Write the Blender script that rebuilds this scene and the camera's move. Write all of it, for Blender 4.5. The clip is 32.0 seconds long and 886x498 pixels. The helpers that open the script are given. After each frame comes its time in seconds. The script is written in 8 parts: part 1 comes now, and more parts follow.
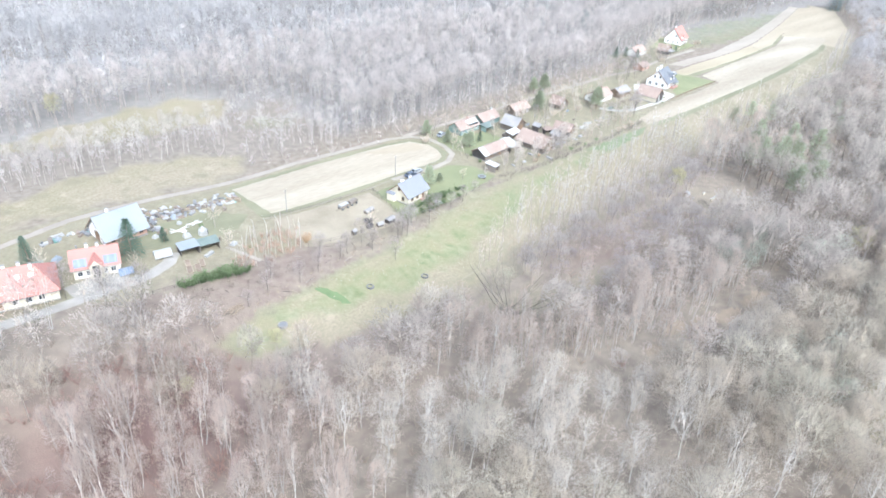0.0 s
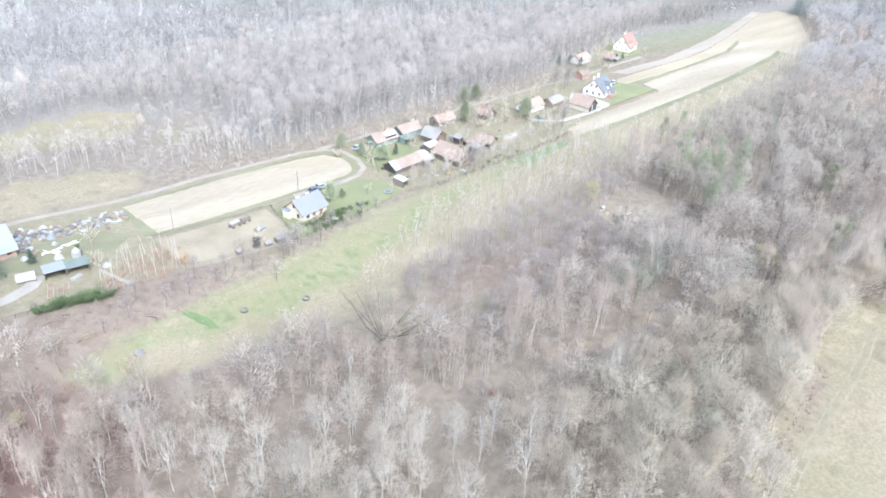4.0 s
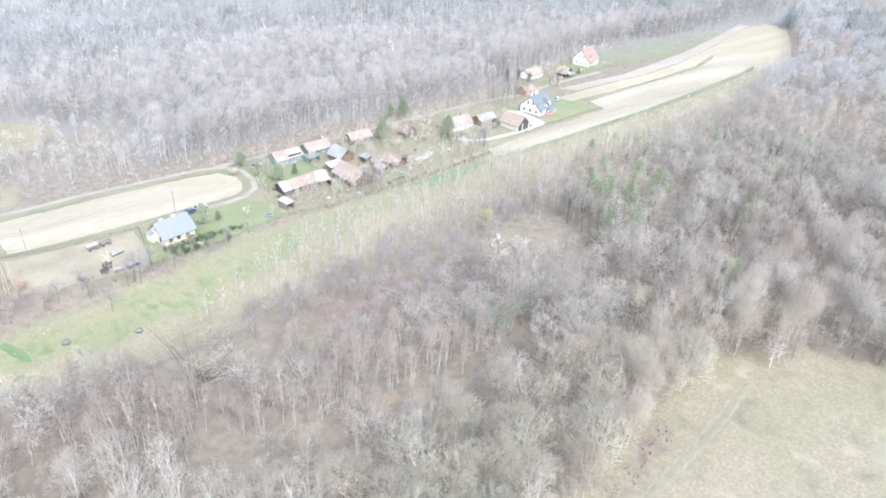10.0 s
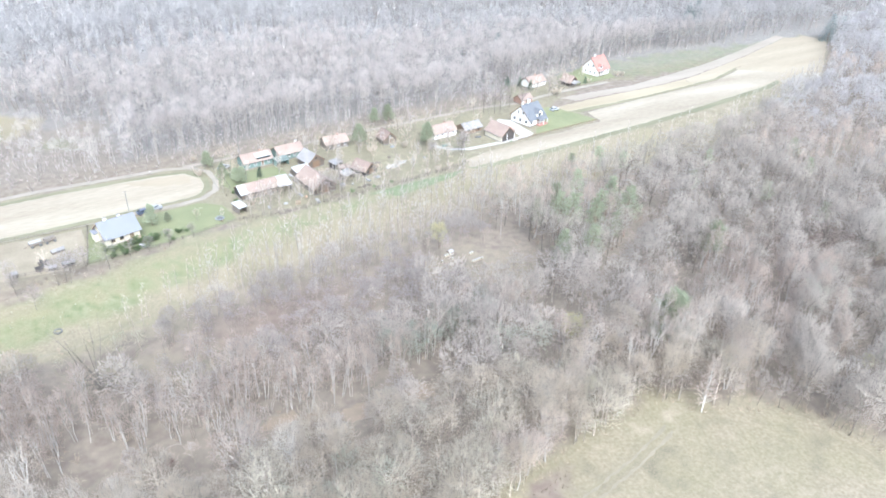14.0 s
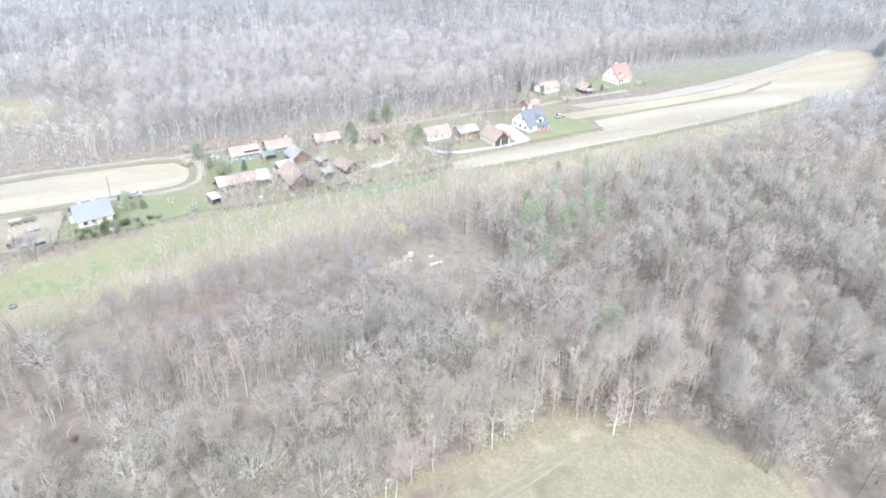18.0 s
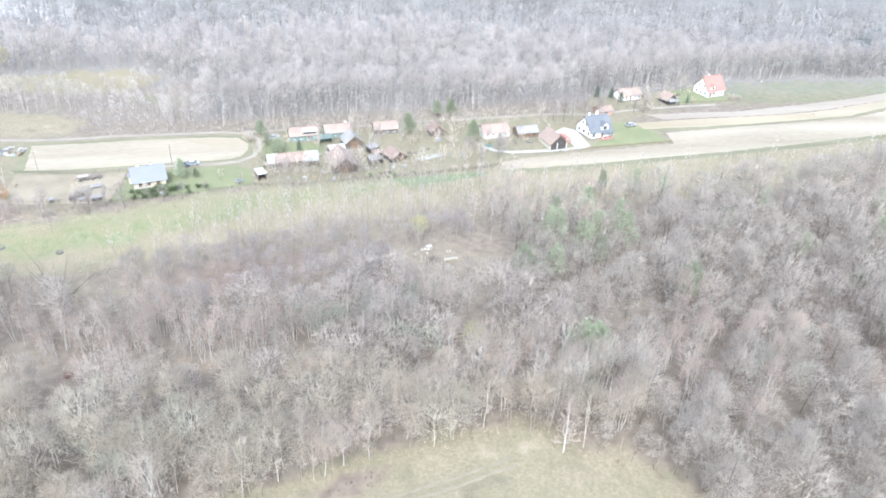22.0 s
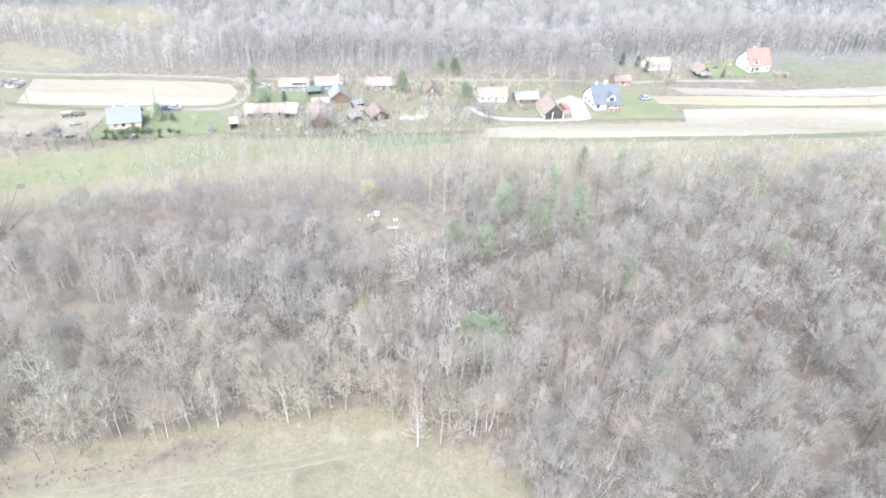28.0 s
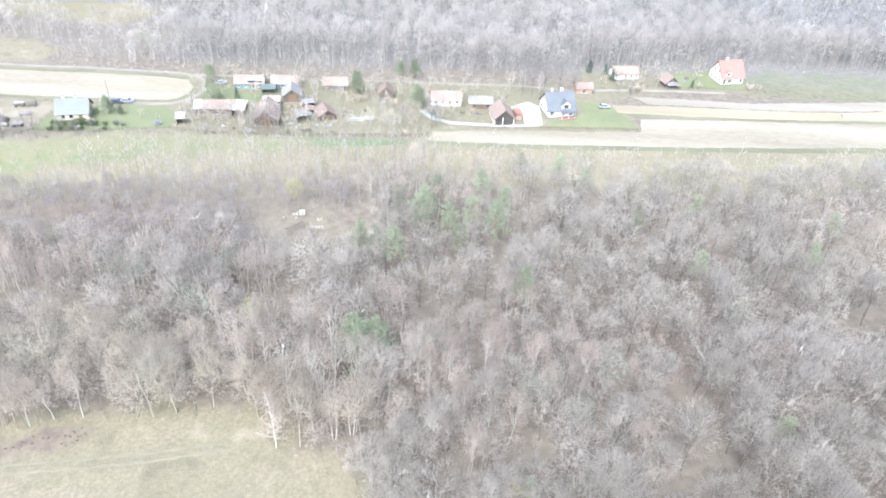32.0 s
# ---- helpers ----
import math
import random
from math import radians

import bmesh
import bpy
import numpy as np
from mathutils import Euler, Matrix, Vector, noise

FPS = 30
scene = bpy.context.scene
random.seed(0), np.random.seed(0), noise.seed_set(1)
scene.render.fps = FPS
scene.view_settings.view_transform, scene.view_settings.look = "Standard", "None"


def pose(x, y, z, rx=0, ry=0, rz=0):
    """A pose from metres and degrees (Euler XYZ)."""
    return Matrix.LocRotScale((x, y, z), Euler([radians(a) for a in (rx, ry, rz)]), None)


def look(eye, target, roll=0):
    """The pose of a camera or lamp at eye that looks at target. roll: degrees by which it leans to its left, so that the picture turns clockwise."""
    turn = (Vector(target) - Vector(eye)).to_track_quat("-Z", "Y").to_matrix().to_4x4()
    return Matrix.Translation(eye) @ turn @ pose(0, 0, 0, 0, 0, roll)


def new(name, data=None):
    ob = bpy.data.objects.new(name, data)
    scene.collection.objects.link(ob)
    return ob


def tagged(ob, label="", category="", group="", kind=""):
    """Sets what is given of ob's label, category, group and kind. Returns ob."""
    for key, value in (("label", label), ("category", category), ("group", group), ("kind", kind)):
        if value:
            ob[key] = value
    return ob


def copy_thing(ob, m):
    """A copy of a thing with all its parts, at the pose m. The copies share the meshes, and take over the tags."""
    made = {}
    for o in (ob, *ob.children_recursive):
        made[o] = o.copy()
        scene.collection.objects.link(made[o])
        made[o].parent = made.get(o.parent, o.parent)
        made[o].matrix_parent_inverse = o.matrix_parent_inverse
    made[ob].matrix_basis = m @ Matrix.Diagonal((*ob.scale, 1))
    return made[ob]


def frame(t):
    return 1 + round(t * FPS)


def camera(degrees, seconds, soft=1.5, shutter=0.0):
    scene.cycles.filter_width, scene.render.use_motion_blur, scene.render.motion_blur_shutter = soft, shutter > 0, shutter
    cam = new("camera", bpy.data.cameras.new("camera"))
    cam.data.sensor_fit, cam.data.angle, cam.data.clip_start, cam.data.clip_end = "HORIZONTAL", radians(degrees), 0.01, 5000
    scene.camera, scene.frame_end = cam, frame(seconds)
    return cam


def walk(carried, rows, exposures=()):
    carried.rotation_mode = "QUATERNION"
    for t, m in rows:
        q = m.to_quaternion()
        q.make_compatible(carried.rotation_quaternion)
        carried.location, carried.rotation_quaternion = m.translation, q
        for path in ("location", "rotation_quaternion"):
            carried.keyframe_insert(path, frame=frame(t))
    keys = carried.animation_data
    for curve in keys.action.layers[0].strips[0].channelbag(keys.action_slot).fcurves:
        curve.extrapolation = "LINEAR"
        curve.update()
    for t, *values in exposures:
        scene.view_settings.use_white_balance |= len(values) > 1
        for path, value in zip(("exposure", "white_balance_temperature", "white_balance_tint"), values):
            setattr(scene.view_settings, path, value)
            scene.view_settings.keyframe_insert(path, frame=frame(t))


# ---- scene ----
EXPOSURE, KELVIN, TINT = 1.82, 5680, 6.5
cam = camera(63.42, 32.0, soft=1.7)
# t, eye x, y, z, yaw (left of +y), pitch, roll
PATH = [
    (0.0, -0.14, -0.41, 105.29, -44.27, -31.17, 2.89),
    (0.5, 3.25, -2.37, 105.32, -44.23, -31.15, 2.83),
    (1.0, 6.71, -4.19, 105.44, -44.20, -31.13, 2.80),
    (1.5, 10.22, -5.92, 105.59, -44.19, -31.09, 2.76),
    (2.0, 13.75, -7.70, 105.78, -44.19, -31.06, 2.74),
    (2.5, 17.32, -9.44, 105.98, -44.16, -31.02, 2.68),
    (3.0, 20.91, -11.31, 106.05, -44.12, -30.95, 2.62),
    (3.5, 24.45, -13.00, 106.15, -44.10, -30.90, 2.58),
    (5.5, 39.24, -20.09, 106.21, -43.88, -30.65, 2.26),
    (6.0, 42.91, -21.69, 106.26, -43.87, -30.59, 2.23),
    (6.5, 46.62, -23.33, 106.40, -43.85, -30.57, 2.19),
    (7.0, 50.31, -24.92, 106.48, -43.85, -30.54, 2.19),
    (7.5, 53.99, -26.49, 106.57, -43.61, -30.51, 2.18),
    (8.0, 57.70, -28.13, 106.68, -43.10, -30.50, 2.18),
    (8.5, 61.44, -29.81, 106.77, -42.66, -30.47, 2.16),
    (9.0, 65.15, -31.41, 106.88, -42.28, -30.45, 2.15),
    (9.5, 68.77, -32.86, 106.92, -41.61, -30.46, 2.15),
    (10.0, 72.50, -34.25, 107.08, -40.68, -30.50, 2.18),
    (10.5, 76.25, -35.74, 107.12, -39.68, -30.53, 2.17),
    (11.0, 79.97, -37.15, 107.08, -38.69, -30.54, 2.19),
    (11.5, 83.71, -38.54, 106.97, -37.70, -30.54, 2.21),
    (12.0, 87.51, -39.90, 107.09, -36.77, -30.58, 2.24),
    (12.5, 91.35, -41.25, 107.03, -36.14, -30.58, 2.22),
    (13.0, 95.19, -42.61, 107.12, -35.92, -30.56, 2.22),
    (13.5, 98.86, -44.08, 107.28, -35.94, -30.58, 2.26),
    (14.0, 102.46, -45.83, 107.35, -35.44, -30.58, 2.30),
    (14.5, 106.06, -47.70, 107.49, -34.93, -30.57, 2.30),
    (16.5, 120.10, -55.61, 107.76, -31.44, -30.57, 2.29),
    (17.0, 123.63, -57.58, 107.93, -30.51, -30.59, 2.29),
    (17.5, 127.05, -59.48, 107.97, -29.68, -30.60, 2.33),
    (18.0, 130.57, -61.44, 108.04, -28.78, -30.63, 2.37),
    (18.5, 134.04, -63.32, 108.13, -27.89, -30.66, 2.38),
    (19.0, 137.55, -65.17, 108.32, -26.13, -30.76, 2.40),
    (19.5, 141.12, -66.85, 108.38, -23.67, -30.87, 2.49),
    (20.0, 144.79, -68.46, 108.52, -22.23, -30.92, 2.56),
    (20.5, 148.39, -69.96, 108.69, -21.47, -30.96, 2.64),
    (21.0, 151.91, -71.39, 108.85, -20.54, -31.02, 2.74),
    (21.5, 155.65, -72.70, 109.02, -18.81, -31.16, 2.80),
    (22.0, 159.40, -73.65, 109.13, -16.95, -31.30, 2.82),
    (22.5, 163.09, -74.18, 109.22, -15.11, -31.42, 2.89),
    (23.0, 166.99, -74.32, 109.39, -13.68, -31.55, 2.90),
    (23.5, 170.66, -74.42, 109.52, -12.98, -31.59, 2.88),
    (24.0, 174.35, -74.26, 109.73, -12.26, -31.63, 2.85),
    (24.5, 177.73, -73.79, 109.87, -11.74, -31.64, 2.84),
    (25.0, 181.35, -73.08, 110.13, -11.45, -31.66, 2.82),
    (25.5, 184.96, -72.66, 110.34, -11.39, -31.64, 2.84),
    (26.0, 188.67, -72.66, 110.19, -11.28, -31.66, 2.83),
    (26.5, 192.13, -72.35, 110.44, -11.53, -34.84, 3.06),
    (28.5, 206.96, -72.24, 111.01, -6.83, -35.57, 3.32),
    (29.0, 210.37, -72.38, 111.03, -6.27, -35.53, 3.42),
    (29.5, 214.21, -72.48, 111.12, -4.85, -35.56, 3.46),
    (30.0, 218.09, -72.64, 111.12, -4.68, -35.50, 3.49),
    (30.5, 221.96, -72.74, 111.09, -4.67, -35.45, 3.54),
    (31.0, 225.80, -72.88, 111.04, -4.66, -35.40, 3.59),
    (31.5, 229.71, -73.01, 111.06, -4.65, -35.36, 3.62),
    (32.0, 233.56, -73.16, 111.09, -4.65, -35.33, 3.66),
]


def eye_pose(x, y, z, yaw, pitch, roll):
    a, b = radians(yaw), radians(pitch)
    way = Vector((-math.sin(a) * math.cos(b), math.cos(a) * math.cos(b), math.sin(b)))
    return look((x, y, z), Vector((x, y, z)) + way, roll)


walk(cam, [(t, eye_pose(*r)) for t, *r in PATH], exposures=[(0.0, EXPOSURE, KELVIN, TINT), (25.5, EXPOSURE, KELVIN, TINT), (29.0, EXPOSURE + 0.08, KELVIN, TINT), (32.0, EXPOSURE + 0.08, KELVIN, TINT)])

# ---- light: a bright overcast spring day ----
SUN_HEIGHT, SUN_AZIMUTH = 48.0, 200.0
world = bpy.data.worlds.new("sky")
scene.world = world
world.use_nodes = True
wn = world.node_tree
sky = wn.nodes.new("ShaderNodeTexSky")
sky.sky_type, sky.sun_disc = "NISHITA", False
sky.sun_elevation, sky.sun_rotation = radians(SUN_HEIGHT), radians(SUN_AZIMUTH)
sky.air_density, sky.dust_density, sky.ozone_density = 1.0, 4.0, 1.0
pale = wn.nodes.new("ShaderNodeHueSaturation")
pale.inputs["Saturation"].default_value = 0.55
wn.links.new(sky.outputs["Color"], pale.inputs["Color"])
wn.links.new(pale.outputs["Color"], wn.nodes["Background"].inputs["Color"])
wn.nodes["Background"].inputs["Strength"].default_value = 0.15
sun = new("sun", bpy.data.lights.new("sun", "SUN"))
sun.data.energy, sun.data.angle, sun.data.color = 1.0, radians(25), (1.0, 0.985, 0.96)
az = radians(SUN_AZIMUTH)
sun_way = Vector((math.sin(az) * math.cos(radians(SUN_HEIGHT)), math.cos(az) * math.cos(radians(SUN_HEIGHT)), math.sin(radians(SUN_HEIGHT))))
sun.matrix_world = look(sun_way * 300, (0, 0, 0))

# ---- materials ----
def mat(name, dark, light, scale=0.5, fine=12.0, rough=0.9, bump=0.3, vary=0.12, metal=0.0, stretch=(1, 1, 1), distance=0.05):
    """Two tones mixed by coarse and fine noise in world space, with fine relief; every object differs a little in tone."""
    m = bpy.data.materials.new(name)
    m.use_nodes = True
    nt = m.node_tree
    nd, ln = nt.nodes, nt.links
    bs = nd["Principled BSDF"]
    geo = nd.new("ShaderNodeNewGeometry")
    mp = nd.new("ShaderNodeMapping")
    mp.inputs["Scale"].default_value = stretch
    ln.new(geo.outputs["Position"], mp.inputs["Vector"])
    n1, n2 = nd.new("ShaderNodeTexNoise"), nd.new("ShaderNodeTexNoise")
    n1.inputs["Scale"].default_value, n2.inputs["Scale"].default_value = scale, fine
    n1.inputs["Detail"].default_value, n2.inputs["Detail"].default_value = 5, 3
    ln.new(mp.outputs[0], n1.inputs["Vector"])
    ln.new(mp.outputs[0], n2.inputs["Vector"])
    add = nd.new("ShaderNodeMath")
    add.operation = "MULTIPLY_ADD"
    ln.new(n1.outputs["Fac"], add.inputs[0])
    add.inputs[1].default_value = 1.6
    half = nd.new("ShaderNodeMath")
    half.operation = "MULTIPLY_ADD"
    ln.new(n2.outputs["Fac"], half.inputs[0])
    half.inputs[1].default_value, half.inputs[2].default_value = 0.8, -0.7
    ln.new(half.outputs[0], add.inputs[2])
    mix = nd.new("ShaderNodeMix")
    mix.data_type = "RGBA"
    ln.new(add.outputs[0], mix.inputs[0])
    mix.inputs[6].default_value, mix.inputs[7].default_value = (*dark, 1), (*light, 1)
    obj = nd.new("ShaderNodeObjectInfo")
    rng = nd.new("ShaderNodeMapRange")
    rng.inputs[3].default_value, rng.inputs[4].default_value = 1 - vary, 1 + vary
    ln.new(obj.outputs["Random"], rng.inputs[0])
    hsv = nd.new("ShaderNodeHueSaturation")
    ln.new(rng.outputs[0], hsv.inputs["Value"])
    ln.new(mix.outputs[2], hsv.inputs["Color"])
    ln.new(hsv.outputs[0], bs.inputs["Base Color"])
    bs.inputs["Roughness"].default_value, bs.inputs["Metallic"].default_value = rough, metal
    if bump:
        bp = nd.new("ShaderNodeBump")
        bp.inputs["Strength"].default_value, bp.inputs["Distance"].default_value = bump, distance
        ln.new(add.outputs[0], bp.inputs["Height"])
        ln.new(bp.outputs[0], bs.inputs["Normal"])
    return m


def stripes(m, axis, step, dark, depth=0.04, strength=0.5, amount=0.5):
    """Adds rows (tiles, boards, seams, furrows) every step metres along an axis of the object to a material of mat()."""
    nd, ln = m.node_tree.nodes, m.node_tree.links
    tc = nd.new("ShaderNodeTexCoord")
    sep = nd.new("ShaderNodeSeparateXYZ")
    ln.new(tc.outputs["Object"], sep.inputs[0])
    no = nd.new("ShaderNodeTexNoise")
    no.inputs["Scale"].default_value = 0.6
    ln.new(tc.outputs["Object"], no.inputs["Vector"])
    wob = nd.new("ShaderNodeMath")
    wob.operation = "MULTIPLY_ADD"
    wob.inputs[1].default_value = 0.5 * step
    ln.new(no.outputs["Fac"], wob.inputs[0])
    ln.new(sep.outputs[axis], wob.inputs[2])
    pp = nd.new("ShaderNodeMath")
    pp.operation = "PINGPONG"
    pp.inputs[1].default_value = step / 2
    ln.new(wob.outputs[0], pp.inputs[0])
    ramp = nd.new("ShaderNodeMapRange")
    ramp.inputs[1].default_value, ramp.inputs[2].default_value = 0.0, step / 4
    ln.new(pp.outputs[0], ramp.inputs[0])
    bs = nd["Principled BSDF"]
    old = bs.inputs["Base Color"].links[0].from_socket
    mix = nd.new("ShaderNodeMix")
    mix.data_type = "RGBA"
    inv = nd.new("ShaderNodeMapRange")
    inv.inputs[3].default_value, inv.inputs[4].default_value = amount, 0.0
    ln.new(ramp.outputs[0], inv.inputs[0])
    ln.new(inv.outputs[0], mix.inputs[0])
    ln.new(old, mix.inputs[6])
    mix.inputs[7].default_value = (*dark, 1)
    ln.new(mix.outputs[2], bs.inputs["Base Color"])
    bp = nd.new("ShaderNodeBump")
    bp.inputs["Strength"].default_value, bp.inputs["Distance"].default_value = strength, depth
    ln.new(ramp.outputs[0], bp.inputs["Height"])
    if bs.inputs["Normal"].links:
        ln.new(bs.inputs["Normal"].links[0].from_socket, bp.inputs["Normal"])
    ln.new(bp.outputs[0], bs.inputs["Normal"])
    return m


BIRCH_BARK = mat("birch_bark", (0.368, 0.350, 0.322), (0.681, 0.655, 0.614), 1.2, 9, 0.8, 0.3)
GREY_BARK = mat("grey_bark", (0.246, 0.213, 0.181), (0.471, 0.419, 0.365), 1.0, 9, 0.9, 0.4)
BIRCH_TWIG = mat("birch_twig", (0.538, 0.448, 0.385), (0.689, 0.583, 0.509), 0.05, 0.4, 0.9, 0, 0.1)
GREY_TWIG = mat("grey_twig", (0.520, 0.454, 0.370), (0.712, 0.635, 0.528), 0.05, 0.4, 0.9, 0, 0.1)
RED_TWIG = mat("red_twig", (0.250, 0.156, 0.135), (0.388, 0.256, 0.222), 0.06, 0.5, 0.9, 0, 0.15)
# next three: distance haze put into the twig colour of the far woods
HAZED_TALL_TWIG = mat("hazed_grey_twig", (0.655, 0.600, 0.564), (0.778, 0.718, 0.678), 0.05, 0.4, 0.9, 0, 0.1)
HAZED_EAST_TWIG = mat("hazed_grey_brown_twig", (0.541, 0.520, 0.517), (0.673, 0.651, 0.649), 0.05, 0.4, 0.9, 0, 0.1)
HAZED_DEEP_TWIG = mat("hazed_distant_twig", (0.600, 0.575, 0.560), (0.700, 0.676, 0.662), 0.05, 0.4, 0.9, 0, 0.1)
PALE_BIRCH_TWIG = mat("pale_birch_twig", (0.575, 0.513, 0.437), (0.736, 0.670, 0.584), 0.05, 0.4, 0.9, 0, 0.1)
CREAM_TWIG = mat("cream_twig", (0.598, 0.553, 0.451), (0.755, 0.708, 0.592), 0.05, 0.4, 0.9, 0, 0.1)
VALLEY_TWIG = mat("grey_brown_twig", (0.571, 0.509, 0.459), (0.749, 0.680, 0.621), 0.05, 0.4, 0.9, 0, 0.1)
OLIVE_TWIG = mat("olive_twig", (0.413, 0.400, 0.294), (0.562, 0.544, 0.413), 0.2, 2, 0.9, 0, 0.1)
LICHEN_TWIG = mat("lichen_twig", (0.517, 0.549, 0.455), (0.737, 0.760, 0.651), 0.2, 2, 0.9, 0, 0.12)
MOSS_TWIG = mat("mossy_twig", (0.362, 0.398, 0.328), (0.500, 0.527, 0.444), 0.2, 2, 0.9, 0, 0.12)
WILLOW_TWIG = mat("willow_twig", (0.228, 0.214, 0.150), (0.348, 0.326, 0.240), 0.3, 2, 0.9, 0, 0.1)
LOW_TWIG = mat("purplish_twig", (0.383, 0.341, 0.329), (0.526, 0.476, 0.458), 0.06, 0.6, 0.9, 0, 0.1)
EAST_TWIG = mat("brown_twig", (0.534, 0.483, 0.431), (0.736, 0.676, 0.609), 0.05, 0.4, 0.9, 0, 0.1)
BUD_TWIG = mat("budding_twig", (0.538, 0.513, 0.294), (0.733, 0.691, 0.422), 0.3, 2, 0.8, 0, 0.1)
PINE_NEEDLE = mat("pine_needle", (0.302, 0.335, 0.230), (0.454, 0.489, 0.353), 0.4, 3, 0.7, 0, 0.2)
# spruce needles paled and blued, haze put into the colour of distant trees
HAZED_NEEDLE = mat("hazed_needle", (0.215, 0.268, 0.258), (0.320, 0.375, 0.362), 0.4, 3, 0.7, 0, 0.1)
SPRUCE_NEEDLE = mat("spruce_needle", (0.078, 0.122, 0.088), (0.165, 0.222, 0.168), 0.4, 3, 0.7, 0, 0.15)
PINE_BARK = mat("pine_bark", (0.176, 0.119, 0.086), (0.370, 0.267, 0.205), 1.0, 8, 0.9, 0.4)
HEDGE_LEAF = mat("hedge_leaf", (0.110, 0.154, 0.077), (0.209, 0.259, 0.143), 0.4, 4, 0.7, 0, 0.2)
DRY_SCRUB = mat("dry_scrub", (0.325, 0.269, 0.210), (0.488, 0.415, 0.335), 0.2, 2, 0.9, 0, 0.2)

RED_SCRUB = mat("dead_stalks", (0.144, 0.117, 0.098), (0.230, 0.194, 0.163), 0.2, 2, 0.9, 0, 0.2)
DARK_BARK = mat("dark_bark", (0.108, 0.094, 0.079), (0.228, 0.202, 0.174), 1.0, 9, 0.9, 0.4)

POLE_BARK = mat("young_birch_bark", (0.265, 0.237, 0.211), (0.408, 0.372, 0.336), 1.2, 9, 0.85, 0.3)
PEELED_POLE = mat("peeled_birch", (0.330, 0.300, 0.270), (0.560, 0.520, 0.475), 1.2, 9, 0.85, 0.3)
DEAD_LEAF = mat("dead_leaves", (0.160, 0.126, 0.092), (0.262, 0.212, 0.162), 0.35, 3.5, 0.95, 0.6, 0.03)
BRACKEN = mat("dead_bracken", (0.116, 0.095, 0.067), (0.185, 0.157, 0.114), 0.3, 3, 0.95, 0.6, 0.03)
FRINGE_TWIG = mat("fringe_twig", (0.409, 0.371, 0.340), (0.590, 0.548, 0.514), 0.1, 1, 0.9, 0, 0.15)

STRAW = mat("straw_field", (0.189, 0.161, 0.118), (0.363, 0.322, 0.256), 0.05, 1.2, 0.95, 0.5, 0.03, stretch=(0.25, 1.6, 1))
STRAW_GREEN = mat("sparse_straw_field", (0.225, 0.192, 0.131), (0.332, 0.287, 0.210), 0.06, 1.2, 0.95, 0.5, 0.03, stretch=(0.2, 1.6, 1))
LAWN = mat("lawn_grass", (0.127, 0.141, 0.074), (0.191, 0.198, 0.110), 0.12, 3.0, 0.95, 0.6, 0.05)
FRESH_GRASS = mat("fresh_grass", (0.112, 0.140, 0.072), (0.165, 0.186, 0.108), 0.2, 3.0, 0.95, 0.6, 0.05)
BRIGHT_GRASS = mat("bright_grass", (0.072, 0.112, 0.048), (0.118, 0.160, 0.076), 0.4, 4.0, 0.95, 0.6, 0.02)
TRACK_GRASS = mat("trodden_grass", (0.178, 0.159, 0.115), (0.243, 0.218, 0.164), 0.3, 3.0, 0.95, 0.5, 0.02)
MARGIN_GRASS = mat("margin_grass", (0.119, 0.117, 0.071), (0.194, 0.187, 0.122), 0.12, 2.0, 0.95, 0.6, 0.05, stretch=(0.4, 1.5, 1))
PADDOCK_EARTH = mat("paddock_earth", (0.180, 0.152, 0.108), (0.285, 0.250, 0.190), 0.12, 2.0, 0.95, 0.6, 0.05)
GRAVEL = mat("gravel", (0.206, 0.191, 0.169), (0.297, 0.280, 0.251), 0.3, 5.0, 0.95, 0.5, 0.04)
WHITE_GRAVEL = mat("white_gravel", (0.310, 0.297, 0.275), (0.430, 0.417, 0.391), 0.3, 5.0, 0.95, 0.4, 0.04)
LANE_DIRT = mat("lane_dirt", (0.203, 0.180, 0.150), (0.303, 0.273, 0.233), 0.2, 4.0, 0.95, 0.5, 0.04)
PLOUGHED = mat("bare_strip", (0.205, 0.178, 0.142), (0.300, 0.268, 0.224), 0.08, 1.5, 0.95, 0.6, 0.04, stretch=(0.25, 1.5, 1))
FALLOW = mat("fallow_strip", (0.220, 0.188, 0.136), (0.331, 0.286, 0.215), 0.06, 1.2, 0.95, 0.5, 0.03, stretch=(0.2, 1.4, 1))
ASPHALT = mat("worn_asphalt", (0.202, 0.180, 0.153), (0.293, 0.263, 0.228), 0.2, 4.0, 0.9, 0.3, 0.03)

WHITE_WALL = mat("white_render", (0.650, 0.640, 0.613), (0.780, 0.771, 0.743), 0.3, 6, 0.9, 0.15, 0.03)
CREAM_WALL = mat("cream_render", (0.512, 0.468, 0.365), (0.599, 0.556, 0.453), 0.3, 6, 0.9, 0.15, 0.03)
GREEN_WALL = mat("green_boarding", (0.142, 0.211, 0.194), (0.206, 0.280, 0.258), 0.4, 6, 0.8, 0.2, 0.06)
PLANK_WALL = stripes(mat("weathered_planks", (0.103, 0.086, 0.073), (0.206, 0.176, 0.148), 0.5, 7, 0.9, 0.3, 0.12), 0, 0.22, (0.069, 0.052, 0.043))
DARK_PLANK = stripes(mat("dark_planks", (0.039, 0.034, 0.033), (0.086, 0.076, 0.071), 0.5, 7, 0.9, 0.3, 0.1), 0, 0.22, (0.017, 0.017, 0.017))
HONEY_PLANK = stripes(mat("honey_planks", (0.163, 0.120, 0.086), (0.258, 0.198, 0.146), 0.5, 7, 0.8, 0.3, 0.08), 2, 0.25, (0.155, 0.103, 0.060))
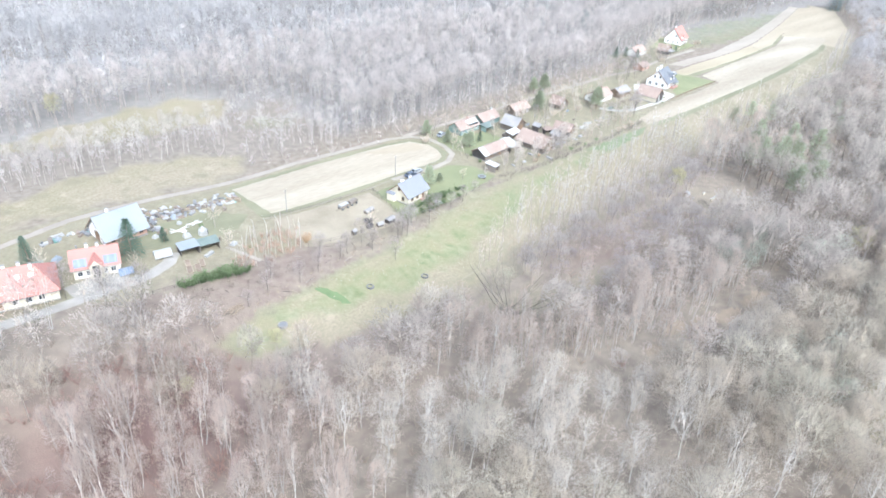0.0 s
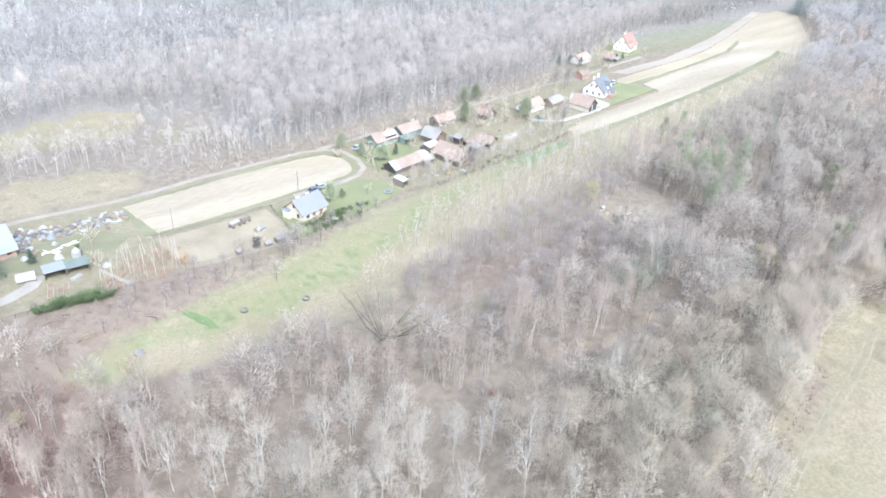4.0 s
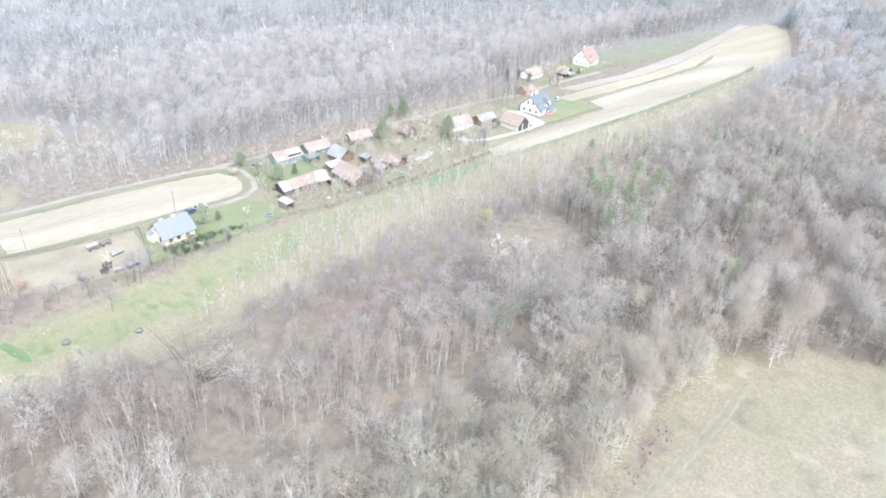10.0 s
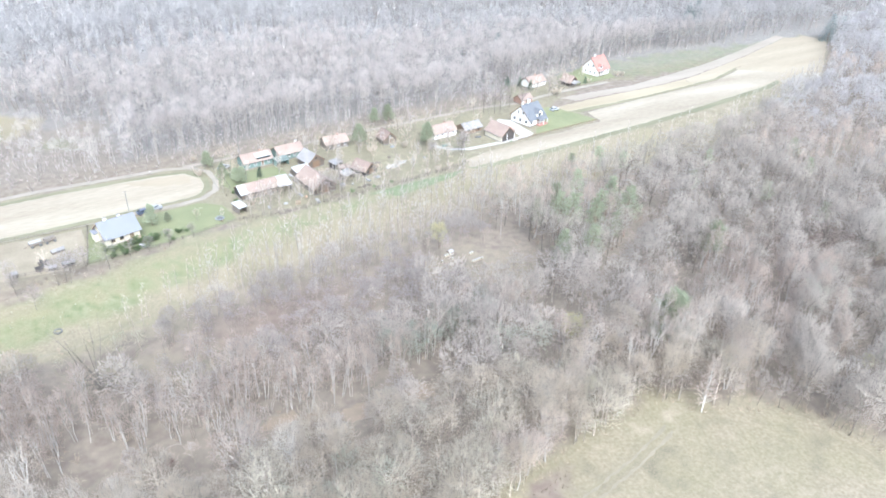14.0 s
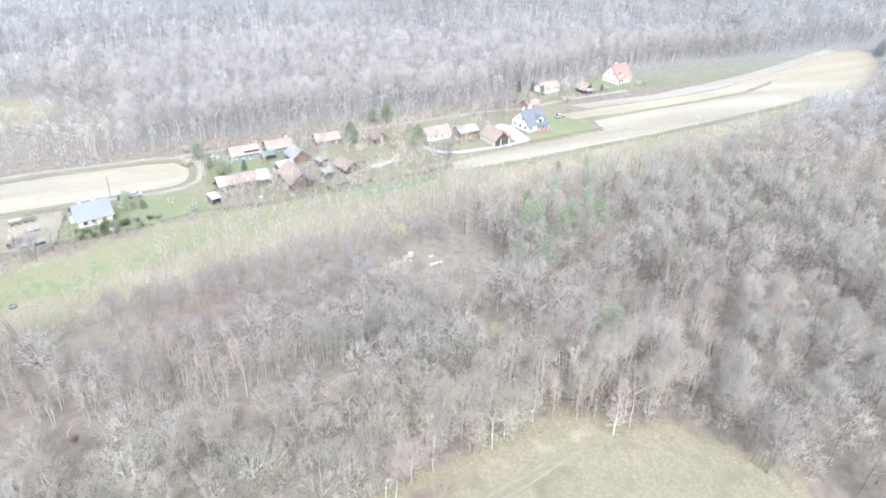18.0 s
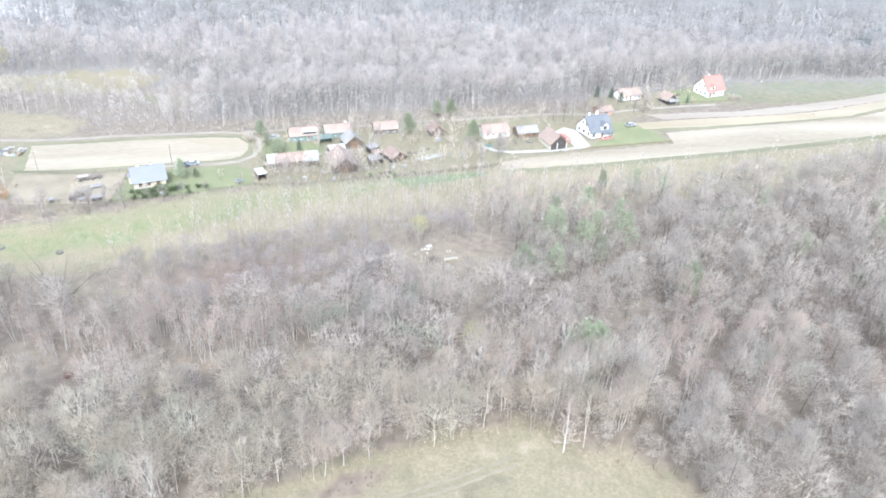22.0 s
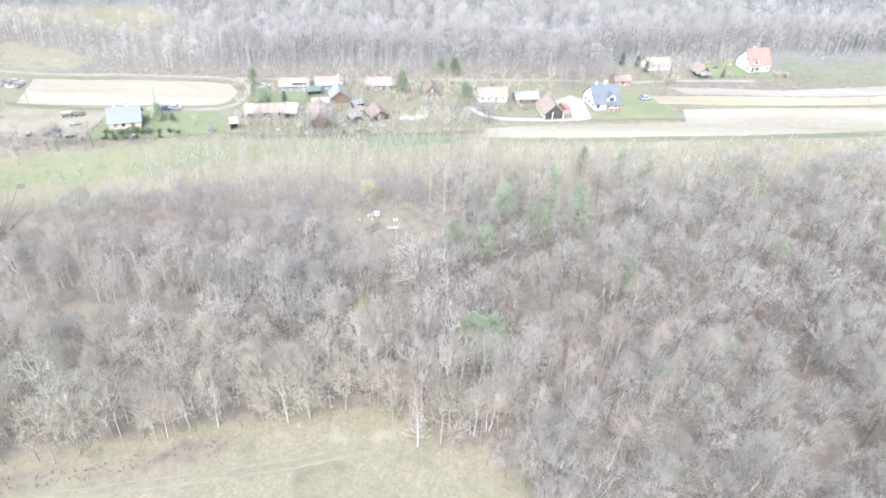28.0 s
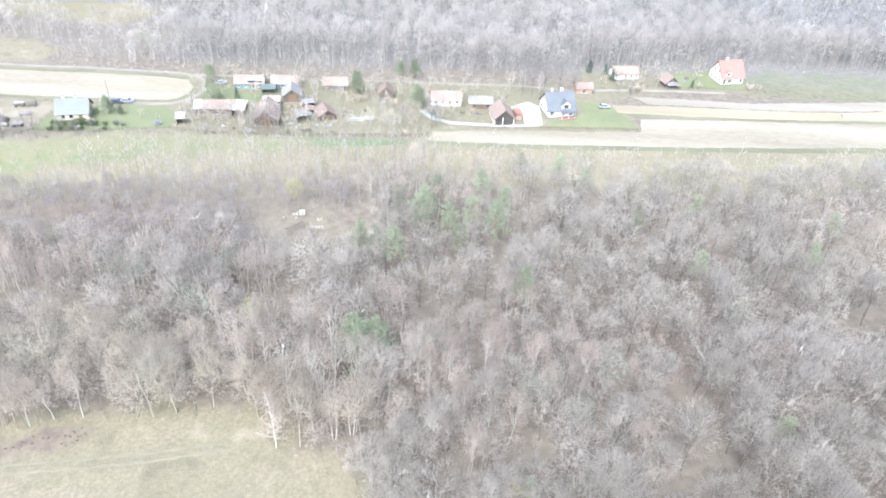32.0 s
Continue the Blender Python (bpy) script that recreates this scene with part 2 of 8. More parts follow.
BRICK_WALL = mat("brick_wall", (0.310, 0.189, 0.146), (0.447, 0.310, 0.249), 0.5, 9, 0.9, 0.3, 0.06)
PLINTH = mat("concrete", (0.172, 0.165, 0.155), (0.275, 0.267, 0.249), 0.5, 7, 0.95, 0.3, 0.06)
BLUE_METAL = stripes(mat("blue_grey_metal_roof", (0.159, 0.164, 0.185), (0.200, 0.207, 0.230), 0.15, 4, 0.7, 0.1, 0.03), 0, 0.5, (0.112, 0.146, 0.198), 0.03, 0.5, 0.4)
AQUA_METAL = stripes(mat("pale_aqua_metal_roof", (0.176, 0.194, 0.208), (0.219, 0.237, 0.251), 0.15, 4, 0.7, 0.1, 0.03), 0, 0.6, (0.163, 0.206, 0.232), 0.03, 0.5, 0.35)
RED_TILE = stripes(mat("red_tile_roof", (0.314, 0.142, 0.116), (0.387, 0.194, 0.163), 0.3, 6, 0.7, 0.3, 0.05), 1, 0.35, (0.206, 0.086, 0.077), 0.04, 0.6, 0.4)
OLD_TILE = stripes(mat("old_tile_roof", (0.176, 0.131, 0.112), (0.258, 0.198, 0.170), 0.35, 5, 0.9, 0.4, 0.08), 1, 0.33, (0.120, 0.082, 0.069), 0.05, 0.7, 0.45)
RUST_TILE = stripes(mat("faded_pink_roof", (0.222, 0.168, 0.141), (0.314, 0.250, 0.214), 0.3, 5, 0.9, 0.4, 0.06), 1, 0.33, (0.146, 0.099, 0.086), 0.05, 0.7, 0.4)
SLATE = stripes(mat("dark_slate_roof", (0.095, 0.103, 0.116), (0.155, 0.163, 0.176), 0.3, 6, 0.6, 0.2, 0.04), 1, 0.35, (0.060, 0.069, 0.086), 0.03, 0.5, 0.4)
GREY_SHEET = stripes(mat("grey_fibre_sheet", (0.172, 0.165, 0.163), (0.267, 0.258, 0.251), 0.3, 6, 0.85, 0.2, 0.06), 0, 0.2, (0.224, 0.215, 0.224), 0.03, 0.5, 0.4)
WHITE_SHEET = stripes(mat("white_roof_sheet", (0.284, 0.284, 0.280), (0.387, 0.387, 0.378), 0.3, 5, 0.7, 0.1, 0.04), 0, 0.25, (0.499, 0.499, 0.499), 0.03, 0.5, 0.35)
GREEN_SHEET = stripes(mat("mossy_dark_sheet", (0.095, 0.120, 0.110), (0.159, 0.189, 0.176), 0.4, 6, 0.8, 0.2, 0.06), 0, 0.2, (0.086, 0.120, 0.103), 0.03, 0.5, 0.4)
TRIM_WHITE = mat("white_paint", (0.636, 0.636, 0.619), (0.722, 0.722, 0.705), 1, 8, 0.6, 0.05, 0.03)
TRIM_BROWN = mat("brown_paint", (0.146, 0.095, 0.060), (0.224, 0.146, 0.095), 1, 8, 0.6, 0.1, 0.05)
WOOD_GREY = mat("weathered_wood", (0.112, 0.096, 0.082), (0.215, 0.189, 0.163), 1.5, 12, 0.9, 0.3, 0.2)
WOOD_FRESH = mat("cut_timber", (0.215, 0.172, 0.125), (0.310, 0.258, 0.194), 1.5, 12, 0.8, 0.2, 0.15)
WHITE_LOG = mat("peeled_log", (0.344, 0.335, 0.314), (0.482, 0.469, 0.447), 1.5, 12, 0.8, 0.2, 0.08)
TARP_WHITE = mat("white_tarp", (0.232, 0.232, 0.228), (0.344, 0.344, 0.335), 0.8, 5, 0.5, 0.4, 0.06)
TARP_BLUE = mat("blue_tarp", (0.165, 0.190, 0.215), (0.225, 0.252, 0.280), 0.8, 5, 0.5, 0.3, 0.08)
TEAL_SHEET = mat("teal_sheeting", (0.095, 0.189, 0.176), (0.155, 0.258, 0.237), 0.8, 5, 0.6, 0.3, 0.08)
SCRAP_GREY = mat("scrap_metal", (0.112, 0.112, 0.116), (0.258, 0.258, 0.262), 1, 6, 0.55, 0.3, 0.3, 0.3)
SCRAP_RUST = mat("rusty_metal", (0.150, 0.115, 0.092), (0.245, 0.200, 0.168), 1, 6, 0.85, 0.4, 0.2)
RUBBER = mat("rubber", (0.077, 0.077, 0.079), (0.155, 0.155, 0.155), 2, 12, 0.85, 0.2, 0.1)
CAR_DARK = mat("dark_car_paint", (0.043, 0.060, 0.095), (0.069, 0.086, 0.129), 2, 12, 0.3, 0, 0.1)
CAR_SILVER = mat("silver_car_paint", (0.387, 0.404, 0.430), (0.473, 0.490, 0.516), 2, 12, 0.3, 0, 0.1, 0.4)
ORANGE_PAINT = mat("orange_paint", (0.330, 0.225, 0.150), (0.400, 0.285, 0.200), 2, 12, 0.5, 0.1, 0.05)
SOLAR = stripes(mat("solar_cells", (0.112, 0.142, 0.194), (0.159, 0.194, 0.249), 0.5, 6, 0.15, 0, 0.05), 0, 1.6, (0.301, 0.318, 0.344), 0.005, 0.2, 0.3)
SOIL = mat("garden_soil", (0.138, 0.103, 0.077), (0.258, 0.206, 0.163), 0.5, 6, 0.95, 0.6, 0.1)


def glass(name, tint):
    m = bpy.data.materials.new(name)
    m.use_nodes = True
    b = m.node_tree.nodes["Principled BSDF"]
    b.inputs["Base Color"].default_value = (*tint, 1)
    b.inputs["Roughness"].default_value = 0.06
    b.inputs["IOR"].default_value = 1.5
    return m


PANE = glass("window_glass", (0.05, 0.055, 0.06))


def thin(m):
    """Slender round twigs and needles in bundles: shaded as a soft rounded mass that lies open to the sky."""
    nd, ln = m.node_tree.nodes, m.node_tree.links
    geo, add, sky_side, nor = nd.new("ShaderNodeNewGeometry"), nd.new("ShaderNodeVectorMath"), nd.new("ShaderNodeVectorMath"), nd.new("ShaderNodeVectorMath")
    att, turn = nd.new("ShaderNodeAttribute"), nd.new("ShaderNodeVectorTransform")
    att.attribute_name = "outward"
    turn.vector_type, turn.convert_from, turn.convert_to = "VECTOR", "OBJECT", "WORLD"
    ln.new(att.outputs["Vector"], turn.inputs[0])
    add.operation, sky_side.operation, nor.operation = "MULTIPLY_ADD", "MULTIPLY_ADD", "NORMALIZE"
    ln.new(turn.outputs[0], sky_side.inputs[0])
    sky_side.inputs[1].default_value, sky_side.inputs[2].default_value = (0.78, 0.78, 0.78), (0, -0.08, 0.5)
    ln.new(geo.outputs["Normal"], add.inputs[0])
    add.inputs[1].default_value = (0.16, 0.16, 0.16)
    ln.new(sky_side.outputs[0], add.inputs[2])
    ln.new(add.outputs[0], nor.inputs[0])
    ln.new(nor.outputs[0], nd["Principled BSDF"].inputs["Normal"])
    nd["Principled BSDF"].inputs["Specular IOR Level"].default_value = 0.1
    # each tree of a joined wood has a tone of its own
    tone, plus, shade = nd.new("ShaderNodeAttribute"), nd.new("ShaderNodeMath"), nd.new("ShaderNodeVectorMath")
    tone.attribute_name, plus.operation, shade.operation = "tone", "ADD", "SCALE"
    plus.inputs[1].default_value = 1.0
    ln.new(tone.outputs["Fac"], plus.inputs[0])
    ln.new(nd["Principled BSDF"].inputs["Base Color"].links[0].from_socket, shade.inputs[0])
    ln.new(plus.outputs[0], shade.inputs["Scale"])
    ln.new(shade.outputs[0], nd["Principled BSDF"].inputs["Base Color"])
    # round twigs catch light from all sides: part of it comes round from behind
    back, both, out = nd.new("ShaderNodeBsdfTranslucent"), nd.new("ShaderNodeMixShader"), nd["Material Output"]
    ln.new(shade.outputs[0], back.inputs["Color"])
    both.inputs[0].default_value = 0.48
    ln.new(nd["Principled BSDF"].outputs[0], both.inputs[1])
    ln.new(back.outputs[0], both.inputs[2])
    ln.new(both.outputs[0], out.inputs["Surface"])


for m in (PALE_BIRCH_TWIG, CREAM_TWIG, HAZED_DEEP_TWIG, HAZED_NEEDLE, HAZED_EAST_TWIG, BIRCH_TWIG, GREY_TWIG, HAZED_TALL_TWIG, VALLEY_TWIG, RED_TWIG, EAST_TWIG, LOW_TWIG, WILLOW_TWIG, LICHEN_TWIG, MOSS_TWIG, OLIVE_TWIG, BUD_TWIG, PINE_NEEDLE, SPRUCE_NEEDLE, HEDGE_LEAF, DRY_SCRUB, RED_SCRUB, FRINGE_TWIG):
    thin(m)

# ---- ground ----
def ss(a, b, x):
    u = np.clip((np.asarray(x, float) - a) / (b - a), 0, 1)
    return u * u * (3 - 2 * u)


def rise(x, y):
    """Height of the land: a clearing above a shallow wooded valley, the meadow, and the village terrace."""
    x, y = np.asarray(x, float), np.asarray(y, float)
    t, a = ss(110, 136, y), ss(17, 75, y)
    z = (4.1 * (1 - a) + 0.7 * a) * (1 - t) + 4.8 * t
    z = z + ss(109, 35, x) * 3.7 * ss(98, 144, y)
    z = z - ss(300, 483, x) * 5.2 * ss(103, 132, y)
    z = z + 7.0 * np.exp(-((y - 322 + 0.06 * x) / 24) ** 2) - 4.0 * ss(330, 385, y) + 34 * ss(390, 620, y) * ss(420, 250, x)
    far = ss(215, 300, y)
    z = z + far * (1.6 * np.sin(x * 0.031 + 1.0) + 1.3 * np.sin(y * 0.043 + x * 0.017))
    return z


def gz(x, y):
    return float(rise(x, y))


def inside(poly, x, y):
    x, y = np.asarray(x, float), np.asarray(y, float)
    hit = np.zeros(x.shape, bool)
    for (x0, y0), (x1, y1) in zip(poly, poly[1:] + poly[:1]):
        if y0 != y1:
            hit ^= ((y0 > y) != (y1 > y)) & (x < (x1 - x0) * (y - y0) / (y1 - y0) + x0)
    return hit


def away(line, x, y, closed=True):
    """Distance from points to a line of points."""
    x, y = np.asarray(x, float), np.asarray(y, float)
    best = np.full(x.shape, 1e9)
    for (x0, y0), (x1, y1) in zip(line, line[1:] + (line[:1] if closed else [])):
        dx, dy = x1 - x0, y1 - y0
        u = np.clip(((x - x0) * dx + (y - y0) * dy) / (dx * dx + dy * dy + 1e-9), 0, 1)
        best = np.minimum(best, np.hypot(x - x0 - u * dx, y - y0 - u * dy))
    return best


def depth_in(poly, x, y):
    """Distance to the border, positive inside."""
    d = away(poly, x, y)
    return np.where(inside(poly, x, y), d, -d)


MEADOW = [(48, 120), (64, 124.5), (95, 128.5), (121, 131.5), (148, 136.2), (191, 136.5), (240, 137), (236, 128), (200, 124), (156, 119), (130, 112), (109, 108), (83, 110.5), (54, 115)]
SCRUB = [(109, 108), (130, 112), (156, 119), (200, 124), (236, 128), (238, 113), (200, 108), (156, 105), (128, 101), (108, 103), (84, 106), (84, 110)]
CLEARING = [(100, -90), (122, -6), (136, 12), (149, 13.5), (166, 17.5), (189, 20.5), (206, 21), (211, 15), (222, 8.5), (229, 2), (233, -9), (240, -90)]
WEST_MEADOW = [(-90, 190), (30, 193), (60, 192), (97, 192), (103, 207), (82, 215), (49, 213), (28, 206), (-90, 204)]
WEST_GLADE = [(36, 244), (66, 239), (94, 238.5), (110, 238), (118, 243), (124, 250), (125, 260), (112, 268), (95, 268), (66, 258), (40, 251)]
SMALL_GLADE = [(114, 226), (135, 218), (139, 226), (123, 235)]
YARDS = [(-60, 146), (20, 150), (46, 141), (86, 141), (118, 136), (150, 138), (196, 138), (242, 139), (304, 146), (320, 160), (312, 170), (340, 187), (378, 187), (372, 208), (310, 203), (300, 186), (250, 187), (165, 186), (60, 191), (-60, 188)]
EAST_GRASS = [(376, 186), (420, 187), (500, 201), (560, 204), (500, 212), (432, 219), (386, 215), (372, 207)]
SOUTH_STRIP = [(236, 139), (238, 115), (303, 113), (362, 113), (400, 121), (451, 136), (486, 150), (478, 166), (440, 165), (330, 150)]
BANK = [(44, 142), (50, 139), (66, 137), (86, 140.5), (104, 138), (118, 135.6), (124, 135), (121, 132.2), (95, 129.2), (64, 125.2), (48, 120.8), (40, 124), (40, 138)]
BRACKEN_BED = [(126, 9), (143, 11.6), (150, 12.8), (163, 14.6), (177, 18), (182, 16), (168, 12.2), (152, 10), (140, 9)]
TRACK = [(112, 2.0), (143, 7.2), (158, 8.4), (178, 10.6), (192, 12.4)]
GLEN = [(130, 92), (152, 90), (150, 84), (128, 82), (108, 92), (112, 100)]
HIVE_GLADE = [(197, 101), (216, 99.5), (226, 88), (227, 72), (215, 66), (203, 69), (199, 80), (193, 91)]
RIDE = [(98, 72), (112, 65), (130, 60), (150, 57.5), (166, 57.5), (178, 59), (182, 54), (174, 47.5), (158, 47), (140, 49.5), (122, 51.5), (106, 55), (98, 64)]
FIELD_END = [(452, 142), (486, 150), (540, 180), (560, 192), (556, 206), (500, 190), (470, 184), (450, 178)]


def spread(core, step, out):
    a = list(np.arange(core[0], core[1] + 0.1, step))
    k, lo, hi = step, [], []
    d = 0.0
    while d < out:
        k *= 1.35
        d += k
        lo.append(core[0] - d)
        hi.append(a[-1] + d)
    return np.array(lo[::-1] + a + hi)


def sheet(name, xs, ys):
    gx, gy = np.meshgrid(xs, ys)
    gx, gy = gx.ravel(), gy.ravel()
    co = np.stack([gx, gy, rise(gx, gy)], 1)
    nx, ny = len(xs), len(ys)
    i = (np.arange(ny - 1)[:, None] * nx + np.arange(nx - 1)).ravel()
    quads = np.stack([i, i + 1, i + nx + 1, i + nx], 1)
    me = bpy.data.meshes.new(name)
    me.from_pydata(co.tolist(), [], quads.tolist())
    return me, gx, gy


ground_mesh, gx, gy = sheet("ground", spread((-40, 560), 2.8, 3600), spread((-50, 330), 2.8, 3600))
wob = 2.2 * np.sin(gx * 0.31 + 1.7 * np.sin(gy * 0.23)) + 1.6 * np.sin(gy * 0.47 + 1.3 * np.sin(gx * 0.37))
green = np.clip(0.5 + (depth_in(MEADOW, gx, gy) + 0.5 * wob) / 4, 0, 1)
green = np.maximum(green, 0.46 * np.clip(0.5 + (depth_in(YARDS, gx, gy) + wob) / 6, 0, 1))
green = np.maximum(green, 0.5 * np.clip(0.5 + (depth_in(EAST_GRASS, gx, gy) + wob) / 5, 0, 1))
green = np.maximum(green, 0.42 * np.clip(0.5 + (depth_in(SMALL_GLADE, gx, gy) + 0.6 * wob) / 4, 0, 1))
straw = np.zeros(gx.shape)
for poly, level in ((CLEARING, 1.0), (WEST_MEADOW, 1.0), (WEST_GLADE, 1.0), (YARDS, 0.55), (SOUTH_STRIP, 0.9), (SCRUB, 0.42), (GLEN, 0.5), (RIDE, 0.18), (HIVE_GLADE, 0.34), (FIELD_END, 0.9)):
    straw = np.maximum(straw, level * np.clip(0.5 + (depth_in(poly, gx, gy) + 0.6 * wob + (4.0 if poly is CLEARING else 0)) / 4, 0, 1))
bank = np.clip(0.5 + (depth_in(BANK, gx, gy) + 0.5 * wob) / 3, 0, 1)
worn = bank * (0.25 + 0.75 * ss(102, 84, gx))
green, straw = green * (1 - 0.9 * worn), np.maximum(straw * (1 - 0.9 * worn), 0.62 * (bank - worn))
bracken = np.clip(0.5 + (depth_in(BRACKEN_BED, gx, gy) + 0.6 * wob) / 2.5, 0, 1)
straw = straw * (1 - 0.85 * bracken)
green = green * (1 - 0.85 * np.clip(0.5 + (depth_in(SCRUB, gx, gy) + 0.4 * wob) / 2.5, 0, 1))
track = np.exp(-(away(TRACK, gx, gy, False) / 2.0) ** 2)
green, straw = np.maximum(green, 0.6 * track), straw * (1 - 0.5 * track)
# sparser grass towards the meadow's wooded edge and in the east of it
straw = np.maximum(straw, 0.85 * green * ss(9, 0, depth_in(MEADOW, gx, gy) + 0.4 * wob) * (depth_in(MEADOW, gx, gy) > -4))
south_side = gy - np.interp(gx, [54, 83, 109, 130, 156, 200, 236], [115, 110.5, 108, 112, 119, 124, 128])
straw = np.maximum(straw, 0.95 * ss(9.5, 3.5, south_side + 0.6 * wob) * (depth_in(MEADOW, gx, gy) > -3) * ss(48, 70, gx))
straw = np.maximum(straw, 0.36 * np.clip(0.5 + depth_in(MEADOW, gx, gy) / 4, 0, 1))
red = np.exp(-(((gx - 24) / 26) ** 2 + ((gy - 108) / 17) ** 2)) + 0.3 * np.exp(-(((gx - 60) / 30) ** 2 + ((gy - 98) / 16) ** 2)) + 0.4 * np.exp(-(((gx - 80) / 12) ** 2 + ((gy - 140) / 6) ** 2)) + 0.4 * np.exp(-(((gx - 155) / 22) ** 2 + ((gy - 95) / 9) ** 2)) + 0.4 * np.exp(-(((gx - 306) / 32) ** 2 + ((gy - 44) / 20) ** 2))
red = red * (1 - 0.8 * bank) + 0.24 * worn + 0.22 * bracken
cover = ground_mesh.color_attributes.new("cover", "FLOAT_COLOR", "POINT")
# alpha: how far haze greys the floor under the far wood
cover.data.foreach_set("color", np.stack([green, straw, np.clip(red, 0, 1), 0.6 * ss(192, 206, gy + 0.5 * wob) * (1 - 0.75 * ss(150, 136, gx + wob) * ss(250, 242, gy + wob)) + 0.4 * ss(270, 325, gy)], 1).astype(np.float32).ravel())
ground = tagged(new("ground", ground_mesh), "rolling land with leaf litter, meadow and dry grass", "ground", kind="structure")


def ground_material():
    m = bpy.data.materials.new("land")
    m.use_nodes = True
    nd, ln = m.node_tree.nodes, m.node_tree.links
    bs = nd["Principled BSDF"]
    bs.inputs["Roughness"].default_value = 0.95
    geo = nd.new("ShaderNodeNewGeometry")
    att = nd.new("ShaderNodeVertexColor")
    att.layer_name = "cover"
    sep = nd.new("ShaderNodeSeparateColor")
    ln.new(att.outputs["Color"], sep.inputs[0])

    def noise_at(scale, detail=4):
        n = nd.new("ShaderNodeTexNoise")
        n.inputs["Scale"].default_value, n.inputs["Detail"].default_value = scale, detail
        ln.new(geo.outputs["Position"], n.inputs["Vector"])
        return n.outputs["Fac"]

    def blend(fac, a, b):
        x = nd.new("ShaderNodeMix")
        x.data_type = "RGBA"
        ln.new(fac, x.inputs[0])
        for k, v in ((6, a), (7, b)):
            if isinstance(v, tuple):
                x.inputs[k].default_value = (*v, 1)
            else:
                ln.new(v, x.inputs[k])
        return x.outputs[2]

    def level(fac, lo, hi):
        r = nd.new("ShaderNodeMapRange")
        r.inputs[1].default_value, r.inputs[2].default_value = lo, hi
        ln.new(fac, r.inputs[0])
        return r.outputs[0]

    def frayed(weight, fac, amount):
        """A cover weight whose border follows a noise."""
        k = nd.new("ShaderNodeMath")
        k.operation = "MULTIPLY_ADD"
        k.inputs[1].default_value = amount
        ln.new(fac, k.inputs[0])
        ln.new(weight, k.inputs[2])
        return level(k.outputs[0], 0.15 + amount / 2, 0.85 + amount / 2)

    coarse, mid, fine = noise_at(0.06), noise_at(0.45), noise_at(4.0, 3)
    litter = blend(level(mid, 0.3, 0.7), (0.132, 0.108, 0.085), (0.218, 0.184, 0.148))
    litter = blend(sep.outputs[2], litter, blend(level(fine, 0.3, 0.7), (0.115, 0.074, 0.062), (0.185, 0.124, 0.106)))
    # haze painted into the far floor: first greyer, then paler with distance
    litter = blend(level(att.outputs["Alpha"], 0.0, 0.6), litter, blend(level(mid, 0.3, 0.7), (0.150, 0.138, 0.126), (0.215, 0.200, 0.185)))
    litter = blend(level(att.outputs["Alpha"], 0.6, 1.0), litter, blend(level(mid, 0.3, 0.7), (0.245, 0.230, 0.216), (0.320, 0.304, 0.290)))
    tuft = noise_at(1.6, 5)
    blotch = noise_at(0.16, 6)
    dry = blend(level(coarse, 0.38, 0.62), blend(level(tuft, 0.28, 0.72), (0.172, 0.146, 0.100), (0.262, 0.228, 0.166)), blend(level(tuft, 0.28, 0.72), (0.160, 0.142, 0.088), (0.232, 0.206, 0.142)))
    dry = blend(level(blotch, 0.56, 0.72), dry, blend(level(fine, 0.3, 0.7), (0.118, 0.106, 0.070), (0.190, 0.168, 0.116)))
    dry = blend(level(blotch, 0.42, 0.28), dry, blend(level(fine, 0.3, 0.7), (0.225, 0.196, 0.140), (0.310, 0.276, 0.208)))
    grass = blend(level(blotch, 0.40, 0.62), blend(level(mid, 0.3, 0.7), (0.092, 0.118, 0.050), (0.150, 0.172, 0.086)), blend(level(fine, 0.3, 0.7), (0.136, 0.134, 0.070), (0.228, 0.212, 0.130)))
    col = blend(frayed(sep.outputs[0], mid, 0.7), litter, grass)
    col = blend(frayed(sep.outputs[1], mid, 0.7), col, dry)
    ln.new(col, bs.inputs["Base Color"])
    bp = nd.new("ShaderNodeBump")
    bp.inputs["Strength"].default_value, bp.inputs["Distance"].default_value = 0.7, 0.15
    ln.new(fine, bp.inputs["Height"])
    ln.new(bp.outputs[0], bs.inputs["Normal"])
    return m


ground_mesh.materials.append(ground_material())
for p in ground_mesh.polygons:
    p.use_smooth = True


def frayed_outline(poly, step, rough, seed):
    """A closed outline resampled every step metres, with an uneven border."""
    rng = random.Random(seed)
    out = []
    for (x0, y0), (x1, y1) in zip(poly, poly[1:] + poly[:1]):
        n = max(1, int(math.hypot(x1 - x0, y1 - y0) / step))
        for i in range(n):
            u = i / n
            out.append((x0 + (x1 - x0) * u + rng.uniform(-rough, rough), y0 + (y1 - y0) * u + rng.uniform(-rough, rough)))
    return out


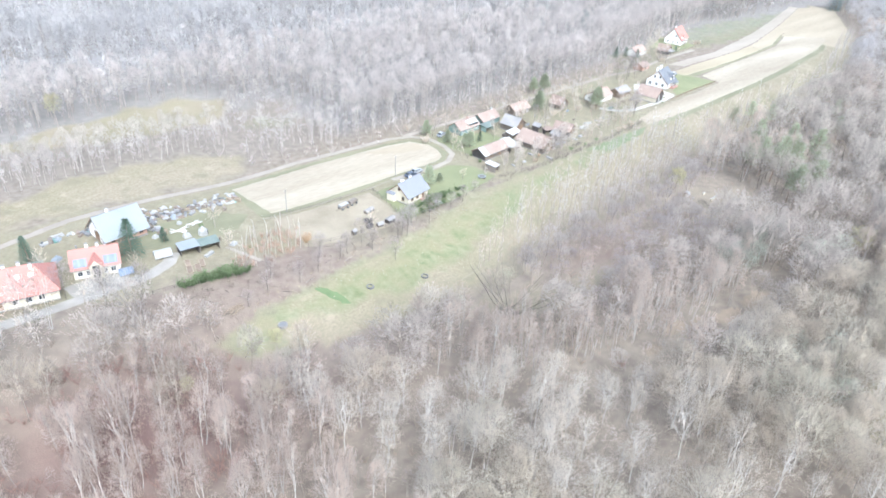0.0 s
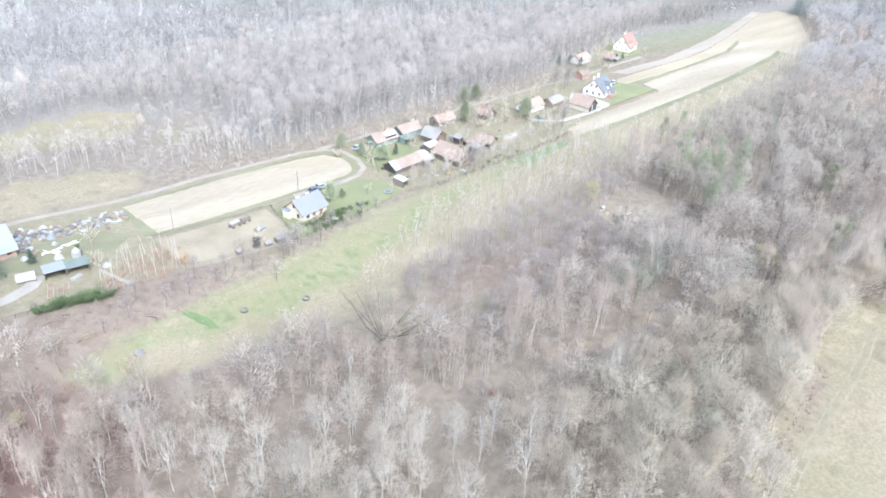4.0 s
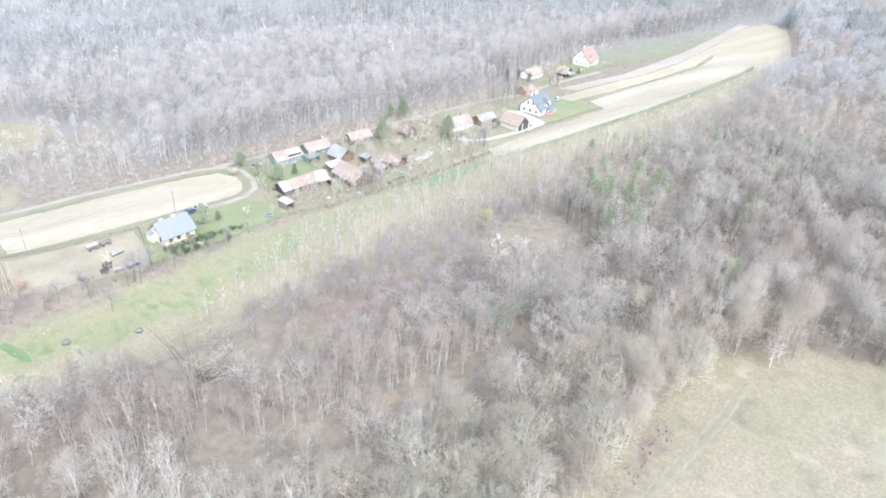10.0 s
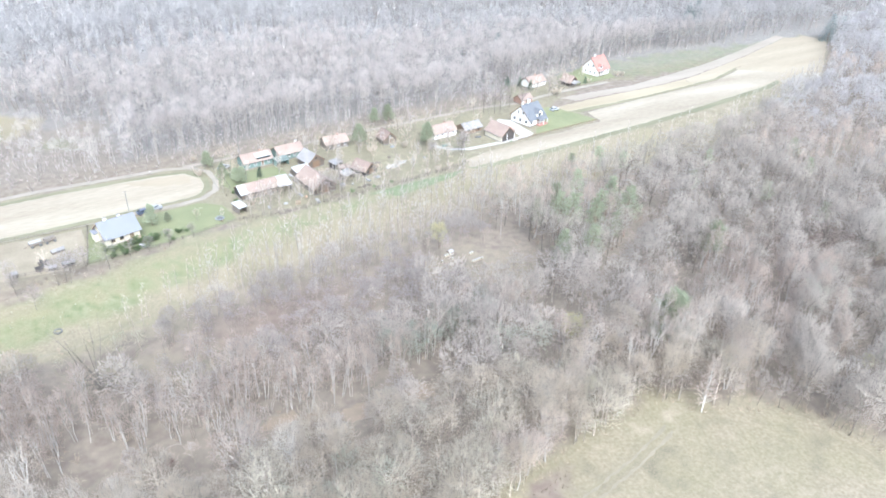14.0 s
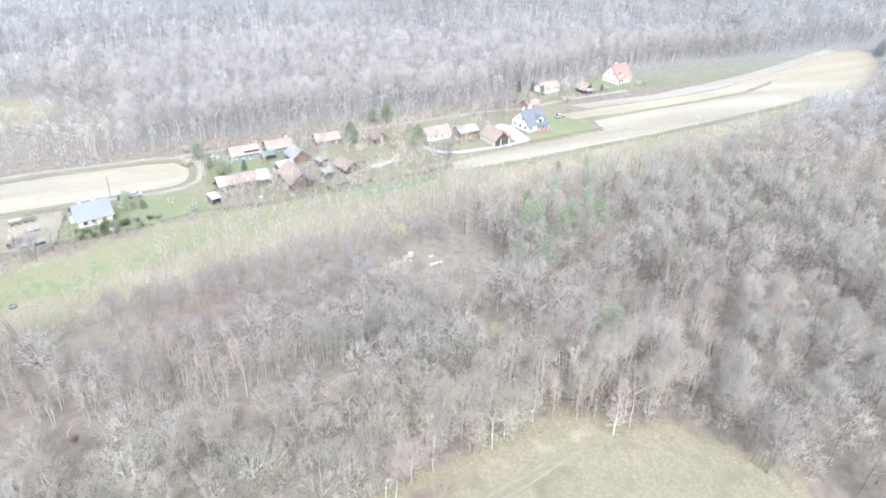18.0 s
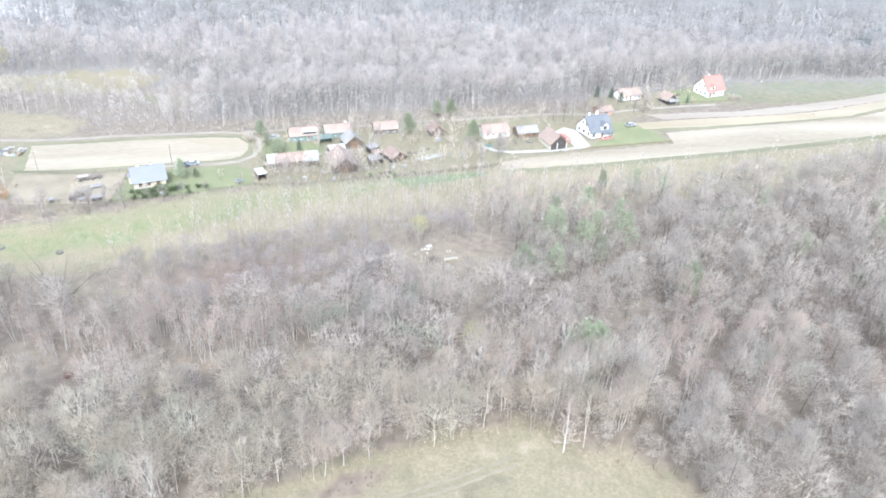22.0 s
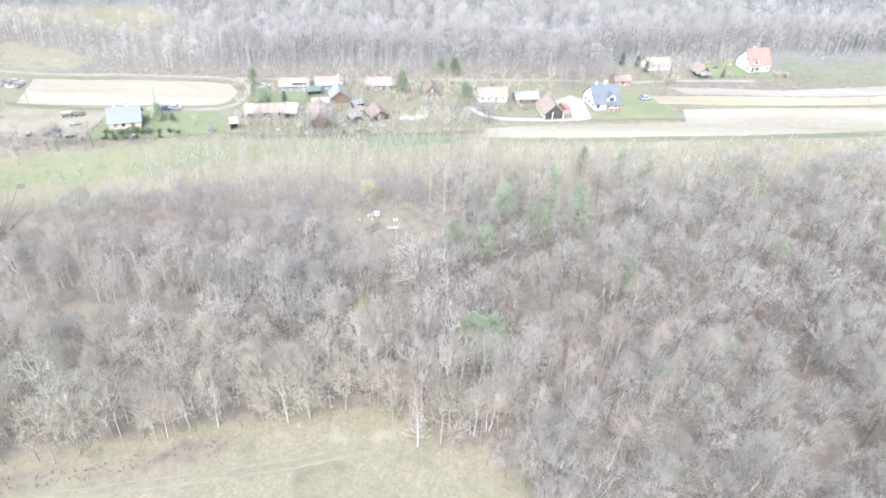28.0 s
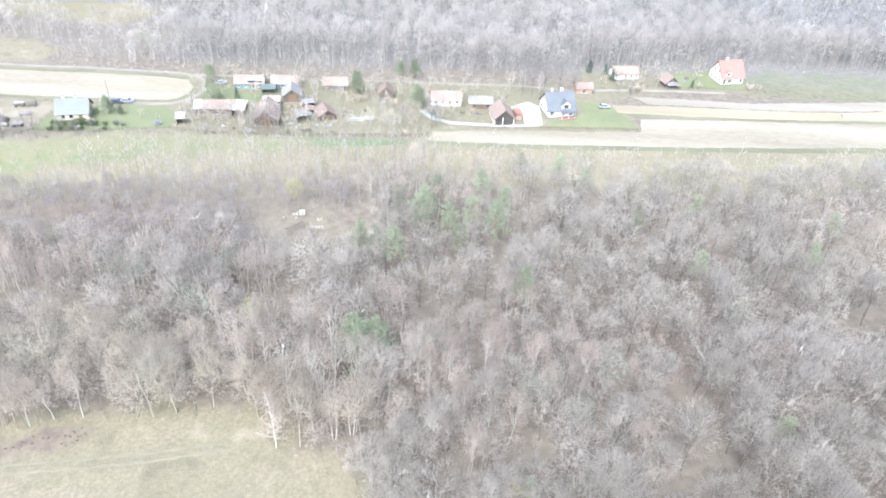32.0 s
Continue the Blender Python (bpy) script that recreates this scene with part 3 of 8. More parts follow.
def patch(name, poly, material, label, category="field", lift=0.06, rough=0.25, step=2.0, seed=1, furrow=0.0):
    """A thin cover that follows the land inside an outline."""
    from mathutils.geometry import delaunay_2d_cdt
    rim = frayed_outline(poly, step, rough, seed)
    xs, ys = [p[0] for p in rim], [p[1] for p in rim]
    qx, qy = np.meshgrid(np.arange(min(xs), max(xs), step), np.arange(min(ys), max(ys), step))
    qx, qy = qx.ravel(), qy.ravel()
    keep = depth_in(rim, qx, qy) > 0.5 * step
    pts = [Vector(p) for p in rim] + [Vector((a, b)) for a, b in zip(qx[keep], qy[keep])]
    n = len(rim)
    v, e, f, *_ = delaunay_2d_cdt(pts, [(i, (i + 1) % n) for i in range(n)], [], 1, 1e-4)
    me = bpy.data.meshes.new(name)
    me.from_pydata([(p.x, p.y, gz(p.x, p.y) + lift + (furrow * math.sin(p.y * 4.1) if furrow else 0)) for p in v], [], [list(q) for q in f])
    me.materials.append(material)
    me.update()
    if me.polygons and me.polygons[0].normal.z < 0:
        me.flip_normals()
    for p in me.polygons:
        p.use_smooth = True
    return tagged(new(name, me), label, category, kind="structure")


def ribbon(name, line, width, material, label, category="road", lift=0.1, rough=0.12, seed=1):
    """A lane of a width along a line."""
    left, right = [], []
    for i, (x, y) in enumerate(line):
        a, b = line[max(i - 1, 0)], line[min(i + 1, len(line) - 1)]
        dx, dy = b[0] - a[0], b[1] - a[1]
        k = width / 2 / math.hypot(dx, dy)
        left.append((x - dy * k, y + dx * k))
        right.append((x + dy * k, y - dx * k))
    return patch(name, left + right[::-1], material, label, category, lift, rough, 1.5, seed)


FIELD_A = [(88.5, 183), (90, 163), (121, 162.3), (152, 161.8), (157, 163.5), (159.5, 168), (160, 174), (157, 180.3), (148, 182.4), (119, 184.4), (100, 184)]
FIELD_B = [(243, 137), (254, 136.4), (273, 136), (312, 136.6), (332, 137.6), (366, 141), (389, 144.4), (437, 151), (466, 158), (470, 161), (460, 169), (450, 176.5), (421, 168), (398, 165), (362, 161.6), (330, 159.3), (320, 158), (317, 147.6), (294, 146.4), (275, 146), (255, 144.8), (245, 143)]
FIELD_C = [(312, 169.4), (333, 170.6), (362, 171.8), (386, 173.4), (404, 175.6), (402, 168), (398, 167.4), (363, 163.9), (341, 162.6), (313, 162.8)]
FIELD_C_EAST = [(404.4, 175.7), (418, 178.6), (440, 184), (480, 193), (540, 208), (552, 203), (500, 189), (470, 183), (449, 179), (421, 170.4), (402.4, 168.2)]
FIELD_D = [(322, 178), (370, 178.6), (440, 191.5), (540, 214), (541, 208.6), (480, 193.6), (418, 179.2), (386, 174), (362, 172.4), (326, 172)]
patch("field", FIELD_A, STRAW, "pale bare straw-coloured field beside the lane", "field", 0.07, 0.3)
patch("field", FIELD_B, STRAW, "long pale stubble field along the wood", "field", 0.07, 0.3, 2.5)
patch("field", FIELD_C, STRAW_GREEN, "narrow pale stubble strip above a grass margin", "field", 0.07, 0.3, 2.5)
patch("field", FIELD_C_EAST, FALLOW, "beige fallow strip running up to the wood", "field", 0.07, 0.3, 2.5)
patch("field", FIELD_D, PLOUGHED, "narrow brownish bare strip of land", "field", 0.07, 0.4, 2.5)
patch("field", FIELD_END, FALLOW, "pale fallow end of the long fields below the wood", "field", 0.05, 0.6, 3.0)
patch("field_margin", [(86, 160.6), (131, 160.7), (155, 160.6), (161, 165), (162, 173), (159, 181.5), (147, 184.4), (118, 186.4), (98, 186), (88, 184.5), (87, 176)], MARGIN_GRASS, "green grass margin round the pale field", "grass", 0.03, 0.4)
patch("field_margin", [(242, 137.5), (273, 137.8), (312, 138), (366, 142.4), (389, 145.2), (437, 151.2), (470, 161), (474, 160), (438, 148), (390, 141.2), (368, 137.8), (330, 134.6), (292, 133.2), (254, 133.6), (244, 135)], MARGIN_GRASS, "dull green grass margin along the long field", "grass", 0.03, 0.3, 2.5)
patch("field_margin", [(318, 159.6), (330, 160), (362, 162.2), (398, 165.6), (421, 168.6), (450, 177.4), (452, 179.6), (421, 170.8), (398, 167.8), (363, 164.3), (313, 163.2)], MARGIN_GRASS, "grass balk between two stubble strips", "grass", 0.035, 0.2, 2.5)
patch("paddock", [(88, 159.8), (121, 157.6), (120, 150), (117.5, 136.5), (104, 138.2), (92, 139.3), (87, 141)], PADDOCK_EARTH, "trodden pale earth of a fenced paddock", "paddock", 0.05, 0.3)
patch("lawn", [(118.4, 136.8), (122.5, 156.5), (140, 157), (154, 157), (160, 152), (160.5, 141.5), (150, 139.5), (136, 137.6)], LAWN, "mown green lawn round the blue-roofed house", "lawn", 0.05, 0.25)
patch("lawn", [(284, 149.5), (287.5, 154), (296.5, 157), (300, 164), (299, 171), (309, 171.5), (314, 162), (317.5, 149.5)], LAWN, "green lawn beside the white house", "lawn", 0.05, 0.25)
patch("lawn", [(166, 160), (176, 159), (186, 163), (186, 171), (176, 172), (168, 178), (163, 172)], LAWN, "green garden lawn in front of the green house", "lawn", 0.05, 0.3)
patch("lawn", [(344, 189), (372, 192), (376, 200), (372, 214), (354, 206), (344, 203)], LAWN, "grass plot round the red-roofed house", "lawn", 0.05, 0.3)
patch("lawn", [(48, 164), (60, 158), (78, 160), (84, 166), (76, 173), (60, 173)], MARGIN_GRASS, "rough yard grass between sheds and scrap heaps", "grass", 0.05, 0.4)
patch("meadow_patch", [(79.0, 125.2), (80.2, 125.4), (82.6, 123.0), (84.2, 119.2), (83.8, 117.4), (82.4, 118.2), (80.8, 121.4)], BRIGHT_GRASS, "patch of fresh bright green grass", "grass", 0.05, 0.3, 1.0)
patch("meadow_patch", [(202, 136.6), (228, 136.8), (240, 136), (232, 133.2), (210, 131)], FRESH_GRASS, "fresh green grass below the village fence", "grass", 0.05, 0.5, 1.5)
ribbon("road", [(-80, 183), (24, 183.5), (43, 187.5), (64, 188.5), (88, 188), (114, 189.2), (130, 188), (152, 186.6)], 2.1, ASPHALT, "narrow worn asphalt road past the scrap yard")
ribbon("lane", [(152, 186.6), (160, 183.6), (164, 178), (164, 170), (161.4, 163), (156, 159.4), (148, 158.6), (140, 159.4), (132, 160)], 1.9, LANE_DIRT, "pale dirt lane round the end of the field", lift=0.11)
ribbon("lane", [(158, 185.4), (204, 184.6), (250, 184.6), (282, 184.6), (300, 181), (316, 183.4), (336, 185.4), (362, 187)], 2.2, LANE_DIRT, "pale dirt lane behind the village gardens", lift=0.12)
ribbon("driveway", [(-70, 150), (17, 149.6), (26, 149), (35, 149), (49, 149.5), (55, 152.6), (58, 156.5)], 3.4, GRAVEL, "pale gravel driveway to the sheds", lift=0.1)
ribbon("lane", [(242, 160), (244, 156), (246.5, 153), (252, 150.4), (264, 149.6), (275.5, 149.4), (282, 150.5)], 2.2, WHITE_GRAVEL, "gravel track to the white house", lift=0.13)
patch("driveway", [(274, 165), (281, 170), (284.6, 166), (284, 156), (283.4, 150.5), (277.5, 150.2), (276.8, 157)], WHITE_GRAVEL, "white gravel yard beside the white house", "driveway", 0.15, 0.2, 1.5)
patch("driveway", [(32, 150.6), (44, 150.6), (46, 154), (38, 156.5), (31, 156)], GRAVEL, "gravel forecourt of the red-roofed house", "driveway", 0.14, 0.2, 1.5)
for side in (0.0, -1.9):
    ribbon("wheel_track", [(112, 2.4 + side), (143, 7.4 + side), (158, 9 + side), (175, 10.6 + side), (190, 12.4 + side), (203, 15 + side)], 0.5, TRACK_GRASS, "worn pale wheel rut across the dry clearing", "track", 0.045, 0.3)
patch("mown_patch", [(200, -14), (206, -11), (214, -13), (212, -19), (203, -20)], TRACK_GRASS, "bleached patch of dry grass in the clearing", "grass", 0.03, 0.7, 1.2)
ribbon("footpath", [(132, 160), (122, 159.4), (107, 160.1), (90, 160.3), (86, 161.5)], 0.7, TRACK_GRASS, "pale trodden path between field and paddock", "path", 0.12, 0.12)
for i, (x, y, a, b) in enumerate(((127.4, 58.7, 2.6, 1.6), (165.4, 52.4, 5.5, 3.4), (139.0, 60.4, 4.2, 2.2), (76.5, 96.0, 3.0, 1.8), (153.6, 54.0, 4.6, 2.4), (145.4, 57.6, 3.2, 1.4))):
    ring = [(x + a * math.cos(k * 0.7854), y + b * math.sin(k * 0.7854)) for k in range(8)]
    patch("leaf_drift", ring, DEAD_LEAF, "orange-brown drift of dead leaves on the clearing", "dead leaves", 0.05, 0.7, 0.9, 80 + i)
patch("field", [(147, 174.5), (156, 172.5), (158, 176), (155.6, 179.6), (146, 181.4), (138, 181.6), (140, 178.6)], FALLOW, "worn brownish corner of the pale field", "field", 0.09, 0.7, 1.5)
ribbon("footpath", [(84, 109.2), (95, 109.0), (108, 107.9), (117, 109.2), (130, 111.6), (144, 115.2)], 0.45, TRACK_GRASS, "trodden footpath along the meadow's edge", "path", 0.05, 0.1)

# ---- building helpers ----
def box(bm, x0, x1, y0, y1, z0, z1, m=None):
    vs = [bm.verts.new((x, y, z)) for x in (x0, x1) for y in (y0, y1) for z in (z0, z1)]
    if m is not None:
        for v in vs:
            v.co = m @ v.co
    for q in ((0, 1, 3, 2), (4, 6, 7, 5), (0, 4, 5, 1), (2, 3, 7, 6), (0, 2, 6, 4), (1, 5, 7, 3)):
        bm.faces.new([vs[i] for i in q])
    return vs


def rod(bm, a, b, r0, r1=None, sides=6):
    a, b = Vector(a), Vector(b)
    r1 = r0 if r1 is None else r1
    q = (b - a).to_track_quat("Z", "Y")
    rings = []
    for c, r in ((a, r0), (b, r1)):
        rings.append([bm.verts.new(c + q @ Vector((r * math.cos(2 * math.pi * i / sides), r * math.sin(2 * math.pi * i / sides), 0))) for i in range(sides)])
    for i in range(sides):
        j = (i + 1) % sides
        bm.faces.new((rings[0][i], rings[0][j], rings[1][j], rings[1][i]))
    bm.faces.new(rings[0][::-1])
    bm.faces.new(rings[1])


def to_mesh(name, bm, material):
    bmesh.ops.recalc_face_normals(bm, faces=bm.faces)
    me = bpy.data.meshes.new(name)
    bm.to_mesh(me)
    bm.free()
    me.materials.append(material)
    return me


def part(name, bm, material, parent, label=""):
    ob = new(name, to_mesh(name, bm, material))
    ob.parent = parent
    return tagged(ob, label)


def root(name, label, category, x, y, turn=0.0, z=None, group=""):
    e = new(name)
    e.empty_display_size = 0.3
    e.matrix_world = pose(x, y, gz(x, y) if z is None else z, 0, 0, turn)
    return tagged(e, label, category, group)


def thing(name, bm, material, label, category, x, y, turn=0.0, z=None, group=""):
    ob = new(name, to_mesh(name, bm, material))
    ob.matrix_world = pose(x, y, gz(x, y) if z is None else z, 0, 0, turn)
    return tagged(ob, label, category, group)


def slab(bm, a, b, c, d, thick):
    """A slab with the top corners a, b, c, d."""
    top = [Vector(p) for p in (a, b, c, d)]
    n = (top[1] - top[0]).cross(top[3] - top[0]).normalized()
    if n.z < 0:
        n = -n
    vt = [bm.verts.new(p) for p in top]
    vb = [bm.verts.new(p - n * thick) for p in top]
    bm.faces.new(vt)
    bm.faces.new(vb[::-1])
    for i in range(4):
        j = (i + 1) % 4
        bm.faces.new((vt[i], vb[i], vb[j], vt[j]))


def opening(parent, kind, m, w, h, rim, glassy=True):
    """A window or door in the plane y = 0 of m, facing -y: a rim proud of the wall, and a pane or leaf set in it."""
    bm = bmesh.new()
    t = 0.09
    for x0, x1, z0, z1 in ((-w / 2, w / 2, 0, t), (-w / 2, w / 2, h - t, h), (-w / 2, -w / 2 + t, t, h - t), (w / 2 - t, w / 2, t, h - t)):
        box(bm, x0, x1, -0.07, 0.05, z0, z1, m)
    if glassy and w > 0.8:
        box(bm, -0.03, 0.03, -0.05, 0.04, t, h - t, m)
    ob = part(kind, bm, rim, parent)
    bm = bmesh.new()
    box(bm, -w / 2 + t, w / 2 - t, -0.03, 0.02, t, h - t, m)
    part("pane" if glassy else "leaf", bm, PANE if glassy else TRIM_BROWN, ob)
    if glassy:
        bm = bmesh.new()
        box(bm, -w / 2 - 0.08, w / 2 + 0.08, -0.14, 0.02, -0.07, 0, m)
        part("sill", bm, rim, ob)
    return ob


def house(name, label, category, x, y, turn, length, width, eave, ridge, wall, roof, openings=(), chimneys=(), over=0.4, plinth=0.35, rim=None, gable=None, hip=0.0, thick=0.16, group=""):
    """A gabled (or hipped) building; its ridge runs along its own x. openings: (side, along, up, w, h, kind)."""
    hl, hw = length / 2, width / 2
    c, s = math.cos(radians(turn)), math.sin(radians(turn))
    zs = [gz(x + a * c - b * s, y + a * s + b * c) for a in (-hl, hl) for b in (-hw, hw)]
    base, low = sum(zs) / 4, min(zs) - sum(zs) / 4
    h = root(name, label, category, x, y, turn, base, group)
    rim = rim or TRIM_WHITE
    bm = bmesh.new()
    box(bm, -hl - 0.05, hl + 0.05, -hw - 0.05, hw + 0.05, low - 0.5, plinth)
    part("plinth", bm, PLINTH, h)
    # long walls and end walls
    for side, sg in (("front_wall", -1), ("back_wall", 1)):
        bm = bmesh.new()
        box(bm, -hl, hl, sg * hw - (0.3 if sg > 0 else 0), sg * hw + (0.3 if sg < 0 else 0), plinth, eave)
        part(side, bm, wall, h)
    for side, sg in (("end_wall", -1), ("end_wall", 1)):
        bm = bmesh.new()
        out = []
        for xx in (sg * hl, sg * (hl - 0.3)):
            prof = [(-hw + 0.301, plinth), (hw - 0.301, plinth), (hw - 0.301, eave + (0 if hip else 0.301 * (ridge - eave) / hw))]
            if not hip:
                prof.append((0, ridge))
            prof.append((-hw + 0.301, prof[2][1]))
            out.append([bm.verts.new((xx, p, q)) for p, q in prof])
        bm.faces.new(out[0])
        bm.faces.new(out[1][::-1])
        n = len(out[0])
        for i in range(n):
            bm.faces.new((out[0][i], out[0][(i + 1) % n], out[1][(i + 1) % n], out[1][i]))
        part(side, bm, gable or wall, h)
    # roof slopes
    fall = (ridge - eave) / hw
    ze, zr = eave - over * fall + 0.05, ridge + 0.05
    xo, xr = hl + over, hl + over - hip
    for sg in (-1, 1):
        bm = bmesh.new()
        slab(bm, (-xo, sg * (hw + over), ze), (xo, sg * (hw + over), ze), (xr, 0, zr), (-xr, 0, zr), thick)
        part("roof_slope", bm, roof, h)
        if hip:
            bm = bmesh.new()
            slab(bm, (sg * xo, -hw - over, ze), (sg * xo, hw + over, ze), (sg * xr, 0.01, zr), (sg * xr, -0.01, zr), thick)
            part("roof_hip", bm, roof, h)
        if not hip:
            bm = bmesh.new()
            for sy in (-1, 1):
                slab(bm, (sg * (xo + 0.03), sy * (hw + over), ze - 0.02), (sg * (xo - 0.05), sy * (hw + over), ze - 0.02), (sg * (xo - 0.05), 0, zr - 0.02), (sg * (xo + 0.03), 0, zr - 0.02), thick + 0.1)
            part("verge_board", bm, rim if rim is not TRIM_WHITE else TRIM_BROWN, h)
    bm = bmesh.new()
    rod(bm, (-xr, 0, zr), (xr, 0, zr), 0.11)
    part("ridge_cap", bm, roof, h)
    for sg in (-1, 1):
        bm = bmesh.new()
        rod(bm, (-xo, sg * (hw + over + 0.05), ze - 0.05), (xo, sg * (hw + over + 0.05), ze - 0.05), 0.07)
        part("gutter", bm, SCRAP_GREY, h)
    for cx, cy, top, w in chimneys:
        bm = bmesh.new()
        z0 = ridge - abs(cy) * fall - 0.3
        box(bm, cx - w / 2, cx + w / 2, cy - w / 2, cy + w / 2, z0, ridge + top)
        ch = part("chimney", bm, WHITE_WALL if w > 0.55 else BRICK_WALL, h)
        bm = bmesh.new()
        box(bm, cx - w / 2 - 0.06, cx + w / 2 + 0.06, cy - w / 2 - 0.06, cy + w / 2 + 0.06, ridge + top, ridge + top + 0.1)
        part("cap", bm, PLINTH, ch)
    sides = {"front": pose(0, -hw, 0), "back": pose(0, hw, 0, 0, 0, 180), "west": pose(-hl, 0, 0, 0, 0, -90), "east": pose(hl, 0, 0, 0, 0, 90)}
    for side, along, up, w, hh, kind in openings:
        opening(h, kind, sides[side] @ pose(along, 0, up), w, hh, rim, kind != "door")
    return h


def dormer(h, x, y, z, w, depth, wall_h, top, wall, roof, win=True):
    """A small gabled dormer that looks to -y of the house."""
    bm = bmesh.new()
    vs = [[bm.verts.new((x + a, yy, q)) for a, q in ((-w / 2, z), (w / 2, z), (w / 2, z + wall_h), (0, z + top), (-w / 2, z + wall_h))] for yy in (y, y + depth)]
    bm.faces.new(vs[0])
    bm.faces.new(vs[1][::-1])
    for i in range(5):
        bm.faces.new((vs[0][i], vs[0][(i + 1) % 5], vs[1][(i + 1) % 5], vs[1][i]))
    d = part("dormer", bm, wall, h)
    for sg in (-1, 1):
        bm = bmesh.new()
        f = (top - wall_h) / (w / 2)
        slab(bm, (x + sg * (w / 2 + 0.25), y - 0.3, z + wall_h - 0.25 * f + 0.04), (x + sg * (w / 2 + 0.25), y + depth, z + wall_h - 0.25 * f + 0.04), (x, y + depth, z + top + 0.04), (x, y - 0.3, z + top + 0.04), 0.1)
        part("dormer_roof", bm, roof, d)
    if win:
        bm = bmesh.new()
        box(bm, x - w * 0.27, x + w * 0.27, y - 0.04, y + 0.02, z + 0.3, z + wall_h)
        part("dormer_window", bm, PANE, d)


def shelter(name, label, category, x, y, turn, length, width, low, high, roof, post=None, walls=None, group=""):
    """A mono-pitch roof on posts, with boarded back and sides where walls is given."""
    h = root(name, label, category, x, y, turn, group=group)
    hl, hw = length / 2, width / 2
    bm = bmesh.new()
    slab(bm, (-hl, -hw, low), (hl, -hw, low), (hl, hw, high), (-hl, hw, high), 0.08)
    part("roof", bm, roof, h)
    for sx in (-1, 1):
        for sy in (-1, 1):
            bm = bmesh.new()
            rod(bm, (sx * (hl - 0.2), sy * (hw - 0.25), -0.4), (sx * (hl - 0.2), sy * (hw - 0.25), (low if sy < 0 else high) - 0.12), 0.08)
            part("post", bm, post or WOOD_GREY, h)
    if walls:
        bm = bmesh.new()
        box(bm, -hl + 0.25, hl - 0.25, hw - 0.4, hw - 0.32, -0.3, high - 0.25)
        part("back_wall", bm, walls, h)
        for sx in (-1, 1):
            bm = bmesh.new()
            box(bm, sx * (hl - 0.3) - 0.04, sx * (hl - 0.3) + 0.04, -hw + 0.4, hw - 0.42, -0.3, low - 0.2)
            part("side_wall", bm, walls, h)
    return h


def fence(name, label, line, gap, height, material, rails=2, pickets=0.0):
    e = root(name, label, "fence", *line[0])
    inv = e.matrix_world.inverted()
    pts = []
    for (x0, y0), (x1, y1) in zip(line, line[1:]):
        n = max(1, round(math.hypot(x1 - x0, y1 - y0) / gap))
        pts += [(x0 + (x1 - x0) * i / n, y0 + (y1 - y0) * i / n) for i in range(n)]
    pts.append(line[-1])
    for x, y in pts:
        bm = bmesh.new()
        z = gz(x, y)
        lean = random.uniform(-0.05, 0.05)
        rod(bm, inv @ Vector((x, y, z - 0.4)), inv @ Vector((x + lean, y + lean, z + height * random.uniform(0.92, 1.05))), 0.07, 0.06, 5)
        part("post", bm, material, e)
    for a, b in zip(pts, pts[1:]):
        for r in range(rails):
            k = height * (0.9 - 0.45 * r)
            bm = bmesh.new()
            rod(bm, inv @ Vector((*a, gz(*a) + k)), inv @ Vector((*b, gz(*b) + k)), 0.045, None, 4)
            part("rail", bm, material, e)
    return e

# ---- village houses ----
def row(side, xs, up, w, h, kind="window"):
    return [(side, x, up, w, h, kind) for x in xs]


h = house("house", "small cream house with blue-grey metal roof on a lawn", "house", 128.6, 148.0, 10, 9.4, 7.6, 2.8, 6.0, CREAM_WALL, BLUE_METAL,
          row("front", (-2.8, -0.4), 1.0, 1.1, 1.3) + [("front", 2.4, 0.4, 1.1, 2.1, "door")] + row("east", (-1.6, 1.4), 1.0, 1.0, 1.3) + row("east", (0.4,), 3.8, 0.9, 1.0) + row("west", (0.2,), 3.8, 0.9, 1.0) + row("west", (-1.8, 1.8), 1.0, 1.0, 1.3),
          [(-2.6, 0.4, 0.7, 0.75), (1.2, 0.4, 0.6, 0.75)], rim=TRIM_BROWN, over=0.55)
bm = bmesh.new()
slab(bm, (-6.0, 0.8, 2.4), (-4.7, 0.8, 2.8), (-4.7, 4.0, 2.8), (-6.0, 4.0, 2.4), 0.12)
part("porch_roof", bm, BLUE_METAL, h)
bm = bmesh.new()
box(bm, -5.8, -4.76, 1.0, 3.7, -0.4, 2.3)
part("porch_wall", bm, CREAM_WALL, h)
bm = bmesh.new()
box(bm, 0.6, 4.6, -5.2, -3.9, -0.3, 0.35)
part("terrace", bm, BRICK_WALL, h)
for px in (0.7, 2.6, 4.5):
    bm = bmesh.new()
    rod(bm, (px, -5.1, 0.3), (px, -5.1, 1.25), 0.05)
    part("terrace_post", bm, TRIM_BROWN, h)
bm = bmesh.new()
rod(bm, (0.7, -5.1, 1.2), (4.5, -5.1, 1.2), 0.05)
part("terrace_rail", bm, TRIM_BROWN, h)

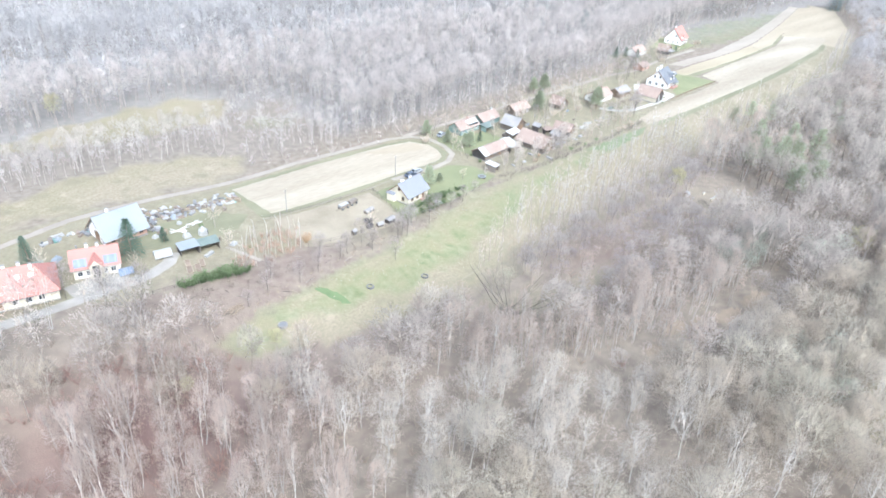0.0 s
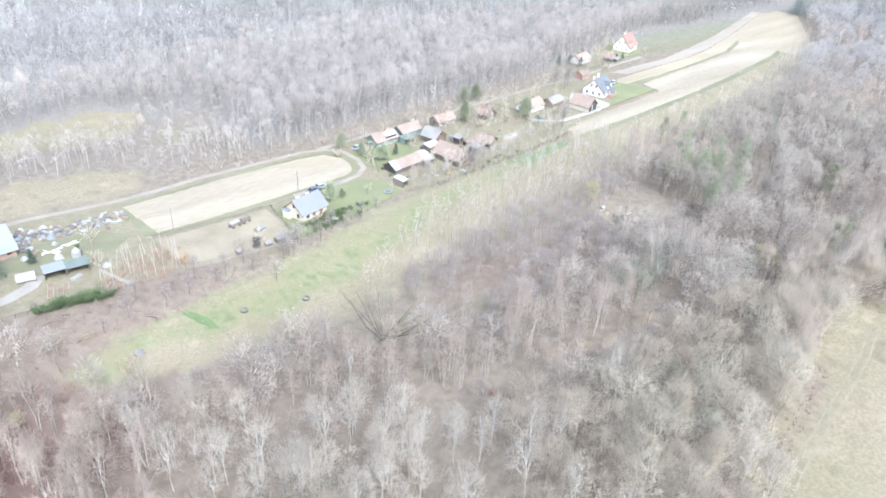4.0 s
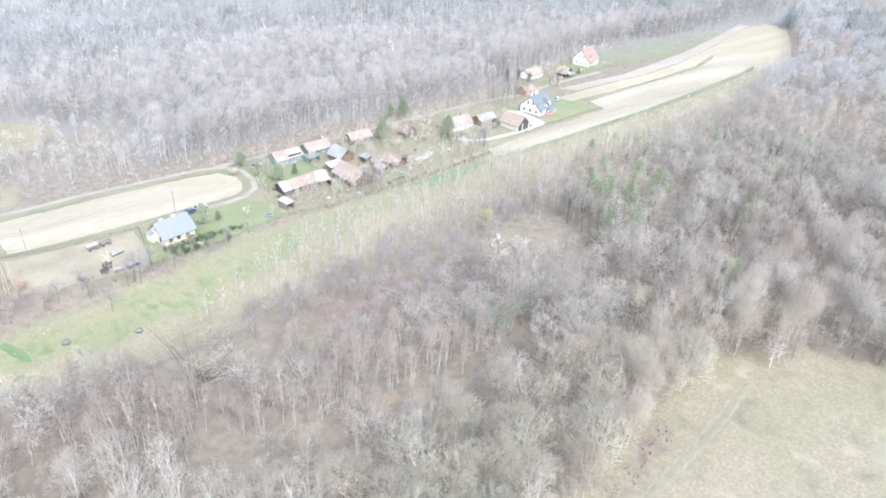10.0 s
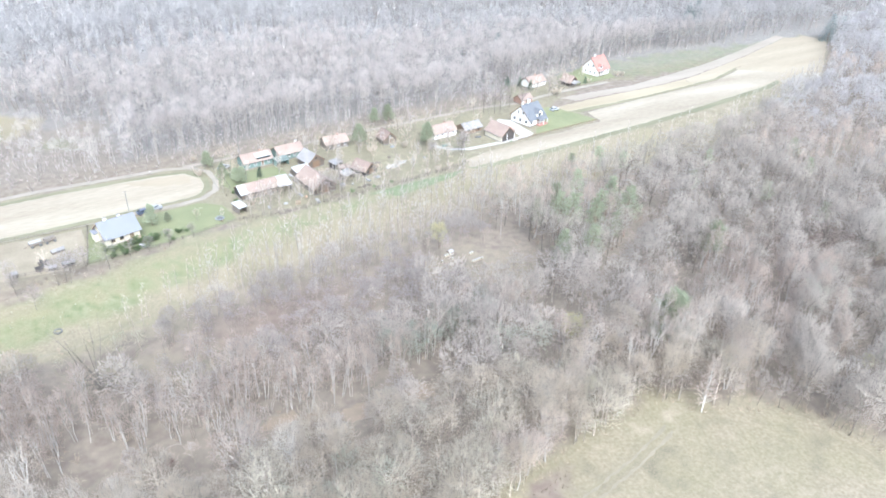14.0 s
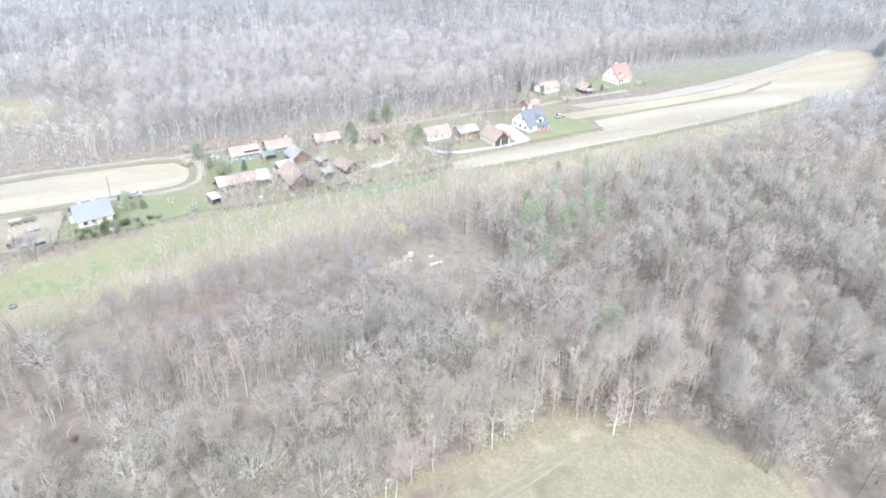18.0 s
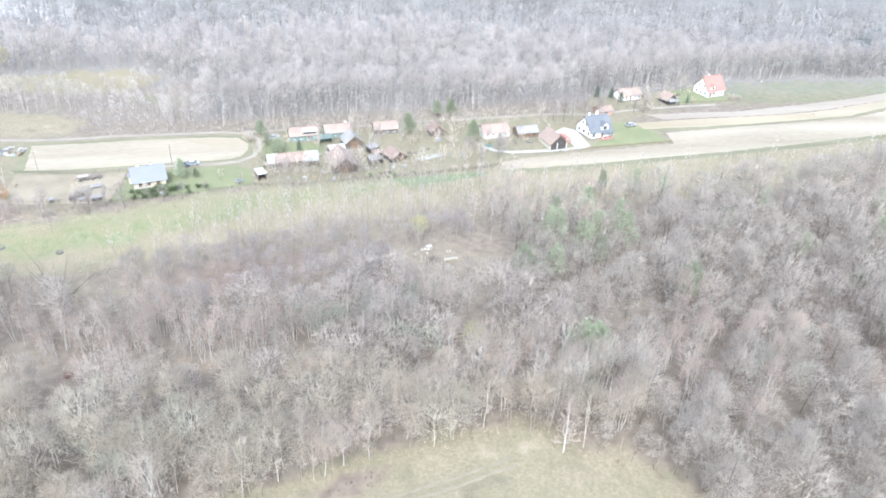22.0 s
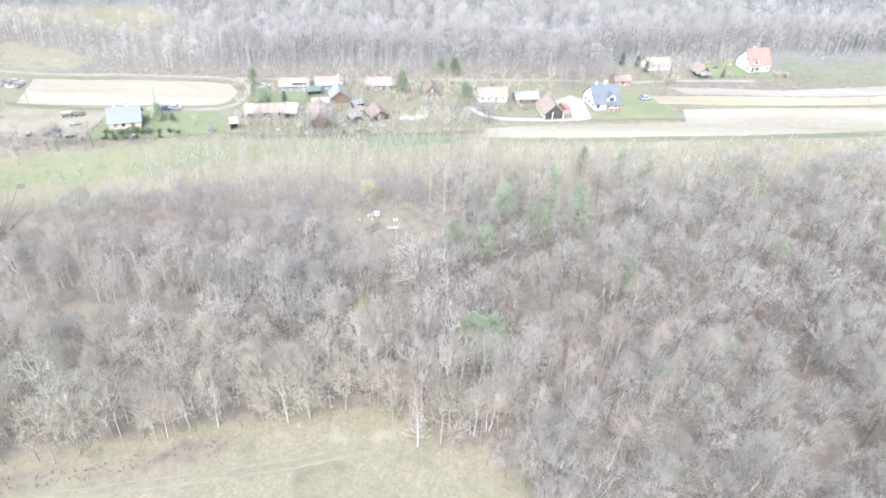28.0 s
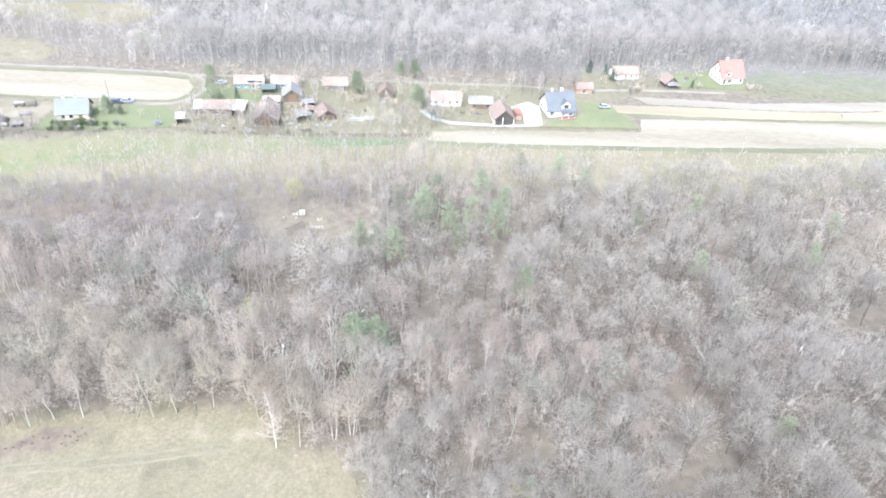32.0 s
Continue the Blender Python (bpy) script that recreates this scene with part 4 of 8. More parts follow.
shelter("garden_shelter", "open shelter with a tilted white roof by the fence", "shelter", 162.9, 145.4, 14, 3.0, 4.2, 2.2, 2.7, WHITE_SHEET, walls=WOOD_GREY)
h = house("barn", "long low barn with faded tile roof and dark open front", "barn", 172.2, 155.2, 3, 12.4, 6.0, 2.2, 3.9, PLANK_WALL, RUST_TILE,
          [("front", 1.5, 0.3, 1.1, 1.9, "door"), ("front", 4.0, 0.9, 1.0, 0.9, "window"), ("front", -3.0, 0.9, 1.0, 0.9, "window")], rim=TRIM_BROWN, gable=DARK_PLANK)
bm = bmesh.new()
slab(bm, (-6.8, -3.45, 2.05), (-4.2, -3.45, 2.05), (-4.2, 0, 4.05), (-6.8, 0, 4.05), 0.06)
part("patched_roof_sheet", bm, WHITE_SHEET, h, "white metal sheets over old tiles")
shelter("open_shed", "open-fronted shed with white sheet roof joined to a barn", "shed", 180.4, 153.8, -4, 4.6, 6.2, 2.3, 3.4, WHITE_SHEET, walls=DARK_PLANK)
house("barn", "large old barn with sagging faded orange roof", "barn", 190.2, 150.0, 94, 12.0, 7.6, 2.4, 5.4, PLANK_WALL, RUST_TILE,
      [("west", 0.0, 0.3, 2.6, 2.6, "door"), ("front", -2.0, 1.0, 0.9, 0.9, "window"), ("front", 2.6, 0.3, 1.2, 2.0, "door")], rim=TRIM_BROWN)
h = house("cottage", "long green boarded cottage with faded pink roof", "house", 180.0, 176.4, 3, 10.2, 6.0, 2.4, 4.4, GREEN_WALL, RUST_TILE,
          row("front", (-3.6, -1.2, 3.6), 1.0, 0.9, 1.1) + [("front", 1.4, 0.35, 1.0, 2.0, "door")], [(2.0, 0.5, 0.7, 0.5)])
bm = bmesh.new()
slab(bm, (-0.6, -2.8, 3.4), (4.6, -2.8, 3.4), (4.6, -0.6, 4.1), (-0.6, -0.6, 4.1), 0.1)
part("skylight_roof", bm, WHITE_SHEET, h, "white raised dormer roof")
bm = bmesh.new()
box(bm, -0.4, 4.4, -2.72, -2.62, 2.5, 3.35)
part("skylight_window", bm, PANE, h)
h = house("cottage", "green boarded cottage with a pale tile roof", "house", 192.4, 177.4, 4, 9.4, 6.0, 2.4, 4.4, GREEN_WALL, RUST_TILE,
          row("front", (-3.2, -1.0, 1.2), 1.0, 0.9, 1.1) + row("east", (0,), 1.0, 0.9, 1.1), [(3.4, 0.3, 0.8, 0.6)])
shelter("lean_to", "green lean-to with plastic sheet roof beside a cottage", "shed", 187.4, 171.4, 4, 5.0, 3.2, 1.9, 2.6, GREEN_SHEET, walls=GREEN_WALL)
h = house("barn", "timber barn with pale grey sheet roof and open gable", "barn", 196.2, 166.6, 98, 6.8, 6.2, 2.6, 5.0, PLANK_WALL, GREY_SHEET,
          [("west", 0.0, 0.3, 2.8, 2.3, "door"), ("west", 0.0, 3.1, 1.0, 0.9, "window")], rim=TRIM_BROWN)
house("cottage", "small dark wooden cottage with faded orange roof", "house", 210.6, 177.4, 0, 8.8, 5.4, 2.3, 4.2, PLANK_WALL, RUST_TILE,
      row("front", (-3.0, 0.4, 3.0), 0.9, 0.9, 1.0) + [("front", -1.2, 0.35, 1.0, 1.9, "door")], [(1.4, 0.3, 0.7, 0.5)])
house("shed", "tarred wooden shed with rusty tile roof", "shed", 209.2, 152.4, 108, 6.4, 6.0, 2.0, 4.0, DARK_PLANK, OLD_TILE, [("west", 0.4, 0.3, 2.4, 1.8, "door")], rim=TRIM_BROWN)
shelter("lean_to", "grey board lean-to stacked with firewood", "shed", 201.6, 150.2, 20, 4.6, 3.6, 1.9, 2.7, GREY_SHEET, walls=PLANK_WALL)
shelter("lean_to", "low open lean-to with pale sheet roof", "shed", 190.0, 160.6, 6, 6.0, 3.4, 2.1, 2.8, WHITE_SHEET, walls=PLANK_WALL)
shelter("lean_to", "dark weathered lean-to among the yard sheds", "shed", 202.6, 160.2, 25, 4.2, 3.0, 1.9, 2.5, GREY_SHEET, walls=DARK_PLANK)
shelter("lean_to", "low tarred lean-to with a rusty roof", "shed", 203.4, 155.6, -12, 3.6, 2.6, 1.7, 2.3, OLD_TILE, walls=DARK_PLANK)
house("cabin", "narrow wooden cabin with a steep gable", "house", 229.2, 171.6, 92, 5.6, 5.2, 2.3, 4.6, PLANK_WALL, OLD_TILE,
      [("west", 0.0, 0.35, 0.9, 1.9, "door"), ("west", 0.0, 2.6, 0.8, 0.8, "window")], rim=TRIM_WHITE)
house("cottage", "white low cottage with orange tile roof", "house", 250.6, 167.2, 3, 10.4, 6.6, 2.4, 4.6, WHITE_WALL, RUST_TILE,
      row("front", (-3.8, -1.4, 3.8), 1.0, 0.95, 1.1) + [("front", 1.2, 0.35, 1.0, 2.0, "door")] + row("west", (-1.4, 1.4), 1.0, 0.9, 1.1), [(2.2, 0.5, 0.7, 0.5)])
house("shed", "honey-coloured timber shed with grey sheet roof", "shed", 262.8, 165.0, 3, 8.2, 5.4, 2.3, 3.9, HONEY_PLANK, GREY_SHEET,
      row("front", (-2.4, 2.4), 0.9, 1.0, 0.9) + [("front", 0.0, 0.35, 1.1, 1.9, "door")], rim=TRIM_BROWN)
# near-black end walls stand for the shade inside the open gable
h = house("barn", "brick barn with old tile roof and a dark open gable", "barn", 269.4, 154.2, 96, 9.0, 7.0, 2.6, 5.7, CREAM_WALL, RUST_TILE, [("front", 2.0, 1.0, 0.8, 0.8, "window")], rim=TRIM_WHITE, gable=DARK_PLANK)
for px in (-3.2, 0.6):
    bm = bmesh.new()
    box(bm, -4.62, -4.505, px - 0.12, px + 0.12, 0.35, 3.0)
    part("gate_post", bm, TRIM_WHITE, h)
shelter("lean_to", "red sheet-roofed lean-to against the brick barn", "shed", 275.4, 156.6, 96, 5.2, 2.8, 2.0, 2.6, RED_TILE, walls=BRICK_WALL)
h = house("house", "white two-storey house with dark slate roof and dormer", "house", 290.2, 162.2, 10, 9.6, 9.6, 3.2, 7.6, WHITE_WALL, SLATE,
          row("west", (-3.0, 0.0, 3.0), 1.0, 1.2, 1.4) + row("west", (-1.2, 1.2), 4.2, 1.0, 1.3) + row("front", (-3.6, 3.4), 0.8, 1.4, 1.6) + [("front", 0.4, 0.35, 1.1, 2.1, "door")] + row("east", (-2.4, 2.4), 1.0, 1.2, 1.4) + row("east", (0,), 4.2, 1.2, 1.3),
          [(1.2, 1.4, 1.2, 0.8), (-2.2, 1.6, 0.8, 0.6)], rim=TRIM_WHITE, over=0.6)
dormer(h, 1.4, -4.7, 3.1, 3.2, 3.4, 1.6, 3.0, WHITE_WALL, SLATE)
bm = bmesh.new()
box(bm, -0.6, 4.6, -6.9, -4.9, -0.4, 0.25)
part("terrace", bm, RED_TILE, h)
for px in (-0.3, 2.0, 4.4):
    bm = bmesh.new()
    rod(bm, (px, -6.5, 0.2), (px, -6.5, 2.45), 0.09)
    part("porch_post", bm, TRIM_WHITE, h)
bm = bmesh.new()
slab(bm, (-0.6, -6.9, 2.4), (4.6, -6.9, 2.4), (4.6, -4.85, 2.8), (-0.6, -4.85, 2.8), 0.1)
part("porch_roof", bm, SLATE, h)
bm = bmesh.new()
box(bm, -5.9, -4.85, -2.2, 2.2, 3.5, 3.65)
part("balcony", bm, TRIM_WHITE, h)
for py in (-2.1, -1.05, 0, 1.05, 2.1):
    bm = bmesh.new()
    rod(bm, (-5.85, py, 3.6), (-5.85, py, 4.5), 0.04)
    part("baluster", bm, TRIM_BROWN, h)
bm = bmesh.new()
rod(bm, (-5.85, -2.1, 4.5), (-5.85, 2.1, 4.5), 0.05)
part("handrail", bm, TRIM_BROWN, h)
house("shed", "small outbuilding with pale pink roof behind the white house", "shed", 303.4, 181.2, 4, 6.4, 4.8, 2.3, 3.8, BRICK_WALL, RUST_TILE, [("front", 0, 0.35, 1.8, 1.9, "door")])
house("cottage", "long low white cottage with orange tile roof", "house", 323.6, 198.0, 6, 10.2, 6.0, 2.5, 4.6, WHITE_WALL, RUST_TILE,
      row("front", (-4.0, -2.4, 2.0, 4.0), 1.0, 0.9, 1.1) + [("front", -0.2, 0.35, 1.0, 2.0, "door")], [(1.0, 0.4, 0.7, 0.5)])
h = house("summer_house", "dark timber summer house with a pink gabled roof", "shed", 340.2, 191.8, 98, 5.2, 4.8, 2.4, 4.6, DARK_PLANK, RUST_TILE, [("west", 0, 2.5, 1.2, 0.9, "window")], over=0.7)
bm = bmesh.new()
slab(bm, (-5.0, -2.6, 1.9), (-2.6, -2.6, 2.5), (-2.6, 2.6, 2.5), (-5.0, 2.6, 1.9), 0.1)
part("porch_roof", bm, GREY_SHEET, h)
for py in (-2.4, 2.4):
    bm = bmesh.new()
    rod(bm, (-4.8, py, -0.4), (-4.8, py, 1.85), 0.08)
    part("porch_post", bm, WOOD_GREY, h)
h = house("house", "tall white house with a bright red tile roof", "house", 367.4, 201.4, 11, 9.8, 9.2, 3.4, 8.6, WHITE_WALL, RED_TILE,
          row("west", (-2.6, 0.2, 2.8), 1.0, 1.0, 1.3) + row("west", (-1.4, 1.4), 4.2, 0.9, 1.2) + row("front", (-1.2, 3.8), 0.9, 1.3, 1.4) + [("front", -3.6, 0.35, 1.2, 2.1, "door")] + row("east", (-2, 2), 1.0, 1.0, 1.3),
          [(-1.0, 1.0, 0.9, 0.6)], over=0.5)
dormer(h, -2.2, -4.4, 3.6, 2.4, 2.8, 1.3, 2.2, WHITE_WALL, RED_TILE)
bm = bmesh.new()
box(bm, -4.6, -1.4, -6.2, -4.75, 2.6, 2.75)
part("balcony", bm, PLINTH, h)
for px in (-4.4, -3.0, -1.6):
    bm = bmesh.new()
    rod(bm, (px, -6.0, -0.4), (px, -6.0, 3.6), 0.06)
    part("balcony_post", bm, TRIM_BROWN, h)

# ---- western farm ----
h = house("barn", "big barn with a broad pale aqua metal roof", "barn", 51.0, 173.4, 4, 10.8, 9.6, 2.6, 7.0, BRICK_WALL, AQUA_METAL,
          [("west", 0, 0.35, 2.6, 2.6, "door"), ("west", 0, 4.4, 1.0, 1.0, "window")] + row("front", (-3.6, 0.6, 3.8), 1.0, 1.0, 1.0), [(-1.6, 0.8, 0.8, 0.6)], rim=TRIM_BROWN, gable=WHITE_WALL, over=0.7)
h = house("house", "cream house with red tile roof and gabled porch", "house", 40.4, 159.3, -19, 10.0, 7.2, 3.3, 6.2, CREAM_WALL, RED_TILE,
          row("front", (-3.6, 3.6), 1.0, 1.2, 1.3) + row("front", (-1.9, 1.9), 1.0, 0.9, 1.3) + row("east", (-1.6, 1.6), 1.0, 1.0, 1.3), [(-1.4, 0.8, 0.8, 0.65), (0.9, 0.9, 0.6, 0.65)], over=0.5)
dormer(h, 0.0, -4.9, 0.35, 2.8, 5.0, 3.6, 5.2, CREAM_WALL, RED_TILE)
for sx in (-1, 1):
    bm = bmesh.new()
    f = 2.9 / 3.6
    x0, x1 = (-4.7, -1.8) if sx < 0 else (1.8, 4.8)
    slab(bm, (x0, -3.7, 3.45 - 0.1 * f + 0.06), (x1, -3.7, 3.45 - 0.1 * f + 0.06), (x1, -2.0, 3.45 + 1.6 * f + 0.06), (x0, -2.0, 3.45 + 1.6 * f + 0.06), 0.05)
    part("solar_panel", bm, SOLAR, h)
h = house("house", "large house with a hipped faded red tile roof", "house", 20.6, 160.2, -13, 21.0, 11.6, 3.1, 7.2, CREAM_WALL, RED_TILE,
          row("front", (2.0, 4.5, 7.0), 1.0, 1.3, 1.4) + [("front", -1.0, 0.35, 1.2, 2.1, "door")] + row("east", (-2.5, 1.0), 1.0, 1.2, 1.4), [(4.0, 0.6, 0.7, 0.7), (6.2, -0.8, 0.6, 0.6), (1.0, 0.6, 0.6, 0.7)], hip=4.5, over=0.6)
for wx, wy in ((3.2, -2.4), (6.0, -2.6)):
    bm = bmesh.new()
    f = 4.1 / 5.5
    zz = 7.35 + wy * f
    slab(bm, (wx - 0.5, wy - 0.7, zz - 0.7 * f), (wx + 0.5, wy - 0.7, zz - 0.7 * f), (wx + 0.5, wy + 0.7, zz + 0.7 * f), (wx - 0.5, wy + 0.7, zz + 0.7 * f), 0.06)
    part("roof_window", bm, TRIM_WHITE, h)
shelter("shed", "open shed with pale metal roof by the garden", "shed", 61.0, 154.6, -6, 5.0, 3.6, 2.2, 2.7, AQUA_METAL, walls=DARK_PLANK)
shelter("shed", "open shed with dark mossy roof by the garden", "shed", 66.2, 154.2, -8, 5.4, 3.2, 2.0, 2.5, GREEN_SHEET, walls=PLANK_WALL)

# ---- trees ----
def tube_of(pts, radii, sides):
    pts = np.asarray(pts, float)
    d = np.gradient(pts, axis=0)
    d /= np.linalg.norm(d, axis=1, keepdims=True) + 1e-9
    side = np.cross(d, [0.31, 0.87, 0.38])
    side /= np.linalg.norm(side, axis=1, keepdims=True) + 1e-9
    up = np.cross(d, side)
    a = np.linspace(0, 2 * np.pi, sides, endpoint=False)
    ring = pts[:, None] + np.asarray(radii)[:, None, None] * (np.cos(a)[None, :, None] * side[:, None] + np.sin(a)[None, :, None] * up[:, None])
    v = ring.reshape(-1, 3)
    f = []
    for i in range(len(pts) - 1):
        for j in range(sides):
            k = (j + 1) % sides
            f += [(i * sides + j, i * sides + k, (i + 1) * sides + k), (i * sides + j, (i + 1) * sides + k, (i + 1) * sides + j)]
    return v, np.array(f)


class Soup:
    def __init__(self):
        self.v, self.f, self.n = [], [], 0

    def add(self, v, f):
        self.v.append(v)
        self.f.append(np.asarray(f) + self.n)
        self.n += len(v)

    def blades(self, base, way, length, width, rng):
        """Slender pointed twigs or needles: one triangle each."""
        side = np.cross(way, rng.normal(size=way.shape))
        side /= np.linalg.norm(side, axis=1, keepdims=True) + 1e-9
        w = np.broadcast_to(np.asarray(width, float), (len(base),))[:, None]
        v = np.stack([base - side * w / 2, base + side * w / 2, base + way * length[:, None]], 1).reshape(-1, 3)
        self.add(v, np.arange(len(v)).reshape(-1, 3))

    def arrays(self):
        return np.concatenate(self.v), np.concatenate(self.f)


def unit(a):
    return a / (np.linalg.norm(a, axis=-1, keepdims=True) + 1e-9)


# kind: height, trunk radius share, first limb, limb angle, limb length, top taper, twig spread
FORMS = {
    "birch": (14.0, 0.0084, 0.28, 34, 0.25, 0.62, 0.38),
    "grey": (12.0, 0.0100, 0.30, 50, 0.36, 0.32, 0.50),
    "tall": (17.0, 0.0060, 0.14, 24, 0.18, 0.55, 0.30),
    "sapling": (9.0, 0.0060, 0.22, 28, 0.20, 0.70, 0.35),
    "pole": (11.5, 0.0072, 0.36, 40, 0.24, 0.45, 0.45),
    "fruit": (5.5, 0.0200, 0.25, 58, 0.40, 0.30, 0.50),
    "lone": (14.5, 0.0088, 0.14, 76, 0.165, 0.66, 0.40),
    "willow": (10.0, 0.0400, 0.06, 56, 0.95, 0.20, 0.45),
}


def bare_tree(form, seed, limbs, twigs, width, sides=5, limb_cut=2, split=False):
    """Trunk with limbs, and the crown's branchlets with the twigs that grow from them, as two soups."""
    H, thick, first, angle, reach, taper, loose = FORMS[form]
    rng = np.random.default_rng(seed)
    wood, crown = Soup(), Soup()
    k = 6 if limb_cut > 1 else 4
    u = np.linspace(0, 1, k)
    sway = np.cumsum(rng.normal(0, 0.014 * H, (k, 2)), axis=0) * u[:, None]
    top = 0.93 if form != "willow" else 0.25
    axis = np.c_[sway, u * H * top]
    r0 = thick * H
    wood.add(*tube_of(np.r_[[axis[0] - [0, 0, 0.5]], axis], np.r_[r0 * 1.35, r0 * 1.15, r0 * (1 - 0.9 * u[1:])], sides))
    starts, ends, sizes = [], [], []
    turn = rng.uniform(0, 6.28)
    for i in range(limbs):
        s = first + (0.97 - first) * ((i + rng.uniform(0, 0.8)) / limbs)
        p = np.array([np.interp(s * (1 if form != "willow" else 0.25), u * top, axis[:, j]) for j in range(3)])
        turn += 2.4 + rng.uniform(-0.6, 0.6)
        tilt = radians(angle * rng.uniform(0.6, 1.25))
        d = np.array([math.cos(turn) * math.sin(tilt), math.sin(turn) * math.sin(tilt), math.cos(tilt)])
        ln = H * reach * (1 - taper * (s - first) / (1 - first)) * rng.uniform(0.7, 1.25)
        n = limb_cut + 1
        w = np.linspace(0, 1, n)
        line = p + w[:, None] * ln * d + np.c_[np.zeros((n, 2)), w * w * ln * 0.22] + rng.normal(0, 0.04 * ln, (n, 3)) * w[:, None]
        r = r0 * (1 - 0.8 * s) * 0.5
        wood.add(*tube_of(line, r * (1 - 0.85 * w), 3))
        m = 5 if limb_cut > 1 else 4
        t = rng.uniform(0.25, 1.0, m)
        b0 = np.stack([np.interp(t, w, line[:, j]) for j in range(3)], 1)
        b1 = b0 + unit(d * 0.75 + rng.normal(0, loose, (m, 3)) + [0, 0, 0.45]) * (ln * rng.uniform(0.35, 0.7, m) * (1.15 - 0.4 * t) + 0.25)[:, None]
        starts.append(b0)
        ends.append(b1)
        sizes.append(np.full(m, max(1.25 * width, 0.5 * r)))
    b0, b1, size = np.concatenate(starts), np.concatenate(ends), np.concatenate(sizes)
    ln = np.linalg.norm(b1 - b0, axis=1)
    crown.blades(b0, unit(b1 - b0), ln, size, rng)
    pick = rng.choice(len(b0), twigs, p=ln / ln.sum())
    t = rng.uniform(0.05, 1.0, (twigs, 1))
    base = b0[pick] + t * (b1 - b0)[pick]
    way = unit(unit(b1 - b0)[pick] * 0.8 + rng.normal(0, 0.55, (twigs, 3)) + [0, 0, 0.4])
    crown.blades(base, way, (0.028 * H + 0.32 * ln[pick]) * rng.uniform(0.5, 1.3, twigs), width * rng.uniform(0.6, 1.3, twigs), rng)
    return (wood if split else wood.arrays()), crown.arrays()


# kind: height, trunk radius share, fork height share, crown half width share, crown half height share, crown centre share, stems
ROUND = {
    "birch": (16.0, 0.0047, 0.30, 0.150, 0.385, 0.61, 2),
    "grey": (13.0, 0.0078, 0.34, 0.285, 0.33, 0.66, 1),
    "alder": (12.5, 0.0064, 0.40, 0.22, 0.31, 0.69, 2),
    "wide": (14.0, 0.0095, 0.30, 0.34, 0.36, 0.64, 1),
    "fan": (16.0, 0.0056, 0.28, 0.225, 0.37, 0.64, 2),
    "stem": (18.0, 0.0066, 0.46, 0.135, 0.27, 0.72, 2),
    "tall": (17.0, 0.0050, 0.22, 0.175, 0.40, 0.59, 2),
}


